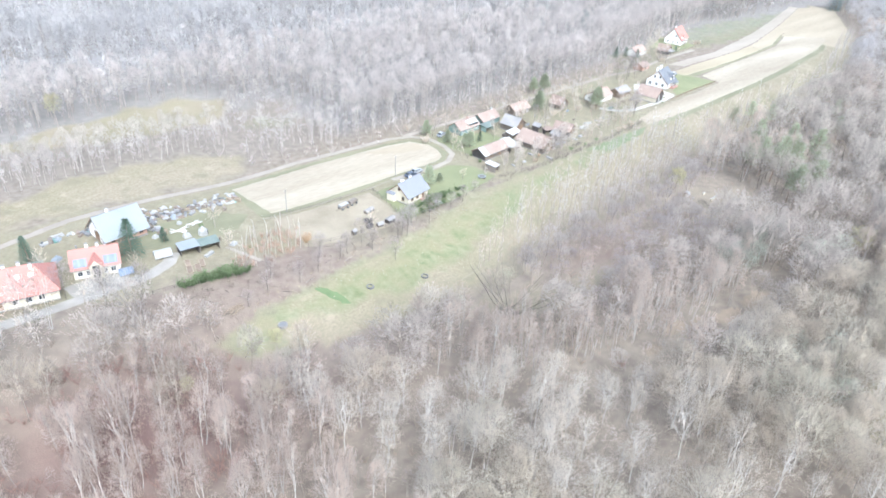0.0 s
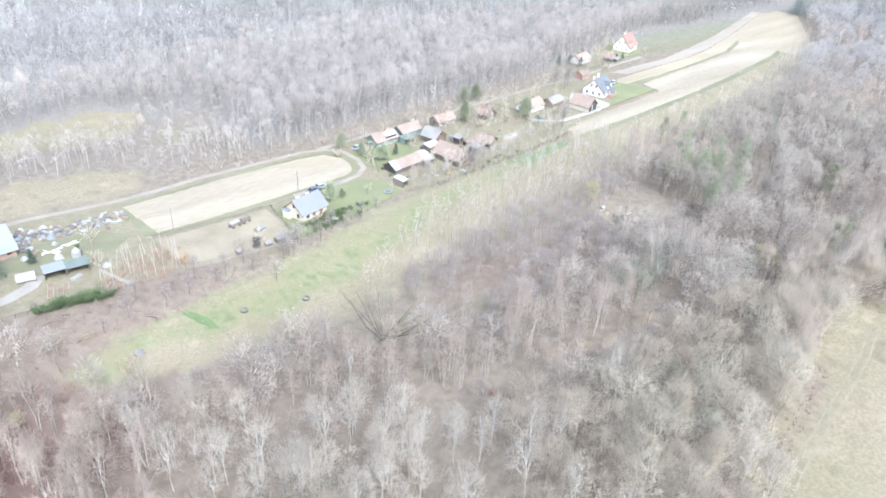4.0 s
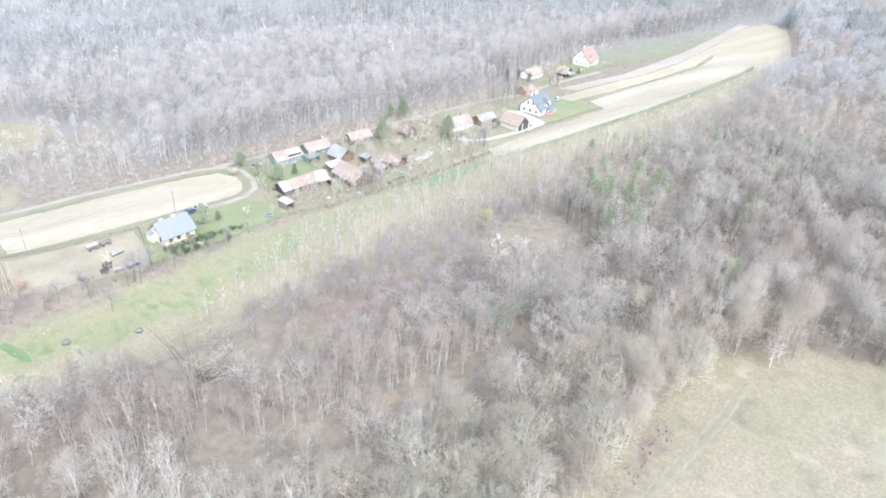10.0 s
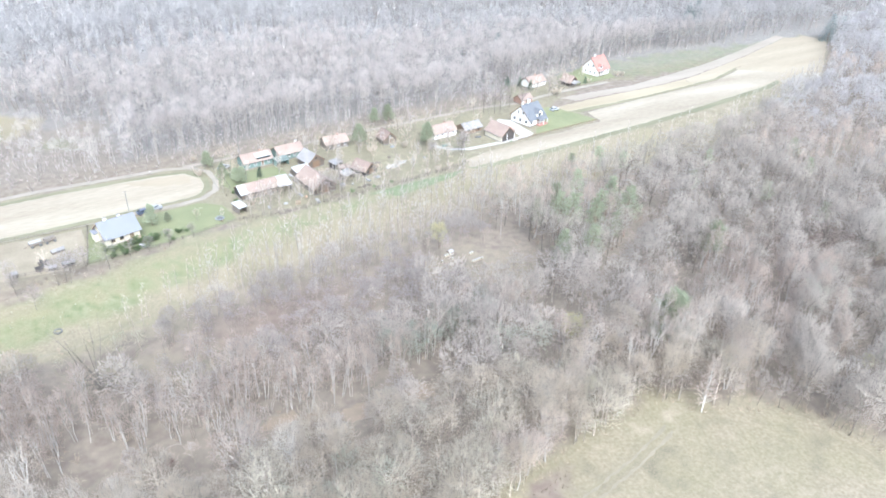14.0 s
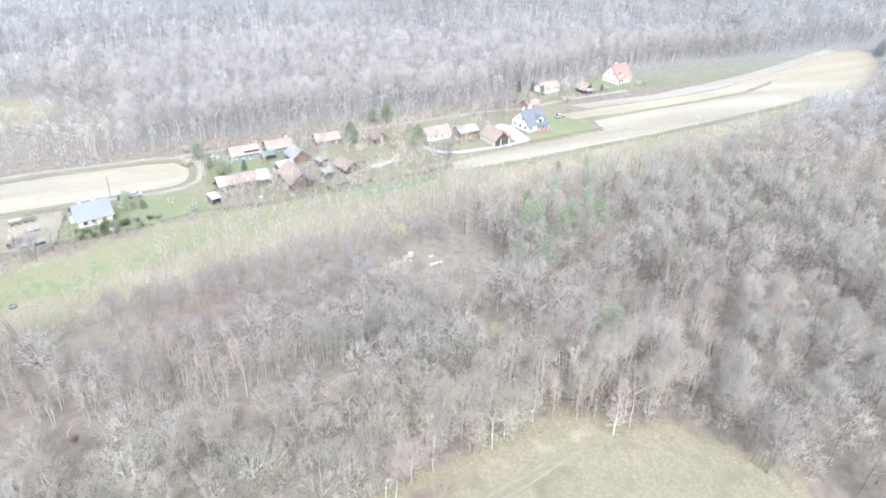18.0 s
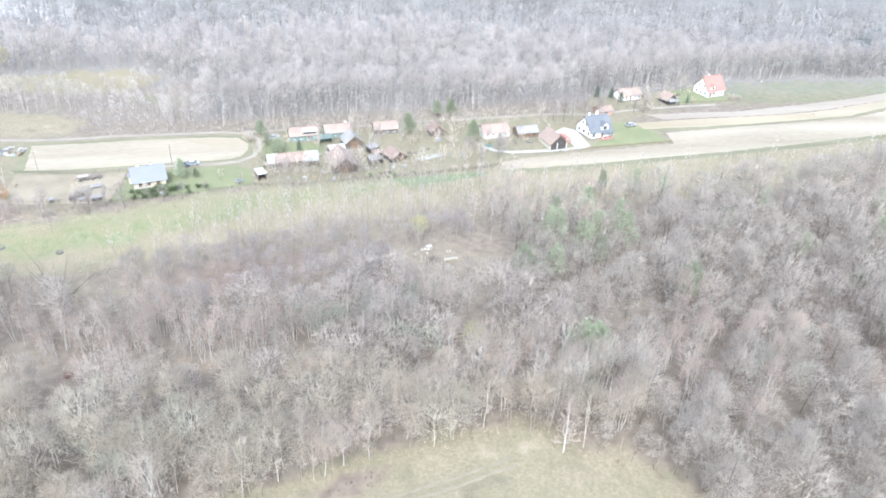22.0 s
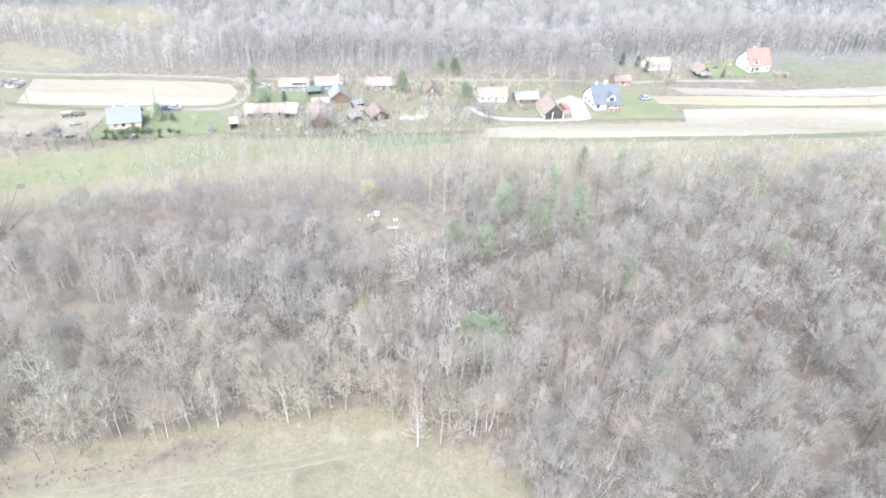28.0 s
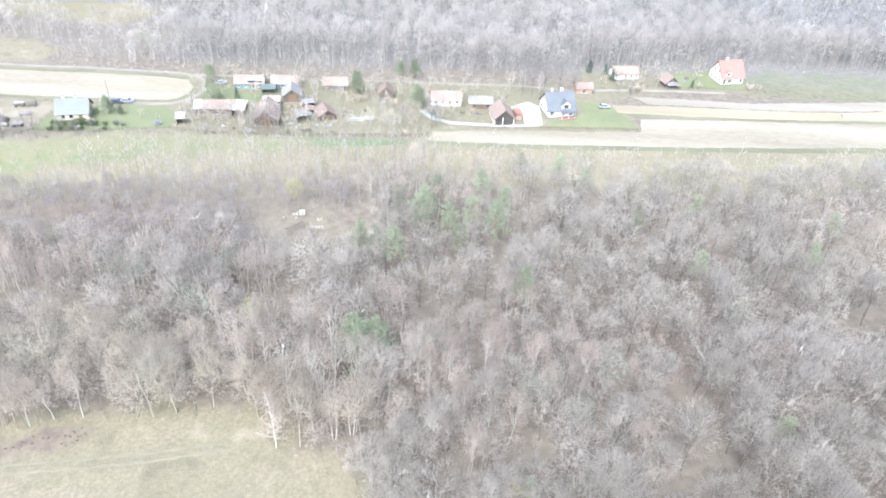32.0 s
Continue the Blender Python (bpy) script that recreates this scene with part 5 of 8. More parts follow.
def crown_tree(form, seed, leaders, limbs, twigs, width, sides=5, cut=3):
    """A tree that forks into leaders; limbs reach from them to a rounded crown of fine twigs. The crown carries its outward directions."""
    H, thick, fork, wide, tall, mid, stems = ROUND[form]
    rng = np.random.default_rng(seed)
    wood, crown = Soup(), Soup()
    R = np.array([wide * rng.uniform(0.85, 1.15), wide * rng.uniform(0.85, 1.15), tall * rng.uniform(0.92, 1.05)]) * H
    C = np.array([*rng.normal(0, 0.02 * H, 2), mid * H])
    r0 = thick * H
    roots = rng.integers(1, stems + 1)
    turn = rng.uniform(0, 6.28)
    paths = []
    for i in range(roots):
        a = turn + 6.283 * i / roots
        foot = np.array([math.cos(a), math.sin(a), 0]) * (0.3 if roots > 1 else 0)
        head = C + [math.cos(a) * R[0] * 0.3 * (roots > 1) + rng.normal(0, 0.03 * H), math.sin(a) * R[1] * 0.3 * (roots > 1) + rng.normal(0, 0.03 * H), R[2] * rng.uniform(0.75, 0.95)]
        u = np.linspace(0, 1, 6 if cut > 1 else 4)[:, None]
        line = foot + u * (head - foot) + np.c_[rng.normal(0, 0.012 * H, (len(u), 2)), np.zeros(len(u))] * np.sin(u * 3.1416)
        wood.add(*tube_of(np.r_[[line[0] - [0, 0, 0.5]], line], r0 * np.r_[1.3, 1.15 * (1 - 0.85 * u[:, 0])], sides))
        paths.append((line, r0, fork))
    for i in range(leaders):
        line, r, _ = paths[i % roots]
        w = rng.uniform(fork, fork + 0.33)
        u = np.linspace(0, 1, len(line))
        p = np.array([np.interp(w, u, line[:, j]) for j in range(3)])
        turn += 2.4 + rng.uniform(-0.4, 0.4)
        up = radians(rng.uniform(12, 68) if wide > 0.19 else rng.uniform(30, 76))
        tip = C + R * np.array([math.cos(turn) * math.cos(up), math.sin(turn) * math.cos(up), math.sin(up)]) * rng.uniform(0.72, 0.97)
        bend = p * 0.45 + tip * 0.55 + [0, 0, -0.05 * H]
        v = np.linspace(0, 1, cut + 1)[:, None]
        arc = (1 - v) ** 2 * p + 2 * v * (1 - v) * bend + v * v * tip + rng.normal(0, 0.008 * H, (cut + 1, 3)) * v
        wood.add(*tube_of(arc, r * 0.62 * (1 - 0.82 * v[:, 0]), 4 if cut > 1 else 3))
        paths.append((arc, r * 0.6, 0.15))
    b0, b1 = [], []
    for i in range(limbs):
        line, r, lo = paths[i % len(paths)]
        w = lo + (0.97 - lo) * rng.uniform(0, 1)
        p = np.array([np.interp(w, np.linspace(0, 1, len(line)), line[:, j]) for j in range(3)])
        e = unit((p - C) / R + rng.normal(0, 0.55, 3) + [0, 0, 0.12])
        e = C + e * R * rng.uniform(0.7, 1.0)
        e = p + (e - p) * min(1.0, 0.24 * H / (np.linalg.norm(e - p) + 1e-6))
        if cut > 1:
            (wood if form == "fan" else crown).add(*tube_of(np.array([p, e]), r * 0.28 * np.array([1, 0.2]) + 0.006, 3))
        b0.append(p)
        b1.append(e)
    b0, b1 = np.array(b0), np.array(b1)
    ln = np.linalg.norm(b1 - b0, axis=1)
    if cut < 2:
        crown.blades(b0, unit(b1 - b0), ln, 1.1 * width, rng)
    m = 4 * limbs
    k = np.arange(m) % limbs
    s0 = b0[k] + rng.uniform(0.25, 0.95, (m, 1)) * (b1 - b0)[k]
    out = unit((s0 - C) / R)
    s1 = s0 + unit(unit(b1 - b0)[k] * 0.6 + out * 0.25 + rng.normal(0, 0.32, (m, 3)) + [0, 0, 0.5]) * (0.35 * ln[k] + 0.045 * H)[:, None] * rng.uniform(0.6, 1.15, (m, 1))
    crown.blades(s0, unit(s1 - s0), np.linalg.norm(s1 - s0, axis=1), (1.15 if cut > 1 else 0.9) * width, rng)
    # fine outer twigs: some on the branchlets, the rest spread evenly over a lumpy dome
    held = int(twigs * (0.3 if cut > 1 else 0.1))
    k = rng.integers(0, m, held)
    base = s0[k] + rng.uniform(0.1, 1.0, (held, 1)) * (s1 - s0)[k]
    way = unit(unit(s1 - s0)[k] * 0.7 + rng.normal(0, 0.34, (held, 3)) + [0, 0, 0.4])
    d = unit(rng.normal(0, 1, (twigs - held, 3)) + [0, 0, 0.4 if cut > 1 else 0.8])
    lump, turns = rng.uniform(0, 6.28, 3), rng.integers(2, 4, 2)
    swell = 1 + 0.12 * np.sin(turns[0] * np.arctan2(d[:, 1], d[:, 0]) + lump[0]) + 0.1 * np.sin(turns[1] * 2 * d[:, 2] + lump[1] + 2 * d[:, 0])
    base = np.concatenate([base, C + d * R * (swell * rng.uniform(0.45, 1.0, twigs - held) ** 0.6 * 0.9)[:, None]])
    way = np.concatenate([way, unit(d * 0.7 + rng.normal(0, 0.36, (twigs - held, 3)) + [0, 0, 0.35])])
    crown.blades(base, way, (0.066 if cut > 1 else 0.07) * H * rng.uniform(0.5, 1.35, twigs), width * rng.uniform(0.7, 1.3, twigs), rng)
    cv, cf = crown.arrays()
    return wood.arrays(), (cv, cf, unit((cv - C) / R))


def pine_tree(seed, H=15.0, clumps=26, blades=34, first=0.45, width=0.16, reach=0.25):
    rng = np.random.default_rng(seed)
    wood, crown = Soup(), Soup()
    u = np.linspace(0, 1, 6)
    axis = np.c_[np.cumsum(rng.normal(0, 0.012 * H, (6, 2)), axis=0) * u[:, None], u * H * 0.96]
    wood.add(*tube_of(np.r_[[axis[0] - [0, 0, 0.5]], axis], 0.012 * H * np.r_[1.3, 1 - 0.8 * u], 6))
    for i in range(clumps):
        s = first + (1 - first) * (i + rng.uniform(0, 1)) / clumps
        p = np.array([np.interp(s, u, axis[:, j]) for j in range(3)])
        a = 2.4 * i + rng.uniform(-0.4, 0.4)
        ln = H * reach * (1.05 - 0.75 * max(0, s - first) / (1 - first)) * rng.uniform(0.55, 1.1)
        tip = p + ln * np.array([math.cos(a), math.sin(a), rng.uniform(0.05, 0.45)])
        wood.add(*tube_of(np.array([p, tip]), np.array([0.05, 0.02]) * H / 12, 3))
        mid = p + (tip - p) * rng.uniform(0.35, 1.05, (blades, 1)) + rng.normal(0, 0.09 * ln + 0.12, (blades, 3))
        way = unit(rng.normal(0, 0.7, (blades, 3)) + [0, 0, 0.5])
        crown.blades(mid, way, rng.uniform(0.35, 0.8, blades), width * rng.uniform(0.8, 2.0, blades), rng)
    return wood.arrays(), crown.arrays()


def spruce_tree(seed, H=9.0, whorls=15, width=0.2):
    rng = np.random.default_rng(seed)
    wood, crown = Soup(), Soup()
    wood.add(*tube_of([(0, 0, -0.4), (0, 0, H * 0.5), (0, 0, H)], [0.16, 0.1, 0.02], 6))
    for i in range(whorls):
        s = 0.06 + 0.92 * i / whorls
        n = 10
        reach = H * 0.34 * (1 - s) ** 0.85 + 0.15
        for a in rng.uniform(0, 6.28) + np.arange(n) * 6.283 / n:
            d = np.array([math.cos(a), math.sin(a), -0.22])
            p = np.array([0, 0, s * H])
            m = 9
            at = p + d * (reach * rng.uniform(0.1, 1.0, (m, 1))) * rng.uniform(0.9, 1.05)
            way = unit(d + rng.normal(0, 0.45, (m, 3)))
            crown.blades(at, way, rng.uniform(0.3, 0.7, m), width * rng.uniform(0.8, 1.6, m), rng)
    return wood.arrays(), crown.arrays()


def bush_of(seed, H=1.8, stems=14, blades=90, width=0.06, leafy=False):
    rng = np.random.default_rng(seed)
    s = Soup()
    a = rng.uniform(0, 6.28, stems)
    tips = np.c_[np.cos(a) * H * 0.5, np.sin(a) * H * 0.5, np.full(stems, H * 0.8)] * rng.uniform(0.6, 1.1, (stems, 1))
    for t in tips:
        s.add(*tube_of(np.array([[0, 0, -0.2], t * [0.6, 0.6, 0.55], t]), np.array([0.03, 0.02, 0.01]) * H / 1.5, 3))
    k = rng.integers(0, stems, blades)
    at = tips[k] * rng.uniform(0.25, 1.0, (blades, 1)) + rng.normal(0, 0.1 * H, (blades, 3)) * [1, 1, 0.6]
    at[:, 2] = np.maximum(at[:, 2], 0.05)
    way = unit(rng.normal(0, 0.6, (blades, 3)) + [0, 0, 0.7])
    s.blades(at, way, H * (0.18 if leafy else 0.3) * rng.uniform(0.5, 1.2, blades), width * rng.uniform(0.7, 1.4, blades), rng)
    return s.arrays()


def raw_mesh(name, v, f, materials, index=None, lie=None, tone=None):
    me = bpy.data.meshes.new(name)
    v, f = np.asarray(v, np.float32), np.asarray(f, np.int32)
    me.vertices.add(len(v))
    me.vertices.foreach_set("co", v.ravel())
    me.loops.add(f.size)
    me.loops.foreach_set("vertex_index", f.ravel())
    me.polygons.add(len(f))
    me.polygons.foreach_set("loop_start", np.arange(0, f.size, 3, dtype=np.int32))
    for m in materials:
        me.materials.append(m)
    if index is not None:
        me.polygons.foreach_set("material_index", np.asarray(index, np.int32))
    if lie is not None:
        me.attributes.new("outward", "FLOAT_VECTOR", "POINT").data.foreach_set("vector", np.asarray(lie, np.float32).ravel())
    if tone is not None:
        me.attributes.new("tone", "FLOAT", "POINT").data.foreach_set("value", np.asarray(tone, np.float32))
    me.update(calc_edges=True)
    return me


def tree_thing(name, label, category, wood, crown, bark, leaf, group):
    """A tree as an Empty with trunk and crown, at the world's origin; copied to its places."""
    e = tagged(new(name), label, category, group)
    for part_name, soup, m in (("trunk", wood, bark), ("crown", crown, leaf)):
        o = new(part_name, raw_mesh(part_name, soup[0], soup[1], [m], lie=soup[2] if len(soup) > 2 else None))
        o.parent = e
    return e


def stand(protos, spots, lo=0.8, hi=1.2, seed=5):
    """Puts copies of the prototype trees at the spots; the prototypes themselves take the first places."""
    rng = random.Random(seed)
    for i, spot in enumerate(spots):
        x, y, k = (*spot, None)[:3]
        p = protos[i % len(protos)]
        k = k or rng.uniform(lo, hi)
        m = pose(x, y, gz(x, y), rng.uniform(-3, 3), rng.uniform(-3, 3), rng.uniform(0, 360)) @ Matrix.Diagonal((k * rng.uniform(0.9, 1.1), k * rng.uniform(0.9, 1.1), k, 1))
        if i < len(protos):
            p.matrix_basis = m
        else:
            c = copy_thing(p, Matrix())
            c.matrix_basis = m


def joined(name, label, kinds, spots, seed, lo=0.75, hi=1.2, category="woodland"):
    """Many trees in one mesh of kind stuff. kinds: ((wood, crown, bark slot, twig slot), ...), materials."""
    variants, materials = kinds
    rng = np.random.default_rng(seed)
    spots = np.asarray(spots, float)
    pick = rng.integers(0, len(variants), len(spots)) if spots.shape[1] < 3 else spots[:, 2].astype(int) % len(variants)
    V, F, M, N, T, n = [], [], [], [], [], 0
    for i, (wood, crown, b, t) in enumerate(variants):
        at = spots[pick == i][:, :2]
        if not len(at):
            continue
        v0 = np.concatenate([wood[0], crown[0]])
        f0 = np.concatenate([wood[1], crown[1] + len(wood[0])])
        m0 = np.r_[np.full(len(wood[1]), b), np.full(len(crown[1]), t)]
        k = rng.uniform(lo, hi, len(at))
        a = rng.uniform(0, 6.283, len(at))
        c, s = np.cos(a) * k, np.sin(a) * k
        lean = rng.normal(0, 0.04, (len(at), 2))
        x = c[:, None] * v0[:, 0] - s[:, None] * v0[:, 1] + lean[:, :1] * v0[:, 2]
        y = s[:, None] * v0[:, 0] + c[:, None] * v0[:, 1] + lean[:, 1:] * v0[:, 2]
        z = (k * rng.uniform(0.9, 1.12, len(at)))[:, None] * v0[:, 2] + rise(at[:, 0], at[:, 1])[:, None]
        V.append(np.stack([x + at[:, :1], y + at[:, 1:2], z], 2).reshape(-1, 3))
        F.append((f0[None] + (np.arange(len(at)) * len(v0))[:, None, None] + n).reshape(-1, 3))
        M.append(np.tile(m0, len(at)))
        o0 = np.concatenate([np.zeros((len(wood[0]), 3)), crown[2] if len(crown) > 2 else np.zeros((len(crown[0]), 3))])
        c, s = np.cos(a)[:, None], np.sin(a)[:, None]
        N.append(np.stack([c * o0[:, 0] - s * o0[:, 1], s * o0[:, 0] + c * o0[:, 1], np.ones((len(at), 1)) * o0[:, 2]], 2).reshape(-1, 3))
        T.append(np.repeat(rng.uniform(-0.11, 0.1, len(at)), len(v0)))
        n += len(at) * len(v0)
    ob = new(name, raw_mesh(name, np.concatenate(V), np.concatenate(F), materials, np.concatenate(M), np.concatenate(N), np.concatenate(T)))
    return tagged(ob, label, category, kind="stuff")


def scatter(x0, x1, y0, y1, step, keep, seed):
    rng = np.random.default_rng(seed)
    x, y = np.meshgrid(np.arange(x0, x1, step), np.arange(y0, y1, step))
    x = x.ravel() + rng.uniform(-0.48, 0.48, x.size) * step
    y = y.ravel() + rng.uniform(-0.48, 0.48, y.size) * step
    ok = rng.uniform(0, 1, x.size) < keep(x, y)
    return np.stack([x[ok], y[ok]], 1)


def clear_of(polys, x, y, gap):
    ok = np.ones(x.shape, bool)
    for p in polys:
        ok &= depth_in(p, x, y) < -gap
    return ok


WILLOW_OPEN = [(86, 104), (97, 110), (121, 113), (131, 110), (124, 100), (119, 86), (110, 84), (102, 90), (95, 96)]
OPEN_SOUTH = [MEADOW, CLEARING, YARDS, SOUTH_STRIP, FIELD_END, WILLOW_OPEN, [(54, 106), (80, 104), (84, 112), (56, 118)], [(221, 28), (233, 28), (232, 38), (221, 38)]]


def view_wedge(x, y, grow):
    """The land that the flight looks over."""
    near = np.interp(x, [-40, 0, 60, 120, 216, 330, 420, 700], [118, 106, 52, 0, -24, -6, 40, 160]) - grow
    far = np.interp(x, [-60, 0, 100, 135, 725], [120, 200, 480, 500, 240]) + grow
    far = np.minimum(far, np.interp(x, [-60, 60, 100, 800], [260, 330, 490, 520]))
    far = np.where(x > 135, np.interp(x, [135, 725], [500, 300]), far)
    return (y > near) & (y < far)


def south_keep(x, y):
    top = np.interp(x, [-40, 40, 60, 83, 110, 130, 156, 200, 230, 267, 317, 355, 400, 450, 490, 560, 700], [152, 140, 116, 108, 101, 101, 105, 108, 112, 114, 112, 112, 120, 134, 148, 190, 215])
    ok = (y < top) & clear_of(OPEN_SOUTH, x, y, 0.2) & view_wedge(x, y, 16)
    thin = 1 - 0.9 * inside(GLEN, x, y) - 0.85 * inside(RIDE, x, y) - (0.8 + 0.16 * (y > 82)) * inside(HIVE_GLADE, x, y)
    patchy = np.clip(0.82 + 0.5 * np.sin(x * 0.13 + 2 * np.sin(y * 0.11)) * np.sin(y * 0.19 + 1.2 * np.sin(x * 0.07)), 0.42, 1)
    band = (x > 128) & (x < 230) & (y < 48)
    return ok * np.clip(thin, 0, 1) * np.where(band, np.maximum(patchy, 0.85), patchy) * (1 - 0.25 * np.exp(-(((x - 155) / 14) ** 2 + ((y - 95) / 6) ** 2)))


def north_keep(x, y):
    low = np.interp(x, [-60, 0, 98, 104, 123, 168, 190, 250, 282, 309, 345, 372, 386, 432, 500, 560, 700], [204, 206, 212, 197, 194, 194.5, 195.5, 193, 191, 205, 208, 212, 219, 222, 214, 209, 230])
    ok = (y > low) & clear_of([WEST_MEADOW, WEST_GLADE, SMALL_GLADE, EAST_GRASS], x, y, 0.5) & view_wedge(x, y, 10) & ~((y < 214) & (x > 372) & (x < 560))
    return ok * (0.85 + 0.15 * np.sin(x * 0.09) * np.sin(y * 0.08)) * np.where((x < 128) & (y < 212), 0.45, 1.0)


# wood on the near side of the valley: the trees that the flight passes nearest are single things
spots = scatter(-40, 700, -40, 215, 5.4, south_keep, 11)
kind_field = np.sin(spots[:, 0] * 0.052 + 1.1) + np.sin(spots[:, 1] * 0.09 + spots[:, 0] * 0.02) + np.random.default_rng(3).normal(0, 0.7, len(spots))
near_edge = away(CLEARING, spots[:, 0], spots[:, 1]) < np.where(spots[:, 0] > 196, 24, 8)
west_part = (spots[:, 0] < 110) & (spots[:, 1] < 120)
row_of_birches = (spots[:, 0] > 112) & (spots[:, 0] < 204) & (spots[:, 1] > 57) & (spots[:, 1] < 73)
birchy = (kind_field > 1.35) | (row_of_birches & (kind_field > 0.2)) | (near_edge & (kind_field > np.where(spots[:, 0] > 226, 1.0, -0.1)) & (spots[:, 0] < 245)) | (west_part & (kind_field > -1.2))
front = (spots[:, 1] < np.interp(spots[:, 0], [0, 60, 120, 216, 330], [130, 96, 48, 34, 34])) & (spots[:, 0] < 330)
birch_near, grey_near = spots[birchy & front], spots[~birchy & front]
rest_birch, rest_grey = list(spots[birchy & ~front]), list(spots[~birchy & ~front])
rest_birch += list(birch_near[280:])
rest_grey += list(grey_near[280:])

protos = [tree_thing("birch_tree", "bare white-barked birch with fine brownish twigs", "tree", *crown_tree("birch", 20 + i, 6 + i % 3, 26, 1450, 0.037, 4), BIRCH_BARK, BIRCH_TWIG, "birches of the near wood") for i in range(7)]
stand(protos, [tuple(p) for p in birch_near[:280] if p[0] < 52 or p[0] > 238], 0.7, 1.2, 6)
protos = [tree_thing("birch_tree", "bare birch with white forking limbs and a pale crown", "tree", *crown_tree("fan", 30 + i, 8 + i % 3, 34, 1450, 0.036, 4, 4), BIRCH_BARK, PALE_BIRCH_TWIG, "pale birches of the near wood") for i in range(7)]
stand(protos, [tuple(p) for p in birch_near[:280] if 52 <= p[0] <= 238], 0.65, 1.05, 16)
protos = [tree_thing("bare_tree", "leafless grey-brown broadleaf tree with a rounded crown", "tree", *crown_tree(("grey", "alder", "grey", "wide")[i % 4], 40 + i, 7, 26, 2200, 0.036, 4), GREY_BARK, CREAM_TWIG if i % 4 == 3 else GREY_TWIG, "leafless trees of the near wood") for i in range(8)]
stand(protos, [tuple(p) for p in grey_near[:280] if p[0] < 228], 0.85, 1.35, 7)
protos = [tree_thing("broadleaf_tree", "leafless brown broadleaf tree in the eastern wood", "tree", *crown_tree(("grey", "wide", "alder")[i % 3], 50 + i, 7, 26, 2200, 0.036, 4), DARK_BARK, EAST_TWIG, "leafless trees of the eastern wood") for i in range(6)]
stand(protos, [tuple(p) for p in grey_near[:280] if p[0] >= 228], 0.85, 1.35, 8)


def two_sets(form, seed, limbs, twigs, width, cut, materials):
    return ([(*bare_tree(form, seed + i, limbs, twigs, width, 4 if cut > 1 else 3, cut), 0, 1) for i in range(5)], materials)


def crowns(forms, seed, leaders, limbs, twigs, width, cut, materials):
    return ([(*crown_tree(forms[i % len(forms)], seed + i, leaders, limbs, twigs, width, 4 if cut > 1 else 3, cut), 0, 1) for i in range(6)], materials)


def is_far(p):
    return (p[:, 1] > np.interp(p[:, 0], [-40, 60, 200, 330], [150, 124, 84, 56])) | (p[:, 0] > 330)


BIRCH_SLOTS, GREY_SLOTS, TALL_SLOTS = [BIRCH_BARK, BIRCH_TWIG], [GREY_BARK, GREY_TWIG], [GREY_BARK, HAZED_TALL_TWIG]
rest_birch, rest_grey = np.array(rest_birch), np.array(rest_grey)
slope = (rest_grey[:, 0] > 226) & (rest_grey[:, 0] < 352) & (rest_grey[:, 1] < 104)
near_slope = rest_grey[slope][np.argsort(rest_grey[slope][:, 1])][:240]
rest_grey = np.concatenate([rest_grey[~slope], rest_grey[slope][np.argsort(rest_grey[slope][:, 1])][240:]])
protos = [tree_thing("slope_tree", "leafless brown tree with a soft rounded crown on the slope", "tree", *crown_tree(("grey", "wide", "alder", "grey")[i % 4], 600 + i, 6, 24, 760, 0.062, 4), DARK_BARK, EAST_TWIG, "leafless trees of the slope") for i in range(8)]
stand(protos, [tuple(p) for p in near_slope], 0.75, 1.3, 9)
m = is_far(rest_birch)
joined("birch_woodland", "bare birch wood on the valley's near side", crowns(("birch",), 60, 5, 22, 460, 0.085, 2, BIRCH_SLOTS), rest_birch[~m], 1, 0.7, 1.15)
joined("birch_woodland", "bare birch wood filling the shallow valley", crowns(("birch",), 66, 4, 8, 260, 0.11, 1, BIRCH_SLOTS), rest_birch[m], 8, 0.65, 1.1)
m = is_far(rest_grey)
low = (rest_grey[:, 0] > 116) & (rest_grey[:, 0] < np.interp(rest_grey[:, 1], [72, 92], [205, 300])) & (rest_grey[:, 1] > 76)
thicket = scatter(116, 222, 74, 110, 3.6, lambda x, y: 0.8 * south_keep(x, y), 17)
joined("broadleaf_woodland", "leafless grey-brown wood on the valley's near side", crowns(("grey", "alder", "wide"), 72, 5, 20, 520, 0.10, 2, [GREY_BARK, VALLEY_TWIG]), rest_grey[~m & ~low], 2, 0.7, 1.3)
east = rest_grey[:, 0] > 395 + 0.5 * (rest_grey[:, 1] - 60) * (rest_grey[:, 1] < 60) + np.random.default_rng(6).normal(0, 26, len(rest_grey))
joined("broadleaf_woodland", "low purplish-brown young wood below the meadow", crowns(("grey", "alder"), 73, 4, 8, 260, 0.115, 1, [GREY_BARK, LOW_TWIG]), np.concatenate([rest_grey[low], thicket]), 16, 0.45, 0.75)
joined("broadleaf_woodland", "leafless grey-brown wood filling the shallow valley", crowns(("grey", "alder", "wide"), 78, 4, 8, 300, 0.135, 1, [GREY_BARK, VALLEY_TWIG]), rest_grey[m & ~low & ~east], 9, 0.75, 1.3)
# eastern end: twig colour lifted to a pale grey in place of haze
joined("broadleaf_woodland", "leafless wood at the valley's eastern end with haze-paled twigs", crowns(("grey", "alder", "wide"), 78, 4, 6, 240, 0.17, 1, [GREY_BARK, HAZED_EAST_TWIG]), rest_grey[m & ~low & east], 18, 0.75, 1.3)

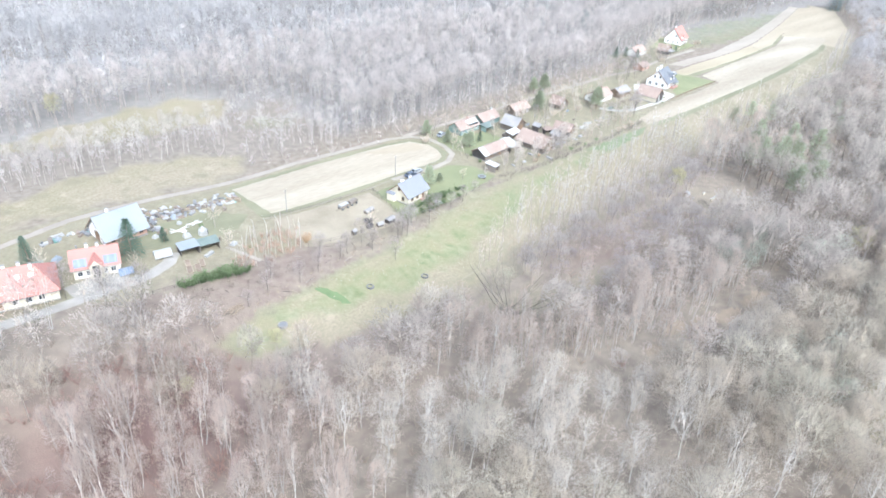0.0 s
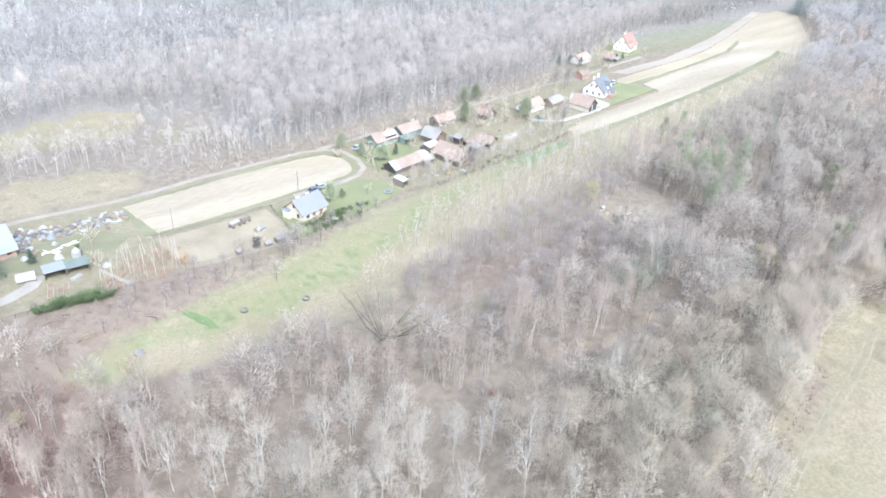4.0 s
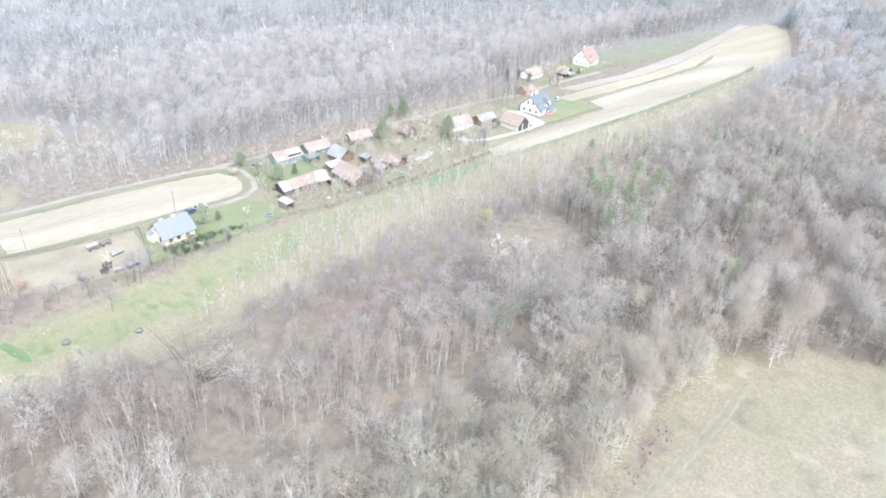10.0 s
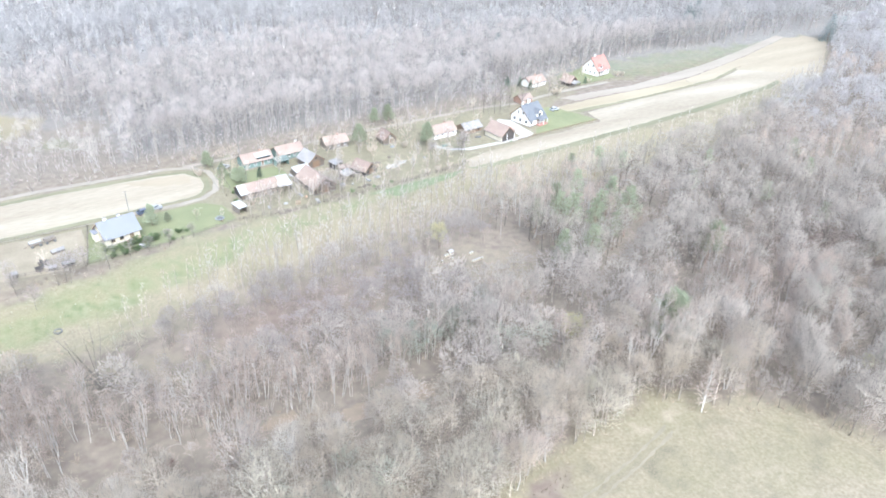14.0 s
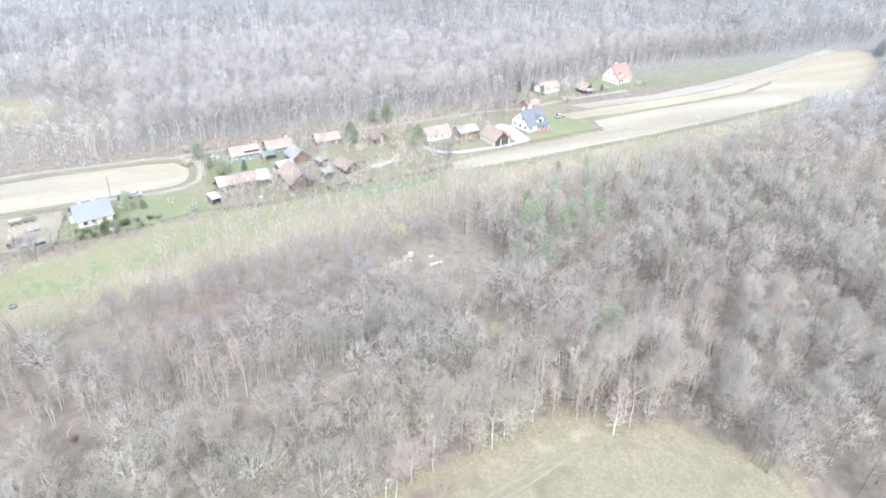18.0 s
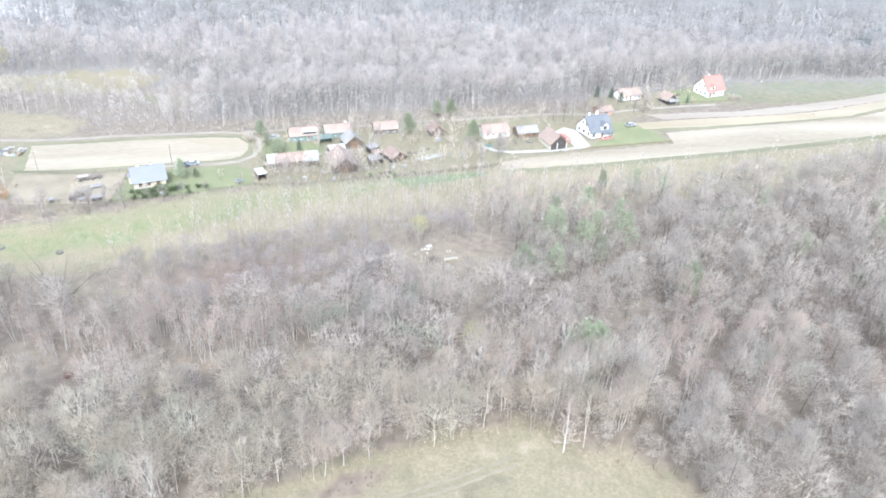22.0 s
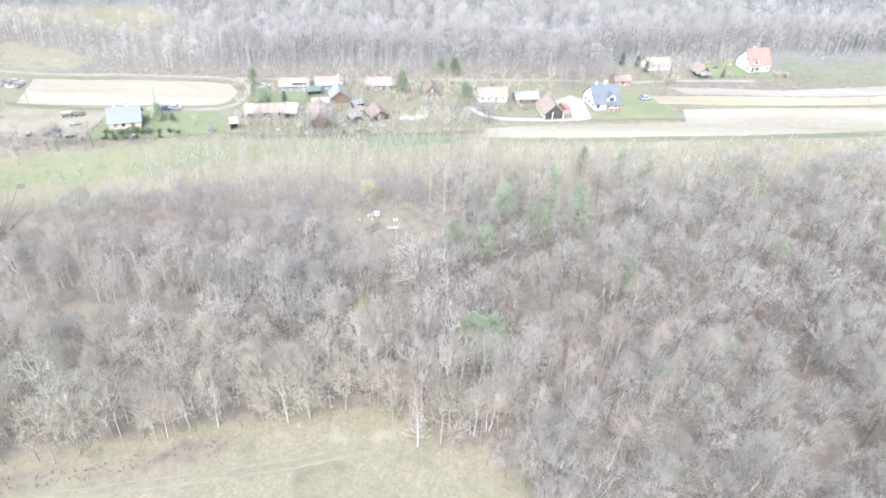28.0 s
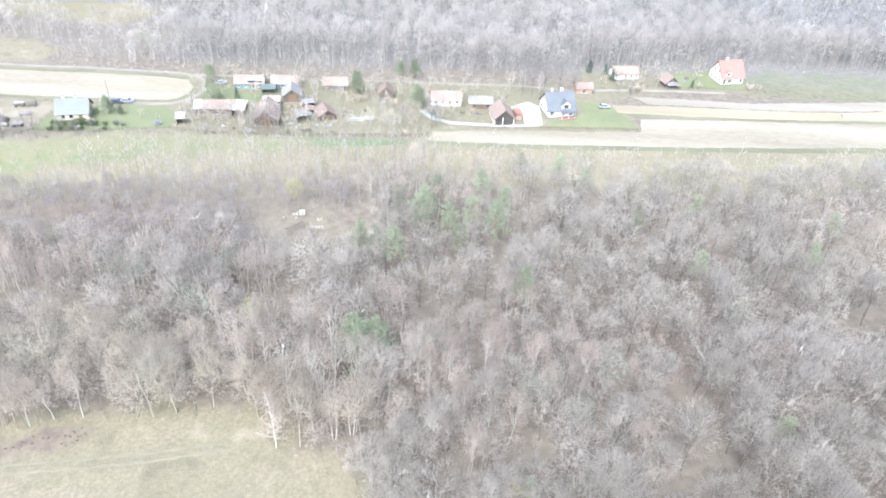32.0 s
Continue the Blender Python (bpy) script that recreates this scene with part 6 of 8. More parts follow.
ride_row = scatter(112, 206, 57, 74, 3.3, lambda x, y: 0.85 * (y > np.interp(x, [112, 130, 150, 206], [66, 61, 58.5, 60])) * (y < np.interp(x, [112, 150, 206], [78, 70, 71])), 27)
joined("birch_woodland", "row of slender young white birches along an open ride", crowns(("birch",), 264, 4, 16, 330, 0.06, 2, BIRCH_SLOTS), ride_row, 28, 0.5, 0.78)

edge_row = scatter(120, 250, -30, 36, 3.5, lambda x, y: 0.85 * (depth_in(CLEARING, x, y) < -0.6) * (depth_in(CLEARING, x, y) > -9) * (y > -12), 32)
joined("broadleaf_woodland", "leafless trees crowding the edge of the dry clearing", crowns(("alder", "grey"), 276, 4, 14, 420, 0.07, 2, [DARK_BARK, VALLEY_TWIG]), edge_row, 33, 0.5, 0.9)

# thin poles between the larger trees on the near side
fill = scatter(-30, 330, -30, 120, 5.6, lambda x, y: south_keep(x, y) * 0.85, 23)
fill = fill[~is_far(fill)]
joined("broadleaf_woodland", "crowded thin leafless trees in the wood", crowns(("alder",), 290, 2, 6, 150, 0.085, 1, [GREY_BARK, VALLEY_TWIG]), fill, 25, 0.4, 0.8)

# pale saplings between the wood and the meadow
def sapling_keep(x, y):
    return (y > np.interp(x, [118, 156, 200, 240], [99, 104, 107, 112])) * (y < np.interp(x, [118, 135, 160, 240], [112, 118, 126, 131])) * (x > 118) * np.interp(x, [118, 140, 160, 240], [0.12, 0.35, 0.7, 0.75])


belt = scatter(110, 244, 99, 134, 2.2, sapling_keep, 21)
strip = scatter(242, 488, 108, 152, 3.0, lambda x, y: 0.7 * (np.abs(y - np.interp(x, [244, 303, 355, 400, 451, 488], [119, 118, 118, 125, 139, 150])) < 6.5), 22)
joined("young_birches", "thin pale saplings along the meadow's edge", two_sets("sapling", 85, 9, 100, 0.036, 1, [POLE_BARK, FRINGE_TWIG]), np.concatenate([belt, strip]), 10, 0.7, 1.3)

# wood behind the village; haze is painted into its twig colours
spots = scatter(-60, 740, 186, 455, 5.0, north_keep, 12)
nb = np.sin(spots[:, 0] * 0.04 + 0.4) + np.sin(spots[:, 1] * 0.06 + 1) + np.random.default_rng(4).normal(0, 0.8, len(spots)) > 0.15
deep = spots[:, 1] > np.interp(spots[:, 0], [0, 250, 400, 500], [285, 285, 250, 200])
far_pick = np.random.default_rng(5).uniform(0, 1, len(spots)) < 0.68
# low open growth lets the glade behind the road show
glade_front = (spots[:, 0] > 24) & (spots[:, 0] < 142) & (spots[:, 1] < 246)
sparse = glade_front & (np.random.default_rng(6).uniform(0, 1, len(spots)) < 0.8)
joined("birch_woodland", "tall bare birch wood behind the village", crowns(("stem", "tall"), 80, 2, 4, 300, 0.105, 1, [PEELED_POLE, HAZED_TALL_TWIG]), spots[nb & ~deep & ~glade_front], 3, 0.8, 1.1)
joined("broadleaf_woodland", "tall leafless wood behind the village with haze-paled twigs", crowns(("tall", "stem", "alder"), 94, 2, 4, 320, 0.105, 1, TALL_SLOTS), spots[~nb & ~deep & ~glade_front], 4, 0.8, 1.15)
joined("birch_woodland", "low thin birches between the road and the glade", crowns(("stem", "tall"), 84, 2, 4, 170, 0.085, 1, [PEELED_POLE, HAZED_TALL_TWIG]), spots[sparse], 5, 0.42, 0.68)
joined("birch_woodland", "distant bare birch wood", crowns(("tall", "stem"), 180, 1, 2, 140, 0.24, 1, [POLE_BARK, HAZED_DEEP_TWIG]), spots[nb & deep & far_pick], 13, 1.0, 1.25)
joined("broadleaf_woodland", "distant leafless wood with haze-paled twigs", crowns(("tall", "grey"), 194, 1, 2, 140, 0.25, 1, [POLE_BARK, HAZED_DEEP_TWIG]), spots[~nb & deep & far_pick], 14, 1.0, 1.25)

# white stems where the far wood meets the open land
rim_line = [(-20, 207), (33, 212), (50, 217), (67, 219), (86, 219), (102, 212), (106, 202), (123, 196), (168, 197), (190, 198), (250, 195), (282, 194), (309, 206), (345, 209), (372, 214), (386, 221), (440, 224), (500, 216)]
rim = scatter(-20, 500, 190, 240, 3.4, lambda x, y: 0.75 * (np.abs(y - 5 - np.interp(x, [p[0] for p in rim_line], [p[1] for p in rim_line])) < 6.5) * north_keep(x, y), 29)
rim = np.concatenate([rim, scatter(30, 128, 238, 276, 4.2, lambda x, y: 0.6 * (np.abs(depth_in(WEST_GLADE, x, y) + 3) < 2.6) * (y > 250), 30)])
low_rim = (rim[:, 0] > 24) & (rim[:, 0] < 142) & (rim[:, 1] < 246)
joined("birch_woodland", "tall white-stemmed birches along the far wood's edge", crowns(("stem",), 270, 3, 6, 150, 0.12, 1, [POLE_BARK, HAZED_TALL_TWIG]), rim[~low_rim], 31, 0.7, 1.05)
joined("birch_woodland", "short white-stemmed birches along the western meadow", crowns(("stem",), 276, 3, 6, 120, 0.08, 1, [PEELED_POLE, HAZED_TALL_TWIG]), rim[low_rim], 32, 0.45, 0.7)

# undergrowth
under = scatter(-30, 480, -30, 190, 5.6, south_keep, 13)
reddish = np.exp(-(((under[:, 0] - 26) / 32) ** 2 + ((under[:, 1] - 108) / 22) ** 2)) > 0.4
shrub = [(bush_of(100 + i, 2.0, 4, 44, 0.045), (np.zeros((3, 3)), np.array([[0, 1, 2]])), 0, 0) for i in range(4)]
joined("undergrowth", "brown leafless undergrowth of the wood", (shrub, [DRY_SCRUB]), under[~reddish], 5, 0.5, 1.3, "shrubs")
joined("undergrowth", "reddish leafless thicket in the wood", (shrub, [RED_TWIG]), np.concatenate([under[reddish], under[reddish] + 1.7, under[reddish] - [1.5, -1.2], under[reddish] + [2.4, -1.6]]), 6, 0.9, 2.0, "shrubs")
# far brushwood takes the same haze-paled twig colour
joined("undergrowth", "brushwood under the far wood, paled for haze", crowns(("alder",), 98, 1, 2, 90, 0.2, 1, TALL_SLOTS), scatter(-60, 560, 190, 300, 6.4, lambda x, y: 0.9 * north_keep(x, y - 2), 15), 7, 0.38, 0.65, "shrubs")

# ---- single trees, conifers and bushes ----
protos = [tree_thing("pine_tree", "Scots pine with a bare reddish trunk among leafless trees", "tree", *pine_tree(300 + i, 15.5, 30, 40, 0.42, 0.18), PINE_BARK, PINE_NEEDLE, "pines of the near wood") for i in range(4)]
stand(protos, [(234, 91.8), (246, 95), (225, 70.5), (240, 85), (247, 81), (262, 90), (259, 79), (233, 69.5), (262, 52), (257, 99), (271, 117, 0.7), (282, 115, 0.75), (289, 109, 0.7), (257, 0.5, 0.55), (271, 2.5, 0.6), (305, 12, 0.7), (309, 66, 0.8), (310, 47, 0.7), (242, 90), (229, 74, 0.8), (253, 86), (250, 75, 0.8), (340, 70, 0.8), (352, 84, 0.8), (318, 95, 0.7), (298, 86, 0.7)], 0.9, 1.15, 31)
protos = [tree_thing("pine_tree", "broad dense green pine at the edge of the wood", "tree", *pine_tree(320 + i, 10.5, 64, 64, 0.16, 0.2, 0.36), PINE_BARK, PINE_NEEDLE, "dense pines") for i in range(2)]
stand(protos, [(226.4, 34.4, 1.35), (229.5, 36.0, 1.15), (224.2, 36.6, 1.05)], 0.8, 1.05, 32)
protos = [tree_thing("spruce_tree", "spruce on the far wooded slope with haze-paled bluish needles", "tree", *spruce_tree(340 + i, 16.0, 12, 0.42), PINE_BARK, HAZED_NEEDLE, "distant spruces") for i in range(3)]
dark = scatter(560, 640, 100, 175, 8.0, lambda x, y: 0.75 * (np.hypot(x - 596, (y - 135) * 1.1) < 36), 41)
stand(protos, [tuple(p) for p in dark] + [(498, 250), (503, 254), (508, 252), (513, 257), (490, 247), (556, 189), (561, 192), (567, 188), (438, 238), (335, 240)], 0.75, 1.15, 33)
protos = [tree_thing("garden_spruce", "dense dark green spruce standing in a yard", "tree", *spruce_tree(360 + i, 10.0, 22, 0.15), PINE_BARK, SPRUCE_NEEDLE, "garden spruces") for i in range(2)]
stand(protos, [(49.3, 161.2, 1.08), (29.0, 172.0, 0.8), (177.2, 165.5, 0.42), (58.6, 163.4, 0.45), (318.0, 193.6, 0.5), (349.5, 190.4, 0.35), (316.2, 199.0, 0.5), (310.2, 200.8, 0.55)], 0.5, 1.0, 34)
protos = [tree_thing("garden_pine", "green pine with open crown in a village garden", "tree", *pine_tree(380 + i, 8.5, 34, 60, 0.2, 0.2, 0.34), PINE_BARK, PINE_NEEDLE, "garden pines") for i in range(2)]
stand(protos, [(138.4, 149.9, 0.8), (142.8, 149.4, 0.4), (170.5, 163.7, 0.7), (168.8, 164.6, 0.65), (166.6, 171.0, 0.6), (165.0, 180.5, 0.75), (218.7, 172.8, 1.0), (240.0, 160.3, 1.1), (240.0, 188.0, 0.9), (234.5, 189.5, 0.8), (241.8, 162.6, 0.8)], 0.8, 1.1, 35)

protos = [tree_thing("fruit_tree", "small bare fruit tree in a garden", "tree", *bare_tree("fruit", 400 + i, 14, 420, 0.05), GREY_BARK, GREY_TWIG, "garden fruit trees") for i in range(4)]
stand(protos, [(150.2, 146.4, 0.6), (207.6, 172.0), (222.0, 168.5), (215.0, 166.8), (226.0, 160.0), (236.5, 153.5), (234.8, 166.8), (203.5, 169.2), (205.0, 161.0), (232.0, 156.5), (216.6, 159.2), (183.6, 164.2), (176.0, 146.0), (182.0, 143.6), (171.2, 146.8), (199.6, 145.0), (204.6, 144.6), (258.5, 157.0), (252.0, 155.0), (247.2, 150.2), (70.0, 150.4), (73.0, 164.0), (38.0, 151.4), (47.0, 152.8), (33.0, 147.2), (30.0, 165.0), (109.0, 140.4), (329.0, 189.8), (334.0, 187.8), (326.5, 186.6), (353.0, 196.6), (238.6, 170.6), (225.0, 176.4), (200.4, 184.6, 1.2), (163.0, 160.2, 0.9), (164.8, 166.4), (168.6, 168.8), (172.8, 166.0), (185.2, 141.4), (178.4, 149.0), (167.0, 143.8), (174.2, 141.8), (196.8, 143.0), (202.4, 147.6), (213.8, 143.0), (209.8, 142.0), (218.0, 144.4), (224.6, 145.0), (229.0, 143.6), (233.4, 143.8), (238.4, 144.6), (240.2, 151.0), (239.2, 156.0), (221.0, 172.6), (224.8, 171.8), (235.4, 173.4), (233.4, 178.4), (238.4, 178.4), (216.6, 180.8), (203.0, 176.4), (202.0, 181.6), (198.8, 181.8), (184.6, 180.8), (174.4, 181.0), (170.0, 182.0), (243.0, 166.0), (257.0, 172.0), (262.0, 174.6), (268.6, 168.8), (273.4, 172.6), (251.4, 176.6), (246.0, 178.0), (267.8, 178.4), (276.0, 180.0), (312.6, 186.8), (318.4, 189.2), (330.0, 194.6), (336.0, 197.8), (344.6, 200.2), (355.0, 205.0), (359.6, 209.0)], 0.75, 1.15, 36)
protos = [tree_thing("village_tree", "leafless dark-stemmed tree beside the village", "tree", *crown_tree("grey", 420 + i, 6, 40, 620, 0.05), DARK_BARK, LOW_TWIG, "village trees") for i in range(4)]
stand(protos, [(104, 124.4, 0.55), (110.3, 130.8, 0.65), (112.3, 131.6, 0.7), (113.2, 130.6, 0.75), (122.7, 132.0, 0.75), (101.0, 130.4, 0.6), (117.6, 133.8, 0.6), (128.8, 135.2, 0.5), (133.6, 134.4, 0.45), (139.0, 135.0, 0.5), (91.2, 131.6, 0.45), (83.4, 130.2, 0.5), (68.4, 129.2, 0.5), (146.2, 136.8, 0.4), (77, 128.7, 0.5), (87.1, 135, 0.6), (100.6, 134.7, 0.6), (94.5, 133.2, 0.5), (98.4, 97.8, 0.7), (244.8, 145.7, 0.8), (246.4, 146.6, 0.7), (235.2, 149.6, 0.6), (283.4, 175.6, 0.9), (288.0, 177.6, 0.95), (293.6, 178.4, 0.85), (298.4, 176.2, 0.8), (280.2, 178.8, 0.9), (317.2, 180.2, 0.7), (321.6, 179.4, 0.7), (36.0, 142.8, 0.9), (43.5, 141.0, 0.8), (30.4, 151.5, 0.8), (62.0, 127.2, 0.4), (72.0, 133.8, 0.5), (190.4, 139.6, 0.65), (194.0, 139.0, 0.6), (187.2, 138.4, 0.6), (308.0, 204.8, 0.8), (312.8, 206.4, 0.9)], 0.6, 1.0, 37)
protos = [tree_thing("village_birch", "slender pale birch by the garden fence", "tree", *crown_tree("birch", 440 + i, 5, 30, 420, 0.05), POLE_BARK, VALLEY_TWIG, "birches by the fence") for i in range(3)]
stand(protos, [(168.2, 139.6, 0.75), (170.4, 139.9, 0.6), (192.6, 141.6, 0.7), (190.8, 142.2, 0.65), (194.8, 142.0, 0.7), (176.6, 140.0, 0.55), (197.4, 172.0, 0.6), (204.0, 181.0, 0.8), (156.6, 142.6, 0.3), (164.8, 141.6, 0.5), (172.2, 143.4, 0.6), (179.4, 141.0, 0.65), (183.6, 139.8, 0.55), (187.8, 140.6, 0.7), (200.2, 141.4, 0.6), (206.8, 141.0, 0.5), (215.4, 141.6, 0.6), (222.6, 142.2, 0.5), (231.0, 141.4, 0.6), (237.2, 142.6, 0.55), (201.8, 155.4, 0.6), (204.8, 163.4, 0.6), (184.6, 166.4, 0.5), (199.2, 168.6, 0.55), (213.2, 162.2, 0.5), (224.2, 166.2, 0.5), (228.6, 148.6, 0.55), (243.2, 151.8, 0.7), (247.8, 147.8, 0.75), (241.6, 173.6, 0.6), (270.2, 160.8, 0.4), (279.0, 174.2, 0.7), (285.2, 172.8, 0.7)], 0.6, 0.8, 38)

lone = tree_thing("birch_tree", "lone bright white birch at the clearing's corner, with level side limbs", "tree", *bare_tree("lone", 455, 56, 1500, 0.045, 6, 3), BIRCH_BARK, BIRCH_TWIG, "lone birches")
stand([lone], [(212.5, 13.8, 1.05)], 1, 1, 44)
# lone birch and the white birches at the corner of the clearing
protos = [tree_thing("birch_tree", "tall white birch with forking stems beside the clearing", "tree", *crown_tree("fan", 460 + i, 10, 60, 1400, 0.036, 6, 4), BIRCH_BARK, BIRCH_TWIG, "birches at the clearing") for i in range(4)]
stand(protos, [(220.9, 35.1, 1.15), (211.7, 28.4, 1.1), (204.5, 27.4, 1.0), (222.8, 15.6, 1.0), (167.0, 18.6, 0.95), (170.7, 20.2, 0.8), (175.7, 20.9, 0.85), (234.9, 14.9, 0.8), (217.2, 26.0, 1.05), (222.0, 27.5, 1.05), (228.4, 27.6, 0.95), (226.0, 16.6, 0.9), (232.6, 24.6, 0.95), (207.6, 33.6, 1.0), (215.6, 36.4, 1.15), (238.6, 31.4, 0.9), (241.2, 12.6, 0.75), (250.4, 8.8, 0.7), (187.1, 28.6, 0.9), (190.8, 28.0, 0.95), (163.5, 21.2, 0.9), (202.0, 36.0, 1.0), (229.5, 21.0, 0.95), (183.4, 30.2, 0.85), (195.6, 33.6, 0.9), (246.0, 24.0, 0.9), (252.4, 33.6, 0.85)], 0.9, 1.1, 39)

willow = tagged(new("old_willow"), "dead-looking old willow with spreading dark boughs", "tree", "old willows")
wood, crown = bare_tree("willow", 470, 20, 700, 0.04, 6, 3, True)
from_vertex = 0
for i, (v, f) in enumerate(zip(wood.v, wood.f)):
    ob = new("bough" if i else "trunk", raw_mesh("bough" if i else "trunk", v, f - from_vertex, [DARK_BARK]))
    ob.parent = willow
    from_vertex += len(v)
ob = new("crown", raw_mesh("crown", crown[0], crown[1], [WILLOW_TWIG]))
ob.parent = willow
stand([willow], [(110.7, 90.1, 1.25)], 1, 1, 40)
protos = [tree_thing("willow_bush", "round pale olive willow bush in the open scrub", "tree", *crown_tree("wide", 474 + i, 6, 40, 800, 0.06), GREY_BARK, OLIVE_TWIG, "willow bushes") for i in range(2)]
stand(protos, [(116.6, 97.4, 0.6), (121.4, 98.6, 0.45), (104.6, 100.4, 0.3)], 0.5, 0.6, 45)
v, f = bush_of(478, 1.4, 14, 260, 0.07)
ob = new("red_bush", raw_mesh("red_bush", v, f, [RED_TWIG]))
ob.matrix_world = pose(117.0, 60.6, gz(117.0, 60.6)) @ Matrix.Diagonal((1.5, 1.2, 0.8, 1))
tagged(ob, "low reddish bare bush in a gap of the wood", "bush")
ob = new("fallen_stem", raw_mesh("fallen_stem", *tube_of([(-1.8, 0, -0.1), (-1.5, 0.1, 1.6), (-0.2, 0.2, 2.6), (1.6, 0.2, 2.3), (3.0, 0.1, 0.9)], [0.13, 0.12, 0.1, 0.07, 0.03], 6), [GREY_BARK]))
ob.matrix_world = pose(117.6, 62.6, gz(117.6, 62.6), 0, 0, 10)
tagged(ob, "grey stem bent over in an arch above a red bush", "dead tree")
protos = [tree_thing("budding_tree", "small tree with pale yellow-green catkins", "tree", *crown_tree("grey", 480 + i, 6, 40, 900, 0.11), GREY_BARK, BUD_TWIG, "budding trees") for i in range(2)]
stand(protos, [(205.8, 101.4, 0.75), (203.7, 43.3, 0.9), (61.0, 113.5, 0.45), (39.5, 112.0, 0.4), (196.5, 30.0, 0.4), (254.0, 2.0, 0.45), (64.0, 262.0, 0.9)], 0.5, 0.6, 41)
protos = [tree_thing("mossy_tree", "leafless tree with mossy grey-green twigs", "tree", *crown_tree(("alder", "grey")[i % 2], 490 + i, 5, 36, 800, 0.055), DARK_BARK, MOSS_TWIG, "mossy trees") for i in range(4)]
stand(protos, [(165.9, 63.4), (170.5, 60.7), (175.7, 60.7), (181.1, 61.8), (184.1, 63.6), (188.7, 65.2), (178.7, 64.7), (168.5, 67.2), (173.4, 64.8), (186.6, 60.4), (192.4, 62.0), (194.6, 66.4), (182.4, 67.4), (298.0, 26.0), (290.4, 31.0)], 0.65, 0.95, 46)
protos = [tree_thing("lichen_tree", "pale leafless tree overgrown with light lichen", "tree", *crown_tree("grey", 494 + i, 6, 40, 900, 0.05), GREY_BARK, LICHEN_TWIG, "lichen-grown trees") for i in range(4)]
stand(protos, [(124.1, 32.9), (129.7, 33.6), (135.3, 29.7), (141.2, 35.0), (129.6, 26.4), (138.4, 23.6), (132.6, 21.6), (144.8, 27.4), (186.9, 49.7), (191.3, 49.0), (263.4, 22.2), (276.3, 27.7), (259.2, 19.4), (195.9, 46.1), (268.6, 17.0)], 0.75, 1.05, 47)
ob = new("leaning_snag", raw_mesh("leaning_snag", *tube_of([(0, 0, -0.3), (0.2, 0.1, 3.0), (-0.2, 0.2, 6.0), (-1.2, 0.5, 7.6), (-2.2, 0.7, 5.4), (-2.6, 0.8, 3.0)], [0.16, 0.15, 0.13, 0.12, 0.09, 0.04], 6), [BIRCH_BARK]))
ob.matrix_world = pose(171.2, 67.0, gz(171.2, 67.0))
tagged(ob, "snapped white birch stem with its top hanging", "dead tree")


def bush(label, category, x, y, k, leafy, material, seed, group=""):
    v, f = bush_of(seed, 1.8, 16, 380 if leafy else 300, 0.16 if leafy else 0.05, leafy)
    ob = new("bush", raw_mesh("bush", v * k, f, [material]))
    ob.matrix_world = pose(x, y, gz(x, y), 0, 0, seed * 37 % 360)
    return tagged(ob, label, category, group)


first = bush("low evergreen bush in front of the house", "bush", 123.8, 141.4, 0.9, True, HEDGE_LEAF, 500, "evergreen bushes")
for i, (x, y, k) in enumerate(((126.0, 140.8, 1.3), (128.2, 141.0, 1.5), (130.4, 141.2, 1.8), (132.4, 141.6, 1.8), (134.9, 140.8, 2.0), (137.0, 140.8, 1.7), (140.2, 141.6, 1.1), (143.6, 141.8, 1.3), (145.8, 141.4, 1.0), (124.8, 137.4, 1.3), (127.8, 137.2, 1.5), (131.0, 137.4, 1.4), (134.0, 137.8, 1.1), (141.0, 138.4, 1.0), (53.0, 140.1, 1.9), (55.0, 140.0, 2.2), (57.2, 139.7, 2.0), (59.2, 139.4, 2.3), (61.4, 139.1, 2.2), (63.6, 138.8, 2.5), (66.0, 138.5, 2.3), (68.0, 138.4, 1.7), (164.2, 152.4, 0.9), (165.4, 158.0, 0.8), (70.0, 166.0, 0.8), (64.6, 159.0, 0.7), (270.0, 147.9, 0.5), (246.4, 159.2, 0.8), (259.0, 166.0, 0.8), (74.5, 148.4, 0.7), (198.0, 140.0, 1.0), (212.6, 139.8, 0.9), (206.0, 139.6, 0.8))):
    copy_thing(first, pose(x, y, gz(x, y), 0, 0, 53 * i) @ Matrix.Diagonal((k, k, 0.85 * k, 1)))
first = bush("dense round bare bush in a garden", "bush", 219.4, 166.2, 1.7, False, GREY_TWIG, 510, "bare garden bushes")
for i, (x, y, k) in enumerate(((232.1, 163.6, 1.1), (221.6, 166.6, 0.8), (326.0, 183.4, 1.2), (323.0, 183.0, 1.0), (352.6, 190.8, 0.7), (374.6, 193.4, 0.9), (378.0, 193.0, 0.8), (227.0, 140.2, 0.7), (231.6, 140.4, 0.7), (236.4, 140.6, 0.8), (160.4, 176.0, 1.1), (162.6, 188.6, 0.9))):
    copy_thing(first, pose(x, y, gz(x, y), 0, 0, 71 * i) @ Matrix.Diagonal((k, k, k, 1)))

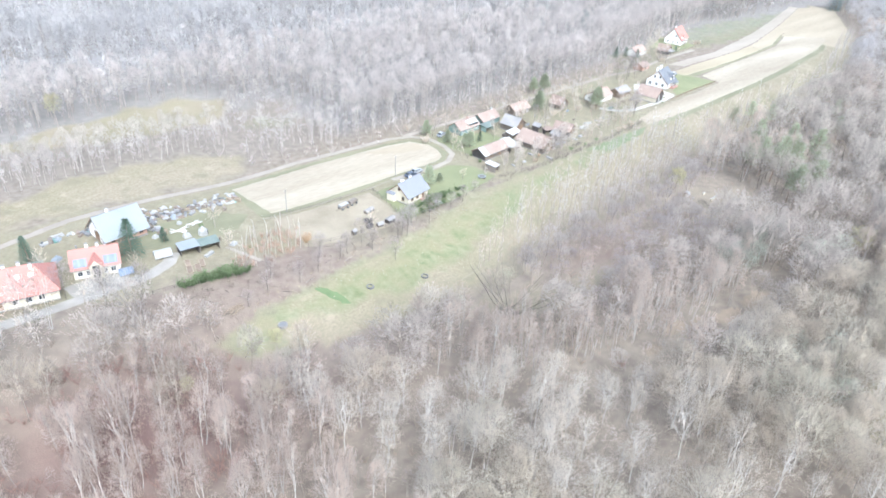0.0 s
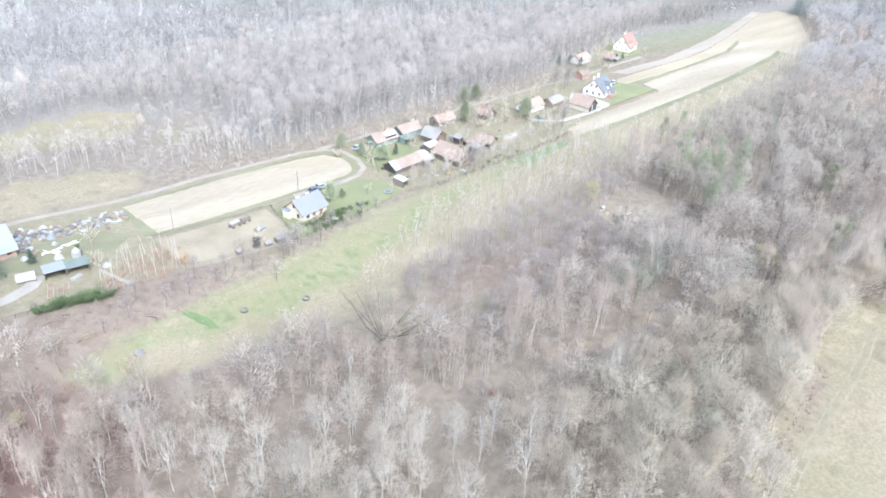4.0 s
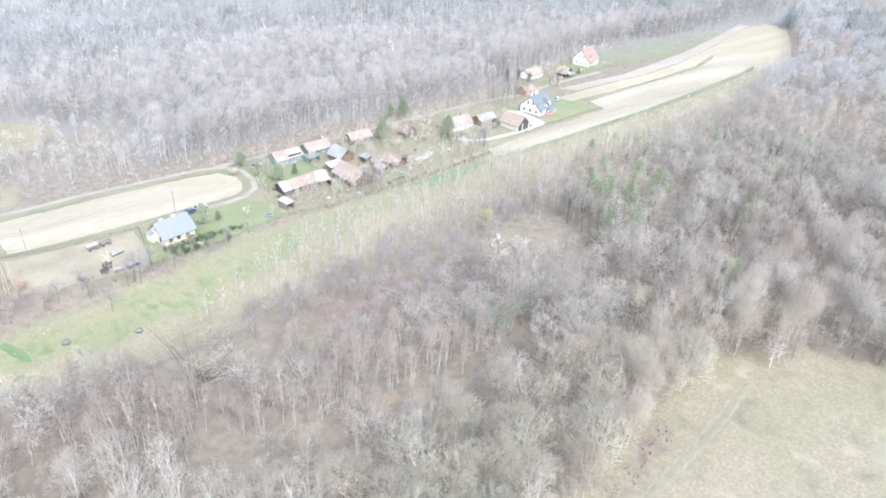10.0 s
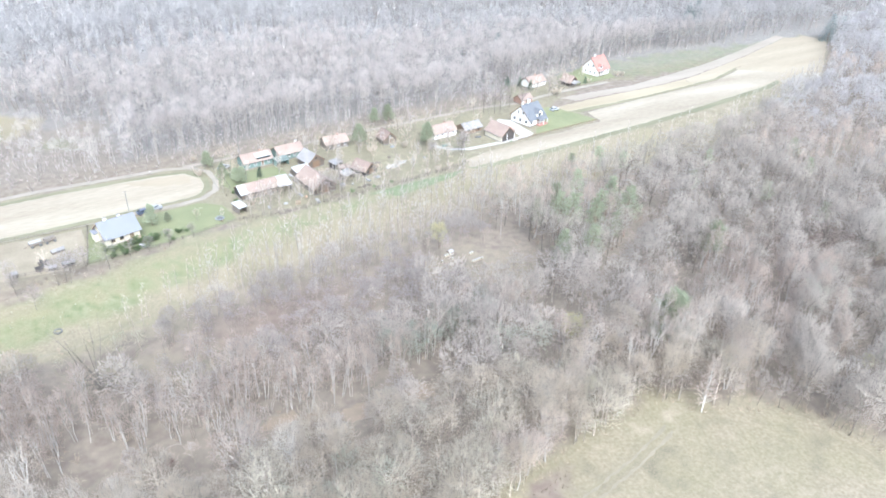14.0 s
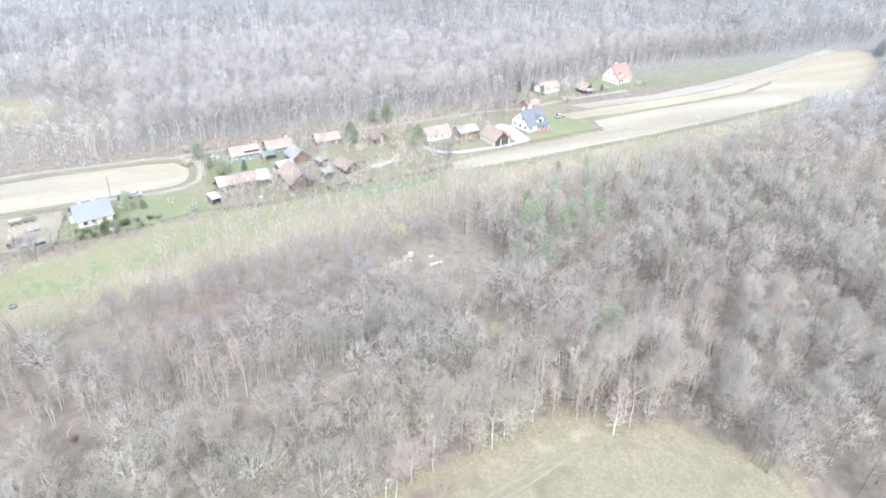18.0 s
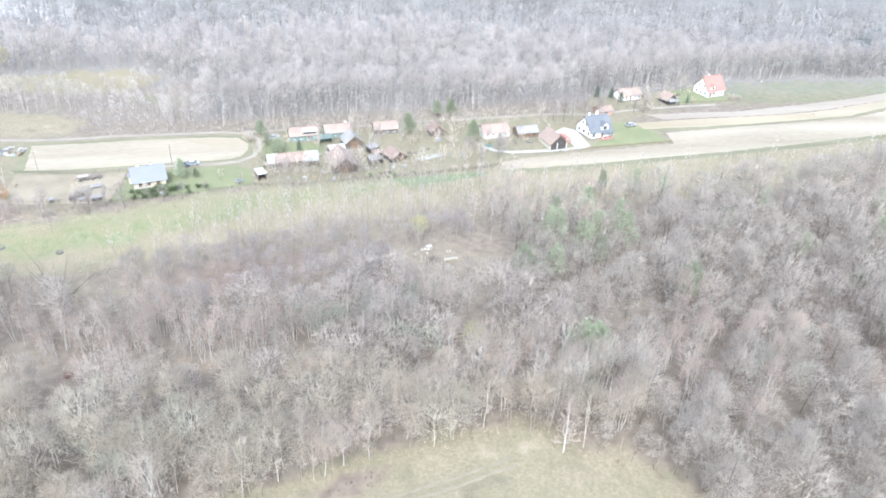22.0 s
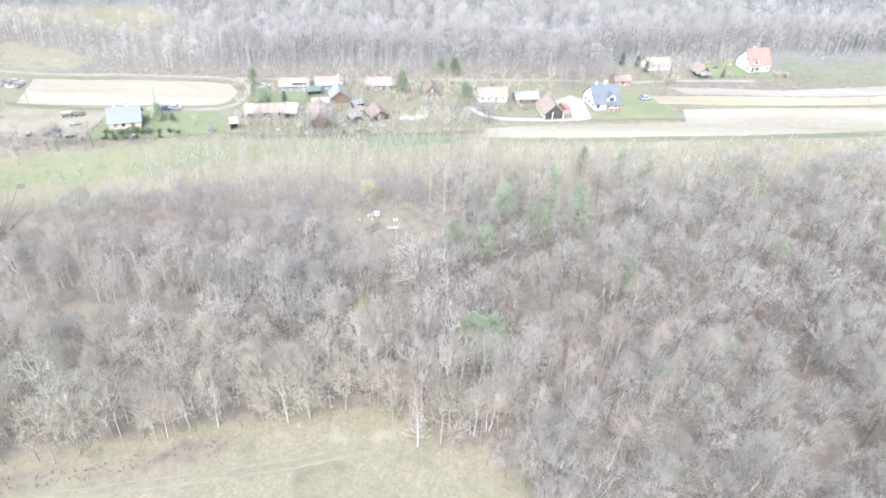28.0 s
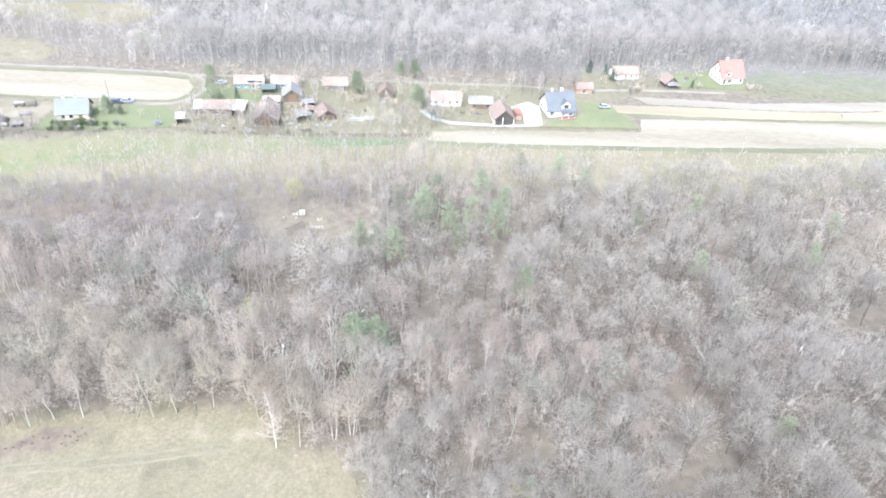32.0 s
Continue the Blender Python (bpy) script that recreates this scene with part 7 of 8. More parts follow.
# orange-brown thicket and scrubby banks
thick = scatter(66, 92, 136, 154, 1.7, lambda x, y: 0.8 * (depth_in([(66, 139), (84, 140), (91, 148), (90, 153), (80, 153), (68, 145)], x, y) > 0), 51)
joined("thicket", "orange-brown scrub at the corner of the paddock", ([(bush_of(520 + i, 2.2, 6, 60, 0.07), (np.zeros((3, 3)), np.array([[0, 1, 2]])), 0, 0) for i in range(3)], [mat("orange_brown_twig", (0.270, 0.180, 0.130), (0.390, 0.280, 0.215), 0.2, 2, 0.9, 0, 0.1)]), thick, 52, 0.5, 1.1, "shrubs")
def leaning_pole(seed):
    r = random.Random(seed)
    h, bend = r.uniform(5.5, 8.0), r.uniform(-0.9, 0.9)
    line = [(0, 0, -0.3), (bend * 0.15, 0.05, h * 0.35), (bend * 0.55, 0.1, h * 0.7), (bend * 1.2, 0.0, h * 0.93), (bend * 2.0, -0.1, h * 0.96)]
    return tube_of(line, [0.062, 0.056, 0.046, 0.034, 0.018], 5)


poles = []
for i in range(4):
    ob = new("birch_pole", raw_mesh("birch_pole", *leaning_pole(540 + i), [PEELED_POLE]))
    poles.append(tagged(ob, "stripped leaning birch pole in the brown thicket", "tree trunk", "birch poles of the thicket"))
stand(poles, [tuple(p) for p in scatter(66, 92, 136, 154, 2.7, lambda x, y: 0.9 * (depth_in([(67, 138.5), (84, 139), (90, 147), (88, 153), (78, 152.5), (68, 145)], x, y) > 0), 53)], 0.75, 1.15, 54)
v, f = bush_of(560, 3.0, 18, 700, 0.09)
ob = new("bush", raw_mesh("bush", v, f, [mat("orange_leaf", (0.320, 0.225, 0.140), (0.440, 0.320, 0.210), 0.3, 3, 0.9, 0, 0.1)]))
ob.matrix_world = pose(88.6, 143.2, gz(88.6, 143.2), 0, 0, 20)
tagged(ob, "tall bush with faded orange-brown leaves by the paddock", "bush")
bank = scatter(46, 250, 128, 142, 1.9, lambda x, y: 0.55 * (np.abs(y - np.interp(x, [46, 84, 112, 148, 191, 243], [134, 135.5, 136, 138, 137.5, 138.5])) < np.interp(x, [46, 100, 140, 243], [3.5, 2.6, 1.2, 1.0])), 54)
edge = scatter(46, 244, 104, 134, 2.1, lambda x, y: 0.6 * (depth_in(MEADOW, x, y) < 0.5) * (depth_in(MEADOW, x, y) > -5), 55)
bank2 = scatter(40, 122, 118, 142, 1.55, lambda x, y: 0.6 * (y > np.interp(x, [40, 64, 95, 121], [121, 126, 130, 133])) * (y < np.interp(x, [40, 60, 86, 118], [140, 138, 139, 135.5])), 60)
rim_s = scatter(120, 250, -12, 30, 1.8, lambda x, y: 0.6 * (depth_in(CLEARING, x, y) < 0.8) * (depth_in(CLEARING, x, y) > -4), 56)
nrim = scatter(96, 420, 184, 226, 2.4, lambda x, y: 0.7 * (np.abs(y - 2.0 - np.interp(x, [98, 104, 123, 168, 190, 250, 282, 309, 345, 372, 386, 420], [211, 195, 190.5, 188.5, 189.5, 187.5, 187.5, 204, 207, 211, 218, 221])) < 5.0), 57)
joined("scrub", "dark brown scrub and dead stalks on the bank below the gardens", (shrub, [RED_SCRUB]), np.concatenate([bank, bank2]), 63, 0.2, 0.6, "shrubs")
joined("scrub", "brown scrub and dead stalks along the wood edges", (shrub, [DRY_SCRUB]), np.concatenate([edge, rim_s]), 58, 0.25, 0.75, "shrubs")
joined("young_birches", "thin saplings fringing the wood behind the village", two_sets("sapling", 86, 6, 46, 0.06, 1, [POLE_BARK, HAZED_TALL_TWIG]), nrim[::2] + [0, 3.0], 66, 0.6, 1.2)
joined("scrub", "grey-brown bushes fringing the wood behind the village", (shrub, [FRINGE_TWIG]), nrim[::2], 59, 0.5, 1.4, "shrubs")

row = scatter(160, 245, 136, 142, 0.95, lambda x, y: 0.8 * (np.abs(y + 0.5 - np.interp(x, [162, 172.6, 196, 215.5, 235, 243.4], [140.0, 138.2, 138.0, 138.4, 139.2, 140.6])) < 0.55), 64)
joined("hedge", "dark bare hedge along the village fence", (shrub, [mat("hedge_twig", (0.120, 0.105, 0.090), (0.210, 0.185, 0.160), 0.3, 2, 0.9, 0, 0.1)]), row, 65, 0.35, 0.75, "hedge")
tufts = scatter(80, 100, 117, 129, 1.1, lambda x, y: 0.6 * (np.abs(y - np.interp(x, [84, 91, 98], [125.6, 123.6, 121.8])) < 0.9), 67)
tufts = np.concatenate([tufts, scatter(60, 235, 112, 136, 3.4, lambda x, y: 0.5 * (depth_in(MEADOW, x, y) > 1.0), 68)])
joined("grass_tufts", "bleached tufts of dead grass in the meadow", ([(bush_of(570 + i, 0.45, 3, 16, 0.09, True), (np.zeros((3, 3)), np.array([[0, 1, 2]])), 0, 0) for i in range(3)], [mat("bleached_grass", (0.300, 0.275, 0.215), (0.430, 0.400, 0.330), 0.5, 3, 0.9, 0, 0.1)]), tufts, 69, 0.6, 1.5, "grass")
fern = scatter(124, 184, 8, 19, 1.0, lambda x, y: 0.75 * (depth_in(BRACKEN_BED, x, y) + 0.8 * np.sin(x * 0.9) > 0), 72)
joined("dead_bracken", "low rusty brown tufts of dead bracken beside the track", ([(bush_of(580 + i, 0.6, 4, 26, 0.1, True), (np.zeros((3, 3)), np.array([[0, 1, 2]])), 0, 0) for i in range(3)], [BRACKEN]), fern, 73, 0.5, 1.2, "bracken")
# dead wood lying on the bank
dead = scatter(46, 120, 121, 141, 3.4, lambda x, y: 0.75 * (depth_in(BANK, x, y) > 0.8), 61)
logs = []
for i in range(4):
    ob = new("dead_branch", raw_mesh("dead_branch", *tube_of([(-2.0 - 0.4 * i, 0.1, 0.05), (-0.6, 0.0, 0.14), (0.8, 0.12, 0.12), (2.0 + 0.3 * i, -0.15, 0.3)], [0.11, 0.10, 0.08, 0.04], 6), [(WOOD_GREY, POLE_BARK, DARK_BARK, WOOD_GREY)[i]]))
    logs.append(tagged(ob, "dead branch lying on the brown bank", "dead wood", "dead wood of the bank"))
stand(logs, [tuple(p) for p in dead], 0.25, 0.7, 62)

# ---- fences ----
fence("fence", "long wooden post-and-rail fence below the gardens", [(87.5, 140.6), (104, 138.6), (118.2, 136.4), (136.6, 136.4), (150, 138.6), (160.8, 140.2)], 3.2, 1.2, WOOD_GREY)
fence("fence", "weathered fence along the village edge", [(162.0, 140.0), (172.6, 138.2), (196, 138.0), (215.5, 138.4), (235, 139.2), (243.4, 140.6)], 2.6, 1.2, WOOD_GREY)
fence("fence", "wire paddock fence on grey posts", [(88, 160.6), (107.6, 159.6), (122.4, 158.0)], 3.5, 1.1, WOOD_GREY)
fence("fence", "short fence between paddock and lawn", [(118.4, 137.2), (120.2, 146), (122.4, 157.4)], 2.8, 1.2, WOOD_GREY)
fence("fence", "dark wooden fence in front of the white house", [(273.6, 147.8), (291, 148.5), (316.4, 148.9)], 1.5, 1.0, TRIM_BROWN, 2)
fence("fence", "garden fence behind the cottages", [(218, 182.8), (236, 182.6), (243.4, 178), (243.6, 168), (242.4, 160)], 3.0, 1.1, WOOD_GREY, 2)
fence("fence", "garden fence beside the field lane", [(163.0, 157.2), (165.8, 162), (166.6, 172), (166.0, 182)], 3.0, 1.1, WOOD_GREY, 1)
fence("fence", "low fence round the red-roofed house's plot", [(318, 186.8), (337, 188), (362, 189.6), (380, 190.6)], 3.4, 1.0, WOOD_GREY, 1)
fence("fence", "post fence beside the farm driveway", [(46, 141.4), (56, 141.0), (66, 139.9), (74, 139.2)], 2.6, 1.0, WOOD_GREY, 1)

# ---- paddock and yard things ----
def pole_thing(x, y, h):
    e = root("utility_pole", "slim grey utility pole in a field margin", "pole", x, y, 30)
    bm = bmesh.new()
    rod(bm, (0, 0, -0.5), (0, 0, h), 0.13, 0.09, 8)
    part("shaft", bm, PLINTH, e)
    bm = bmesh.new()
    rod(bm, (-0.7, 0, h - 0.4), (0.7, 0, h - 0.4), 0.05)
    part("crossarm", bm, WOOD_GREY, e)
    for px in (-0.6, 0.6):
        bm = bmesh.new()
        rod(bm, (px, 0, h - 0.36), (px, 0, h - 0.16), 0.05, 0.03)
        part("insulator", bm, TRIM_WHITE, e)


for x, y, hh in ((94.2, 161.9, 7.0), (134.8, 161.8, 7.0), (177.0, 183.0, 7.0), (214.0, 186.6, 7.0), (262.0, 186.6, 7.0)):
    pole_thing(x, y, hh)


def hutch(x, y, turn, l, w, hgt, roof, wall, label):
    e = root("animal_hutch", label, "hutch", x, y, turn)
    bm = bmesh.new()
    box(bm, -l / 2, l / 2, -w / 2, w / 2, -0.2, hgt)
    part("body", bm, wall, e)
    for sg in (-1, 1):
        bm = bmesh.new()
        slab(bm, (-l / 2 - 0.15, sg * (w / 2 + 0.2), hgt - 0.05), (l / 2 + 0.15, sg * (w / 2 + 0.2), hgt - 0.05), (l / 2 + 0.15, 0, hgt + 0.5), (-l / 2 - 0.15, 0, hgt + 0.5), 0.06)
        part("roof_slope", bm, roof, e)
    # black slab on the closed wall draws the shade of the entrance
    bm = bmesh.new()
    box(bm, -0.35, 0.35, -w / 2 - 0.03, -w / 2 + 0.02, 0.05, min(1.0, hgt - 0.1))
    part("doorway", bm, RUBBER, e)


def wagon(x, y, turn, l, w, load, label):
    e = root("farm_wagon", label, "wagon", x, y, turn)
    bm = bmesh.new()
    box(bm, -l / 2, l / 2, -w / 2, w / 2, 0.75, 0.9)
    part("bed", bm, WOOD_GREY, e)
    for sy in (-1, 1):
        bm = bmesh.new()
        box(bm, -l / 2, l / 2, sy * (w / 2) - 0.03, sy * (w / 2) + 0.03, 0.9, 1.3)
        part("side_board", bm, WOOD_GREY, e)
        for sx in (-1, 1):
            bm = bmesh.new()
            rod(bm, (sx * l * 0.33, sy * (w / 2 - 0.02), 0.38), (sx * l * 0.33, sy * (w / 2 + 0.2), 0.38), 0.38, None, 12)
            part("wheel", bm, RUBBER, e)
    bm = bmesh.new()
    box(bm, -l / 2 + 0.1, l / 2 - 0.1, -w / 2 + 0.06, w / 2 - 0.06, 0.9, 1.55)
    part("load", bm, load, e)
    bm = bmesh.new()
    rod(bm, (-l / 2, 0, 0.7), (-l / 2 - 1.4, 0, 0.3), 0.06)
    part("drawbar", bm, SCRAP_RUST, e)


wagon(108.6, 153.9, 8, 3.2, 1.4, TARP_WHITE, "flat farm wagon with a white-covered load")
wagon(112.2, 154.4, 12, 3.0, 1.3, WOOD_GREY, "flat farm wagon with a low wooden load")
hutch(113.0, 147.6, 15, 3.2, 1.3, 0.8, GREY_SHEET, WOOD_GREY, "long low grey animal hutch in the paddock")
hutch(108.9, 142.4, -25, 2.0, 1.6, 1.1, DARK_PLANK, PLANK_WALL, "small dark hutch with a pitched roof in the paddock")
hutch(114.2, 139.2, 12, 2.8, 1.6, 1.1, GREY_SHEET, DARK_PLANK, "dark boarded hutch by the fence")
hutch(101.8, 139.6, 5, 1.2, 1.1, 1.2, GREY_SHEET, PLANK_WALL, "tiny kennel by the fence")
hutch(110.4, 138.9, -8, 1.8, 1.2, 0.9, GREY_SHEET, WOOD_GREY, "low weathered kennel by the fence")
hutch(107.4, 140.0, 10, 1.6, 1.2, 0.9, DARK_PLANK, WOOD_GREY, "low dark kennel by the fence")


def car(x, y, turn, paint, label):
    e = root("car", label, "car", x, y, turn, gz(x, y) + 0.16)
    bm = bmesh.new()
    prof = [(-2.1, 0.3), (2.1, 0.3), (2.15, 0.75), (1.2, 0.92), (0.55, 1.42), (-1.2, 1.45), (-1.85, 0.95), (-2.15, 0.85)]
    rows2 = [[bm.verts.new((px, s * (0.85 if pz < 1.2 else 0.68), pz)) for px, pz in prof] for s in (-1, 1)]
    bm.faces.new(rows2[0])
    bm.faces.new(rows2[1][::-1])
    for i in range(8):
        bm.faces.new((rows2[0][i], rows2[0][(i + 1) % 8], rows2[1][(i + 1) % 8], rows2[1][i]))
    bmesh.ops.bevel(bm, geom=list(bm.edges), offset=0.05, segments=1, affect="EDGES")
    body = part("body", bm, paint, e)
    for a, b, c2, d2 in (((1.16, -0.72, 0.96), (1.16, 0.72, 0.96), (0.6, 0.6, 1.42), (0.6, -0.6, 1.42)), ((-1.82, -0.72, 1.0), (-1.82, 0.72, 1.0), (-1.25, 0.6, 1.46), (-1.25, -0.6, 1.46))):
        bm = bmesh.new()
        slab(bm, *[Vector(p) + Vector((0.03 if p[0] > 0 else -0.03, 0, 0.02)) for p in (a, b, c2, d2)], 0.03)
        part("windscreen", bm, PANE, e)
    for sy in (-1, 1):
        bm = bmesh.new()
        box(bm, -1.3, 0.7, sy * 0.78 - 0.03, sy * 0.78 + 0.03, 0.98, 1.32)
        part("side_window", bm, PANE, e)
        for px in (-1.3, 1.3):
            bm = bmesh.new()
            rod(bm, (px, sy * 0.68, 0.16), (px, sy * 0.88, 0.16), 0.32, None, 14)
            part("wheel", bm, RUBBER, e)


car(138.4, 158.4, 6, CAR_DARK, "dark blue car parked behind the cream house")
car(308.6, 166.6, 4, CAR_SILVER, "grey car parked on the lawn by the white house")
car(169.4, 177.4, 20, CAR_SILVER, "silver car parked in the cottage garden")
car(141.6, 159.2, 4, CAR_SILVER, "pale car parked beside the dirt lane")


def ring(name, label, category, x, y, r, tube, hgt, material):
    bm = bmesh.new()
    n = 20
    prof = [(r, -0.2), (r, hgt), (r - tube, hgt), (r - tube, 0.02)]
    rows2 = [[bm.verts.new((q * math.cos(2 * math.pi * i / n), q * math.sin(2 * math.pi * i / n), z)) for q, z in prof] for i in range(n)]
    for i in range(n):
        for j in range(3):
            bm.faces.new((rows2[i][j], rows2[(i + 1) % n][j], rows2[(i + 1) % n][j + 1], rows2[i][j + 1]))
    return thing(name, bm, material, label, category, x, y)


ring("well_ring", "round pale concrete well ring in the meadow", "well", 65.9, 119.0, 1.15, 0.2, 0.5, PLINTH)
bm = bmesh.new()
rod(bm, (0, 0, 0.3), (0, 0, 0.38), 0.94, None, 20)
thing("well_cover", bm, SCRAP_GREY, "grey round cover lying on a well ring", "lid", 65.9, 119.0)
for x, y in ((91.8, 119.6), (106.8, 115.6)):
    ring("tractor_tyre", "large old tractor tyre lying in the grass", "tyre", x, y, 1.0, 0.3, 0.3, RUBBER)


def heap(name, label, category, x, y, turn, pieces, l, spread_x, spread_y, hgt, material, thickness, seed):
    """A heap of separate long pieces; every piece is a part."""
    e = root(name, label, category, x, y, turn)
    rng = random.Random(seed)
    for i in range(pieces):
        k = rng.uniform(0.6, 1.1) * l
        a = rng.gauss(0, 0.35)
        px, py = rng.uniform(-spread_x, spread_x), rng.uniform(-spread_y, spread_y)
        z = thickness + hgt * (i / pieces) * max(0.2, 1 - abs(py) / (spread_y + 0.1))
        d = Vector((math.cos(a), math.sin(a), rng.uniform(-0.06, 0.06))) * k / 2
        bm = bmesh.new()
        rod(bm, Vector((px, py, z)) - d, Vector((px, py, z)) + d, thickness * rng.uniform(0.7, 1.2), None, 6)
        part("log" if thickness > 0.07 else "stick", bm, material, e)


def beehive(k):
    """A box hive on two bearers, with an alighting board and a flat lid."""
    e = tagged(new("beehive"), "white painted box beehive with a flat lid in a wood clearing", "beehive", "beehives in the wood")
    for name, dims, m in (("bearer", (-0.28, -0.2, -0.3, 0.3, 0.0, 0.18), WOOD_GREY), ("bearer", (0.2, 0.28, -0.3, 0.3, 0.0, 0.18), WOOD_GREY), ("hive_box", (-0.3, 0.3, -0.28, 0.28, 0.18, 0.8), CREAM_WALL), ("alighting_board", (-0.2, 0.2, -0.4, -0.285, 0.2, 0.24), WOOD_FRESH), ("lid", (-0.34, 0.34, -0.32, 0.32, 0.8, 0.9), WHITE_SHEET)):
        bm = bmesh.new()
        box(bm, *[v * k for v in dims])
        part(name, bm, m, e)
    return e


hive = beehive(0.85)
hive_spots = [(210.3, 90.7), (211.1, 90.6), (211.9, 90.7), (212.7, 90.8), (213.6, 90.7), (212.0, 94.6), (212.9, 94.7), (202.6, 95.0), (206.1, 94.9), (205.0, 97.0), (205.9, 97.2)]
for i, (x, y) in enumerate(hive_spots):
    m = pose(x, y, gz(x, y), 0, 0, (i * 17) % 12 - 6)
    if i:
        copy_thing(hive, m)
    else:
        hive.matrix_basis = m
house("garden_shed", "small white shed among the beehives in the wood", "shed", 207.3, 97.8, 8, 1.5, 1.2, 1.0, 1.3, CREAM_WALL, WHITE_SHEET, [("front", 0.2, 0.1, 0.5, 0.75, "door")], over=0.12, plinth=0.1)
heap("brush_pile", "heap of cut branches beside pale logs", "brushwood", 206.4, 91.0, 40, 30, 3.0, 2.2, 1.6, 0.7, WOOD_GREY, 0.05, 4)
heap("timber_pile", "fresh sawn timber stacked at the meadow's edge", "timber", 52.4, 129.6, 60, 14, 3.6, 0.6, 1.2, 0.7, WOOD_FRESH, 0.1, 5)
heap("brush_pile", "heap of pale cut branches in the meadow corner", "brushwood", 58.8, 127.6, 10, 36, 2.4, 1.4, 1.2, 0.9, WOOD_FRESH, 0.05, 6)
heap("plank_pile", "white weathered boards lying in a garden", "timber", 219.4, 150.8, 8, 12, 4.6, 1.2, 1.2, 0.6, WHITE_LOG, 0.12, 7)
heap("plank_pile", "pale boards stacked on the garden grass", "timber", 223.6, 152.4, 5, 10, 3.8, 1.0, 1.0, 0.5, WHITE_LOG, 0.12, 8)
heap("plank_pile", "loose boards lying behind a shed", "timber", 216.2, 156.4, -30, 8, 3.0, 1.0, 0.8, 0.4, WOOD_GREY, 0.1, 9)
heap("firewood_pile", "split firewood stacked by the barn", "firewood", 199.4, 155.6, 15, 22, 1.2, 1.6, 0.7, 1.2, WOOD_FRESH, 0.1, 10)
heap("firewood_pile", "grey firewood stacked by the tarred shed", "firewood", 204.6, 157.4, 70, 22, 1.2, 1.6, 0.7, 1.2, WOOD_GREY, 0.1, 11)
heap("brush_pile", "heap of branches beside the village fence", "brushwood", 203.6, 141.6, 5, 28, 2.6, 1.8, 0.8, 0.8, WOOD_GREY, 0.05, 12)
heap("plank_pile", "long white pipes and boards by the farm shed", "timber", 63.8, 166.6, -5, 8, 5.0, 0.6, 0.6, 0.4, WHITE_LOG, 0.14, 13)
heap("plank_pile", "long pale beams lying in the farm yard", "timber", 69.4, 168.4, 12, 8, 4.4, 0.6, 0.6, 0.4, WHITE_LOG, 0.14, 14)

# loose boxes, drums, sheets and tarps: scrap yard and gardens
def crumpled(w, d, hgt, seed):
    rng = random.Random(seed)
    bm = bmesh.new()
    bmesh.ops.create_grid(bm, x_segments=7, y_segments=6, size=0.5)
    for v in bm.verts:
        r = max(abs(v.co.x), abs(v.co.y)) * 2
        v.co = Vector((v.co.x * w, v.co.y * d, hgt * max(0.0, 1 - r ** 2.5) * rng.uniform(0.6, 1.1) + (0.03 if r < 0.95 else -0.12)))
    return bm


def drum():
    bm = bmesh.new()
    for z0, z1, r in ((0.0, 0.28, 0.29), (0.28, 0.32, 0.31), (0.32, 0.58, 0.29), (0.58, 0.62, 0.31), (0.62, 0.88, 0.29)):
        rod(bm, (0, 0, z0), (0, 0, z1), r, None, 12)
    return bm


def crate(l, w, hgt, material, parent):
    n = 4
    for i in range(n):
        z = hgt * i / n
        for sg in (-1, 1):
            bm = bmesh.new()
            box(bm, -l / 2, l / 2, sg * w / 2 - 0.03, sg * w / 2 + 0.03, z, z + hgt / n * 0.85)
            part("slat", bm, material, parent)
            bm = bmesh.new()
            box(bm, sg * l / 2 - 0.03, sg * l / 2 + 0.03, -w / 2 + 0.03, w / 2 - 0.03, z, z + hgt / n * 0.85)
            part("slat", bm, material, parent)
    bm = bmesh.new()
    box(bm, -l / 2 + 0.03, l / 2 - 0.03, -w / 2 + 0.03, w / 2 - 0.03, 0.0, 0.06)
    part("bottom", bm, material, parent)
    bm = bmesh.new()
    box(bm, -l / 2 + 0.05, l / 2 - 0.05, -w / 2 + 0.05, w / 2 - 0.05, hgt * 0.6, hgt * 0.7)
    part("load", bm, material, parent)


def sheets(l, w, n):
    """A stack of corrugated sheets: stepped edges below, a ridged top."""
    bm = bmesh.new()
    hgt = 0.07 * n
    prof = [(-w / 2, -0.05), (w / 2, -0.05), (w / 2, hgt * 0.5), (w / 2 - 0.05, hgt * 0.5), (w / 2 - 0.05, hgt)]
    prof += [(w / 2 - 0.05 - (w - 0.1) * k / 10, hgt + 0.04 * (k % 2)) for k in range(1, 10)]
    prof += [(-w / 2 + 0.05, hgt), (-w / 2 + 0.05, hgt * 0.5), (-w / 2, hgt * 0.5)]
    ends = [[bm.verts.new((px, q, z)) for q, z in prof] for px in (-l / 2, l / 2)]
    bm.faces.new(ends[0])
    bm.faces.new(ends[1][::-1])
    for k in range(len(prof)):
        m = (k + 1) % len(prof)
        bm.faces.new((ends[0][k], ends[0][m], ends[1][m], ends[1][k]))
    return bm


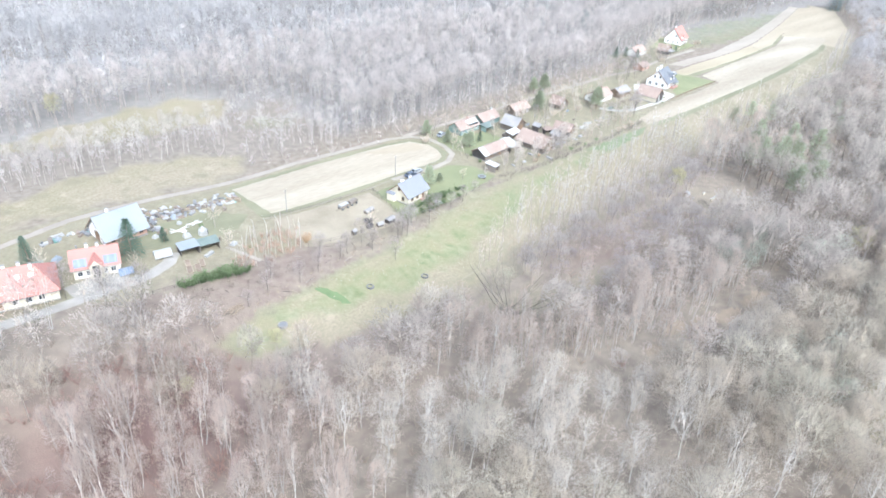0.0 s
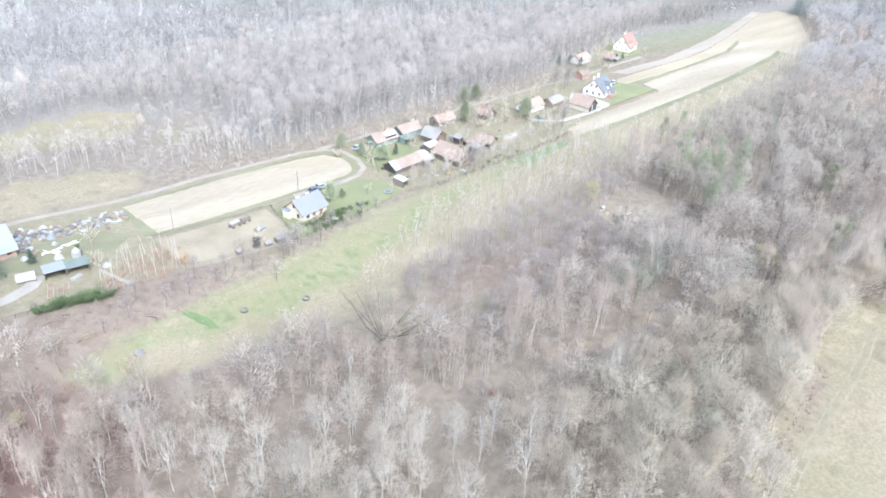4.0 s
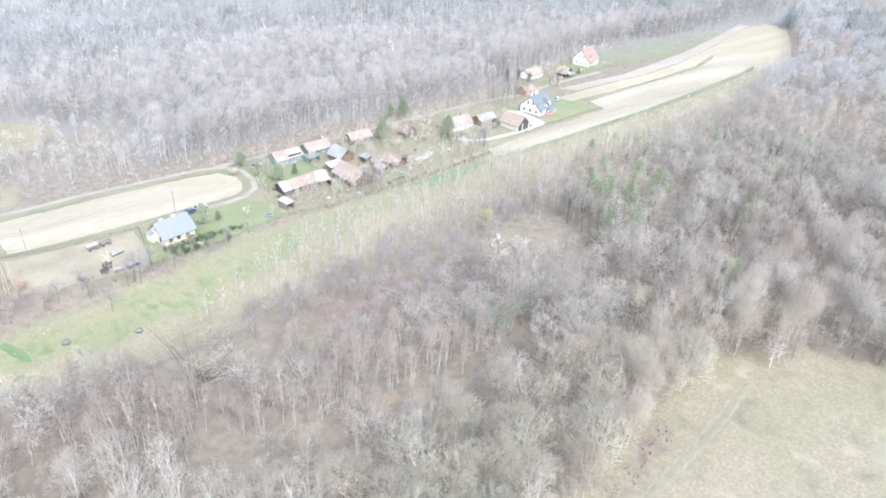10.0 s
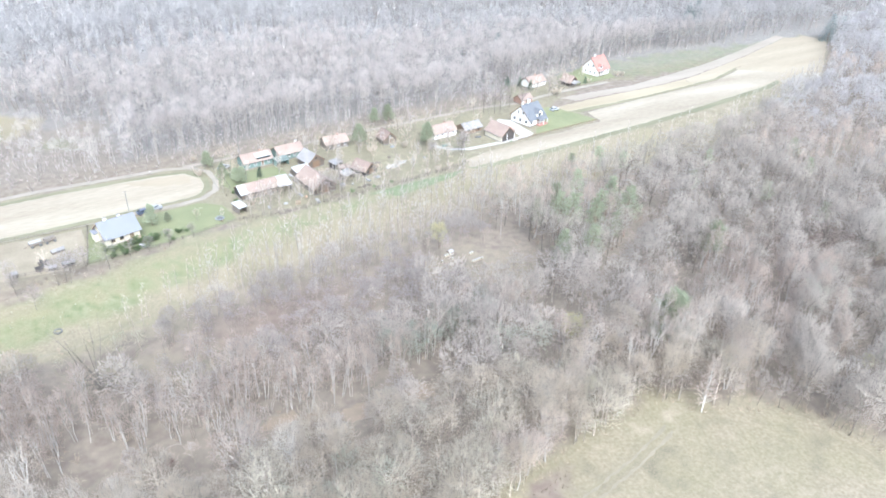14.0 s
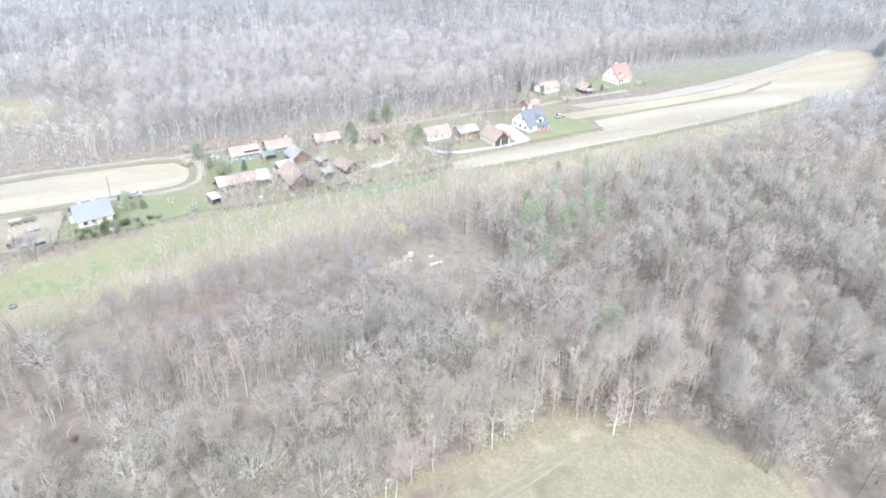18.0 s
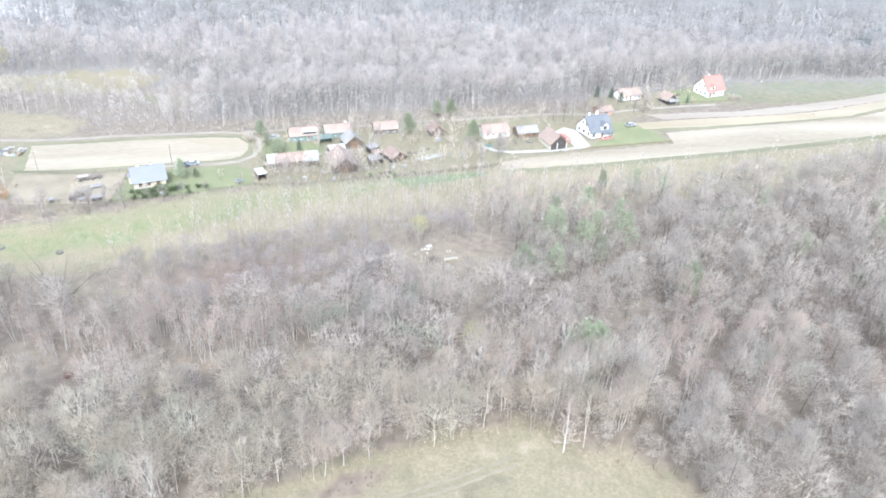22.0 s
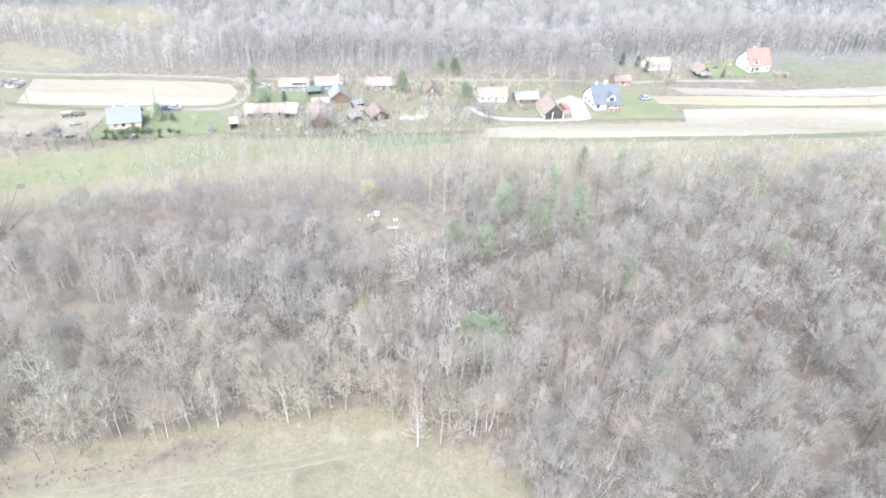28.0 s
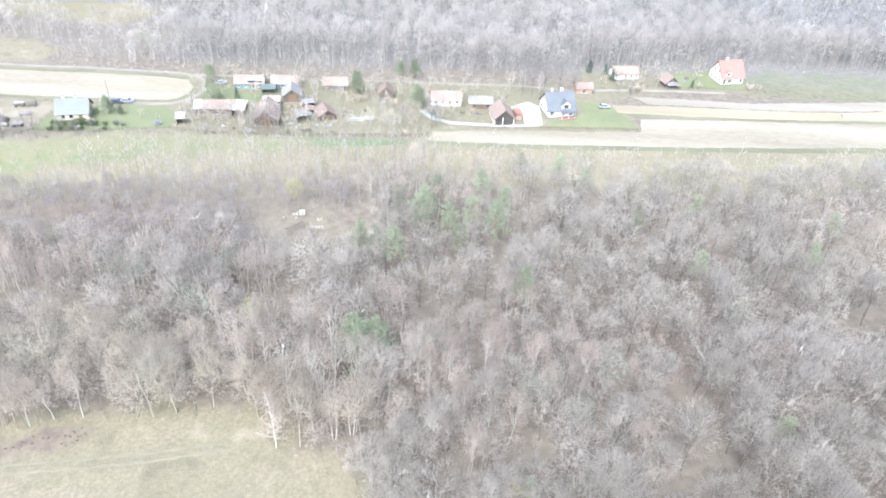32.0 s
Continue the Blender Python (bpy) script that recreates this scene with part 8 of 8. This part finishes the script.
rng = random.Random(77)
KINDS = [("crumpled_tarp", "scrap heap under a crumpled white tarp", "tarp", TARP_WHITE), ("crumpled_tarp", "heap under a crumpled blue tarp", "tarp", TARP_BLUE),
         ("steel_drum", "rusty steel drum in the scrap yard", "drum", SCRAP_RUST), ("steel_drum", "grey steel drum in the scrap yard", "drum", SCRAP_GREY),
         ("wooden_crate", "weathered slatted crate in the scrap yard", "crate", WOOD_GREY), ("wooden_crate", "pale slatted crate in the scrap yard", "crate", WOOD_FRESH),
         ("scrap_sheet", "dented grey corrugated metal sheet in the scrap yard", "sheet", SCRAP_GREY), ("scrap_sheet", "dented white corrugated metal sheet in the scrap yard", "sheet", TARP_WHITE), ("scrap_sheet", "rusty corrugated metal sheet in the scrap yard", "sheet", SCRAP_RUST), ("scrap_sheet", "teal corrugated metal sheet in the scrap yard", "sheet", TEAL_SHEET)]
MASTERS = {}


def clutter(x, y, weights, k=1.0):
    i = rng.choices(range(len(KINDS)), weights)[0]
    v = rng.randrange(3)
    name, label, category, material = KINDS[i]
    m = pose(x, y, gz(x, y) + 0.02, 0, 0, rng.uniform(0, 180)) @ Matrix.Diagonal((k, k, k, 1))
    if (i, v) not in MASTERS and category == "crate":
        MASTERS[i, v] = root(name, label, category, x, y, 0, None, "scrap yard clutter")
        crate(1.4 + 0.3 * v, 1.1, 0.9 + 0.15 * v, material, MASTERS[i, v])
        MASTERS[i, v].matrix_basis = m
        return
    if (i, v) not in MASTERS:
        bm = {"tarp": lambda: crumpled(2.2 + 0.5 * v, 1.6 + 0.3 * v, 0.8 + 0.2 * v, i * 10 + v), "drum": drum, "sheet": lambda: sheets(2.2 + 0.5 * v, 1.1, 4 + 2 * v)}[category]()
        MASTERS[i, v] = thing(name, bm, material, label, category, x, y, 0, None, "scrap yard clutter")
        MASTERS[i, v].matrix_basis = m
        return
    copy_thing(MASTERS[i, v], Matrix()).matrix_basis = m


for _ in range(150):
    x = rng.uniform(58, 87)
    y = np.interp(x, [58, 64, 75, 87], [179.5, 178, 177, 177.5]) + rng.gauss(0, 1.9)
    clutter(x, min(y, 183.5), (2, 0.6, 3, 3, 3, 2, 7, 4, 4, 0.6), rng.uniform(0.45, 0.9))
for _ in range(16):
    clutter(rng.uniform(58, 60.5), rng.uniform(166, 175), (3, 1, 2, 2, 2, 1, 3, 3, 2, 1), rng.uniform(0.6, 1.0))
for _ in range(18):
    clutter(rng.uniform(34, 46), rng.gauss(179.2, 0.9), (3, 2, 2, 2, 2, 1, 3, 3, 2, 3), rng.uniform(0.6, 1.1))
for _ in range(12):
    clutter(rng.uniform(29, 41), rng.gauss(168.5, 1.6), (2, 2, 1, 2, 2, 1, 3, 2, 2, 5), rng.uniform(0.6, 1.1))
for x, y in ((188, 163.2), (190.6, 164.4), (186.4, 161.4), (183.6, 160.4), (199.4, 159.4), (201.8, 159.8), (206.8, 158.6), (204.2, 153.2), (199.6, 150.8), (198.2, 146.6), (201.2, 145.6), (207.0, 145.4), (211.0, 146.0), (213.4, 147.4), (215.2, 153.6), (186.0, 139.8), (180.0, 141.4), (176.8, 143.4), (183.2, 146.4), (196.4, 158.6), (201.6, 163.2), (203.6, 165.6), (185.8, 156.8), (167.8, 148.0), (171.4, 143.6), (156.2, 142.6), (222.4, 158.0), (229.4, 152.6), (233.6, 152.0), (228.6, 166.2), (245.6, 157.4), (256.2, 158.6), (262.0, 158.2), (331.4, 202.2), (333.6, 200.4), (348.6, 197.4), (350.4, 199.6), (299.0, 172.8), (59.8, 157.4), (70.6, 156.6), (72.4, 152.6), (64.6, 150.8), (130.4, 139.2), (133.2, 139.0)):
    clutter(x, y, (3, 1, 1, 1, 3, 3, 2, 3, 1, 1), rng.uniform(0.5, 0.95))

# farm yard details
e = root("canopy", "white arched canopy over a parked vehicle", "canopy", 55.0, 156.0, -12)
bm = bmesh.new()
n = 8
arc = [[bm.verts.new((px, 1.5 * math.cos(math.pi * i / n), 0.6 + 1.5 * math.sin(math.pi * i / n))) for i in range(n + 1)] for px in (-2.1, 2.1)]
inner = [[bm.verts.new((px, 1.44 * math.cos(math.pi * i / n), 0.6 + 1.44 * math.sin(math.pi * i / n))) for i in range(n + 1)] for px in (-2.1, 2.1)]
for i in range(n):
    bm.faces.new((arc[0][i], arc[0][i + 1], arc[1][i + 1], arc[1][i]))
    bm.faces.new((inner[0][i], inner[1][i], inner[1][i + 1], inner[0][i + 1]))
    for k in (0, 1):
        bm.faces.new((arc[k][i], arc[k][i + 1], inner[k][i + 1], inner[k][i]))
part("cover", bm, TARP_WHITE, e)
for px in (-2.0, 2.0):
    for py in (-1.45, 1.45):
        bm = bmesh.new()
        rod(bm, (px, py, -0.3), (px, py, 0.7), 0.05)
        part("post", bm, SCRAP_GREY, e)
e = root("garden_tent", "small white pointed tent with a dark opening", "tent", 68.4, 161.6, -20)
bm = bmesh.new()
base2 = [bm.verts.new((1.3 * math.cos(a), 1.3 * math.sin(a), -0.1)) for a in np.linspace(0, 2 * math.pi, 8, endpoint=False)]
wall2 = [bm.verts.new((1.15 * math.cos(a), 1.15 * math.sin(a), 1.5)) for a in np.linspace(0, 2 * math.pi, 8, endpoint=False)]
tip2 = bm.verts.new((0, 0, 2.7))
for i in range(8):
    j = (i + 1) % 8
    bm.faces.new((base2[i], base2[j], wall2[j], wall2[i]))
    bm.faces.new((wall2[i], wall2[j], tip2))
part("canvas", bm, TARP_WHITE, e)
# black block draws the shade inside the tent's entrance
bm = bmesh.new()
box(bm, 0.95, 1.3, -0.4, 0.4, 0.0, 1.4)
part("opening", bm, RUBBER, e)
for i, (x, y, k) in enumerate(((64.4, 162.6, 1.0), (57.6, 166.4, 0.8), (66.0, 170.6, 0.7))):
    thing("crumpled_tarp", crumpled(2.4 * k, 1.9 * k, 1.3 * k, 90 + i), TARP_WHITE, "heap covered by a white tarp in the farm yard", "tarp", x, y, 20 * i)
e = root("solar_array", "tilted blue solar panel on a ground frame", "solar panel", 44.8, 153.0, -10)
bm = bmesh.new()
slab(bm, (-1.7, -0.9, 0.5), (1.7, -0.9, 0.5), (1.7, 0.9, 1.5), (-1.7, 0.9, 1.5), 0.05)
part("panel", bm, SOLAR, e)
for px in (-1.4, 1.4):
    bm = bmesh.new()
    rod(bm, (px, 0.8, -0.3), (px, 0.8, 1.36), 0.05)
    part("leg", bm, SCRAP_GREY, e)
    bm = bmesh.new()
    rod(bm, (px, -0.8, -0.3), (px, -0.8, 0.5), 0.05)
    part("leg", bm, SCRAP_GREY, e)
for i, (x, y, l, w) in enumerate(((57.4, 146.6, 3.6, 1.3), (59.4, 146.2, 3.6, 1.3), (61.2, 147.8, 3.2, 1.2), (58.4, 149.8, 2.6, 1.2))):
    e = root("garden_bed", "raised garden bed edged with pale boards", "garden bed", x, y, 72, group="raised garden beds")
    bm = bmesh.new()
    box(bm, -l / 2 + 0.06, l / 2 - 0.06, -w / 2 + 0.06, w / 2 - 0.06, -0.2, 0.22)
    part("soil", bm, SOIL, e)
    for sy in (-1, 1):
        bm = bmesh.new()
        box(bm, -l / 2, l / 2, sy * (w / 2) - 0.05, sy * (w / 2) + 0.05, -0.2, 0.32)
        part("edge_board", bm, WOOD_FRESH, e)
    for sx in (-1, 1):
        bm = bmesh.new()
        box(bm, sx * (l / 2) - 0.05, sx * (l / 2) + 0.05, -w / 2 + 0.051, w / 2 - 0.051, -0.2, 0.32)
        part("edge_board", bm, WOOD_FRESH, e)
patch("garden_path", [(69.5, 152), (70.6, 152), (74.4, 141.5), (73.2, 141)], LANE_DIRT, "pale trodden garden path", "path", 0.08, 0.1, 1.0)

# a small cement mixer by the barn and a garden trampoline
e = root("cement_mixer", "orange cement mixer standing beside a barn", "cement mixer", 183.4, 142.6, 30)
bm = bmesh.new()
for z0, z1, ra, rb in ((0.7, 1.0, 0.2, 0.42), (1.0, 1.3, 0.42, 0.42), (1.3, 1.6, 0.42, 0.24)):
    rod(bm, (0, 0, z0), (0, 0, z1), ra, rb, 12)
part("drum", bm, ORANGE_PAINT, e)
for a in range(3):
    bm = bmesh.new()
    rod(bm, (0.1 * math.cos(a * 2.1), 0.1 * math.sin(a * 2.1), 0.75), (0.6 * math.cos(a * 2.1), 0.6 * math.sin(a * 2.1), -0.05), 0.04)
    part("leg", bm, SCRAP_RUST, e)
e = root("trampoline", "low round blue garden trampoline by the fence", "trampoline", 156.0, 143.4)
bm = bmesh.new()
rod(bm, (0, 0, 0.62), (0, 0, 0.7), 1.35, None, 20)
part("pad", bm, TARP_BLUE, e)
bm = bmesh.new()
rod(bm, (0, 0, 0.7), (0, 0, 0.72), 1.0, None, 20)
part("mat", bm, RUBBER, e)
for a in range(4):
    bm = bmesh.new()
    rod(bm, (1.2 * math.cos(a * 1.57), 1.2 * math.sin(a * 1.57), -0.2), (1.2 * math.cos(a * 1.57), 1.2 * math.sin(a * 1.57), 0.62), 0.03)
    part("leg", bm, SCRAP_GREY, e)
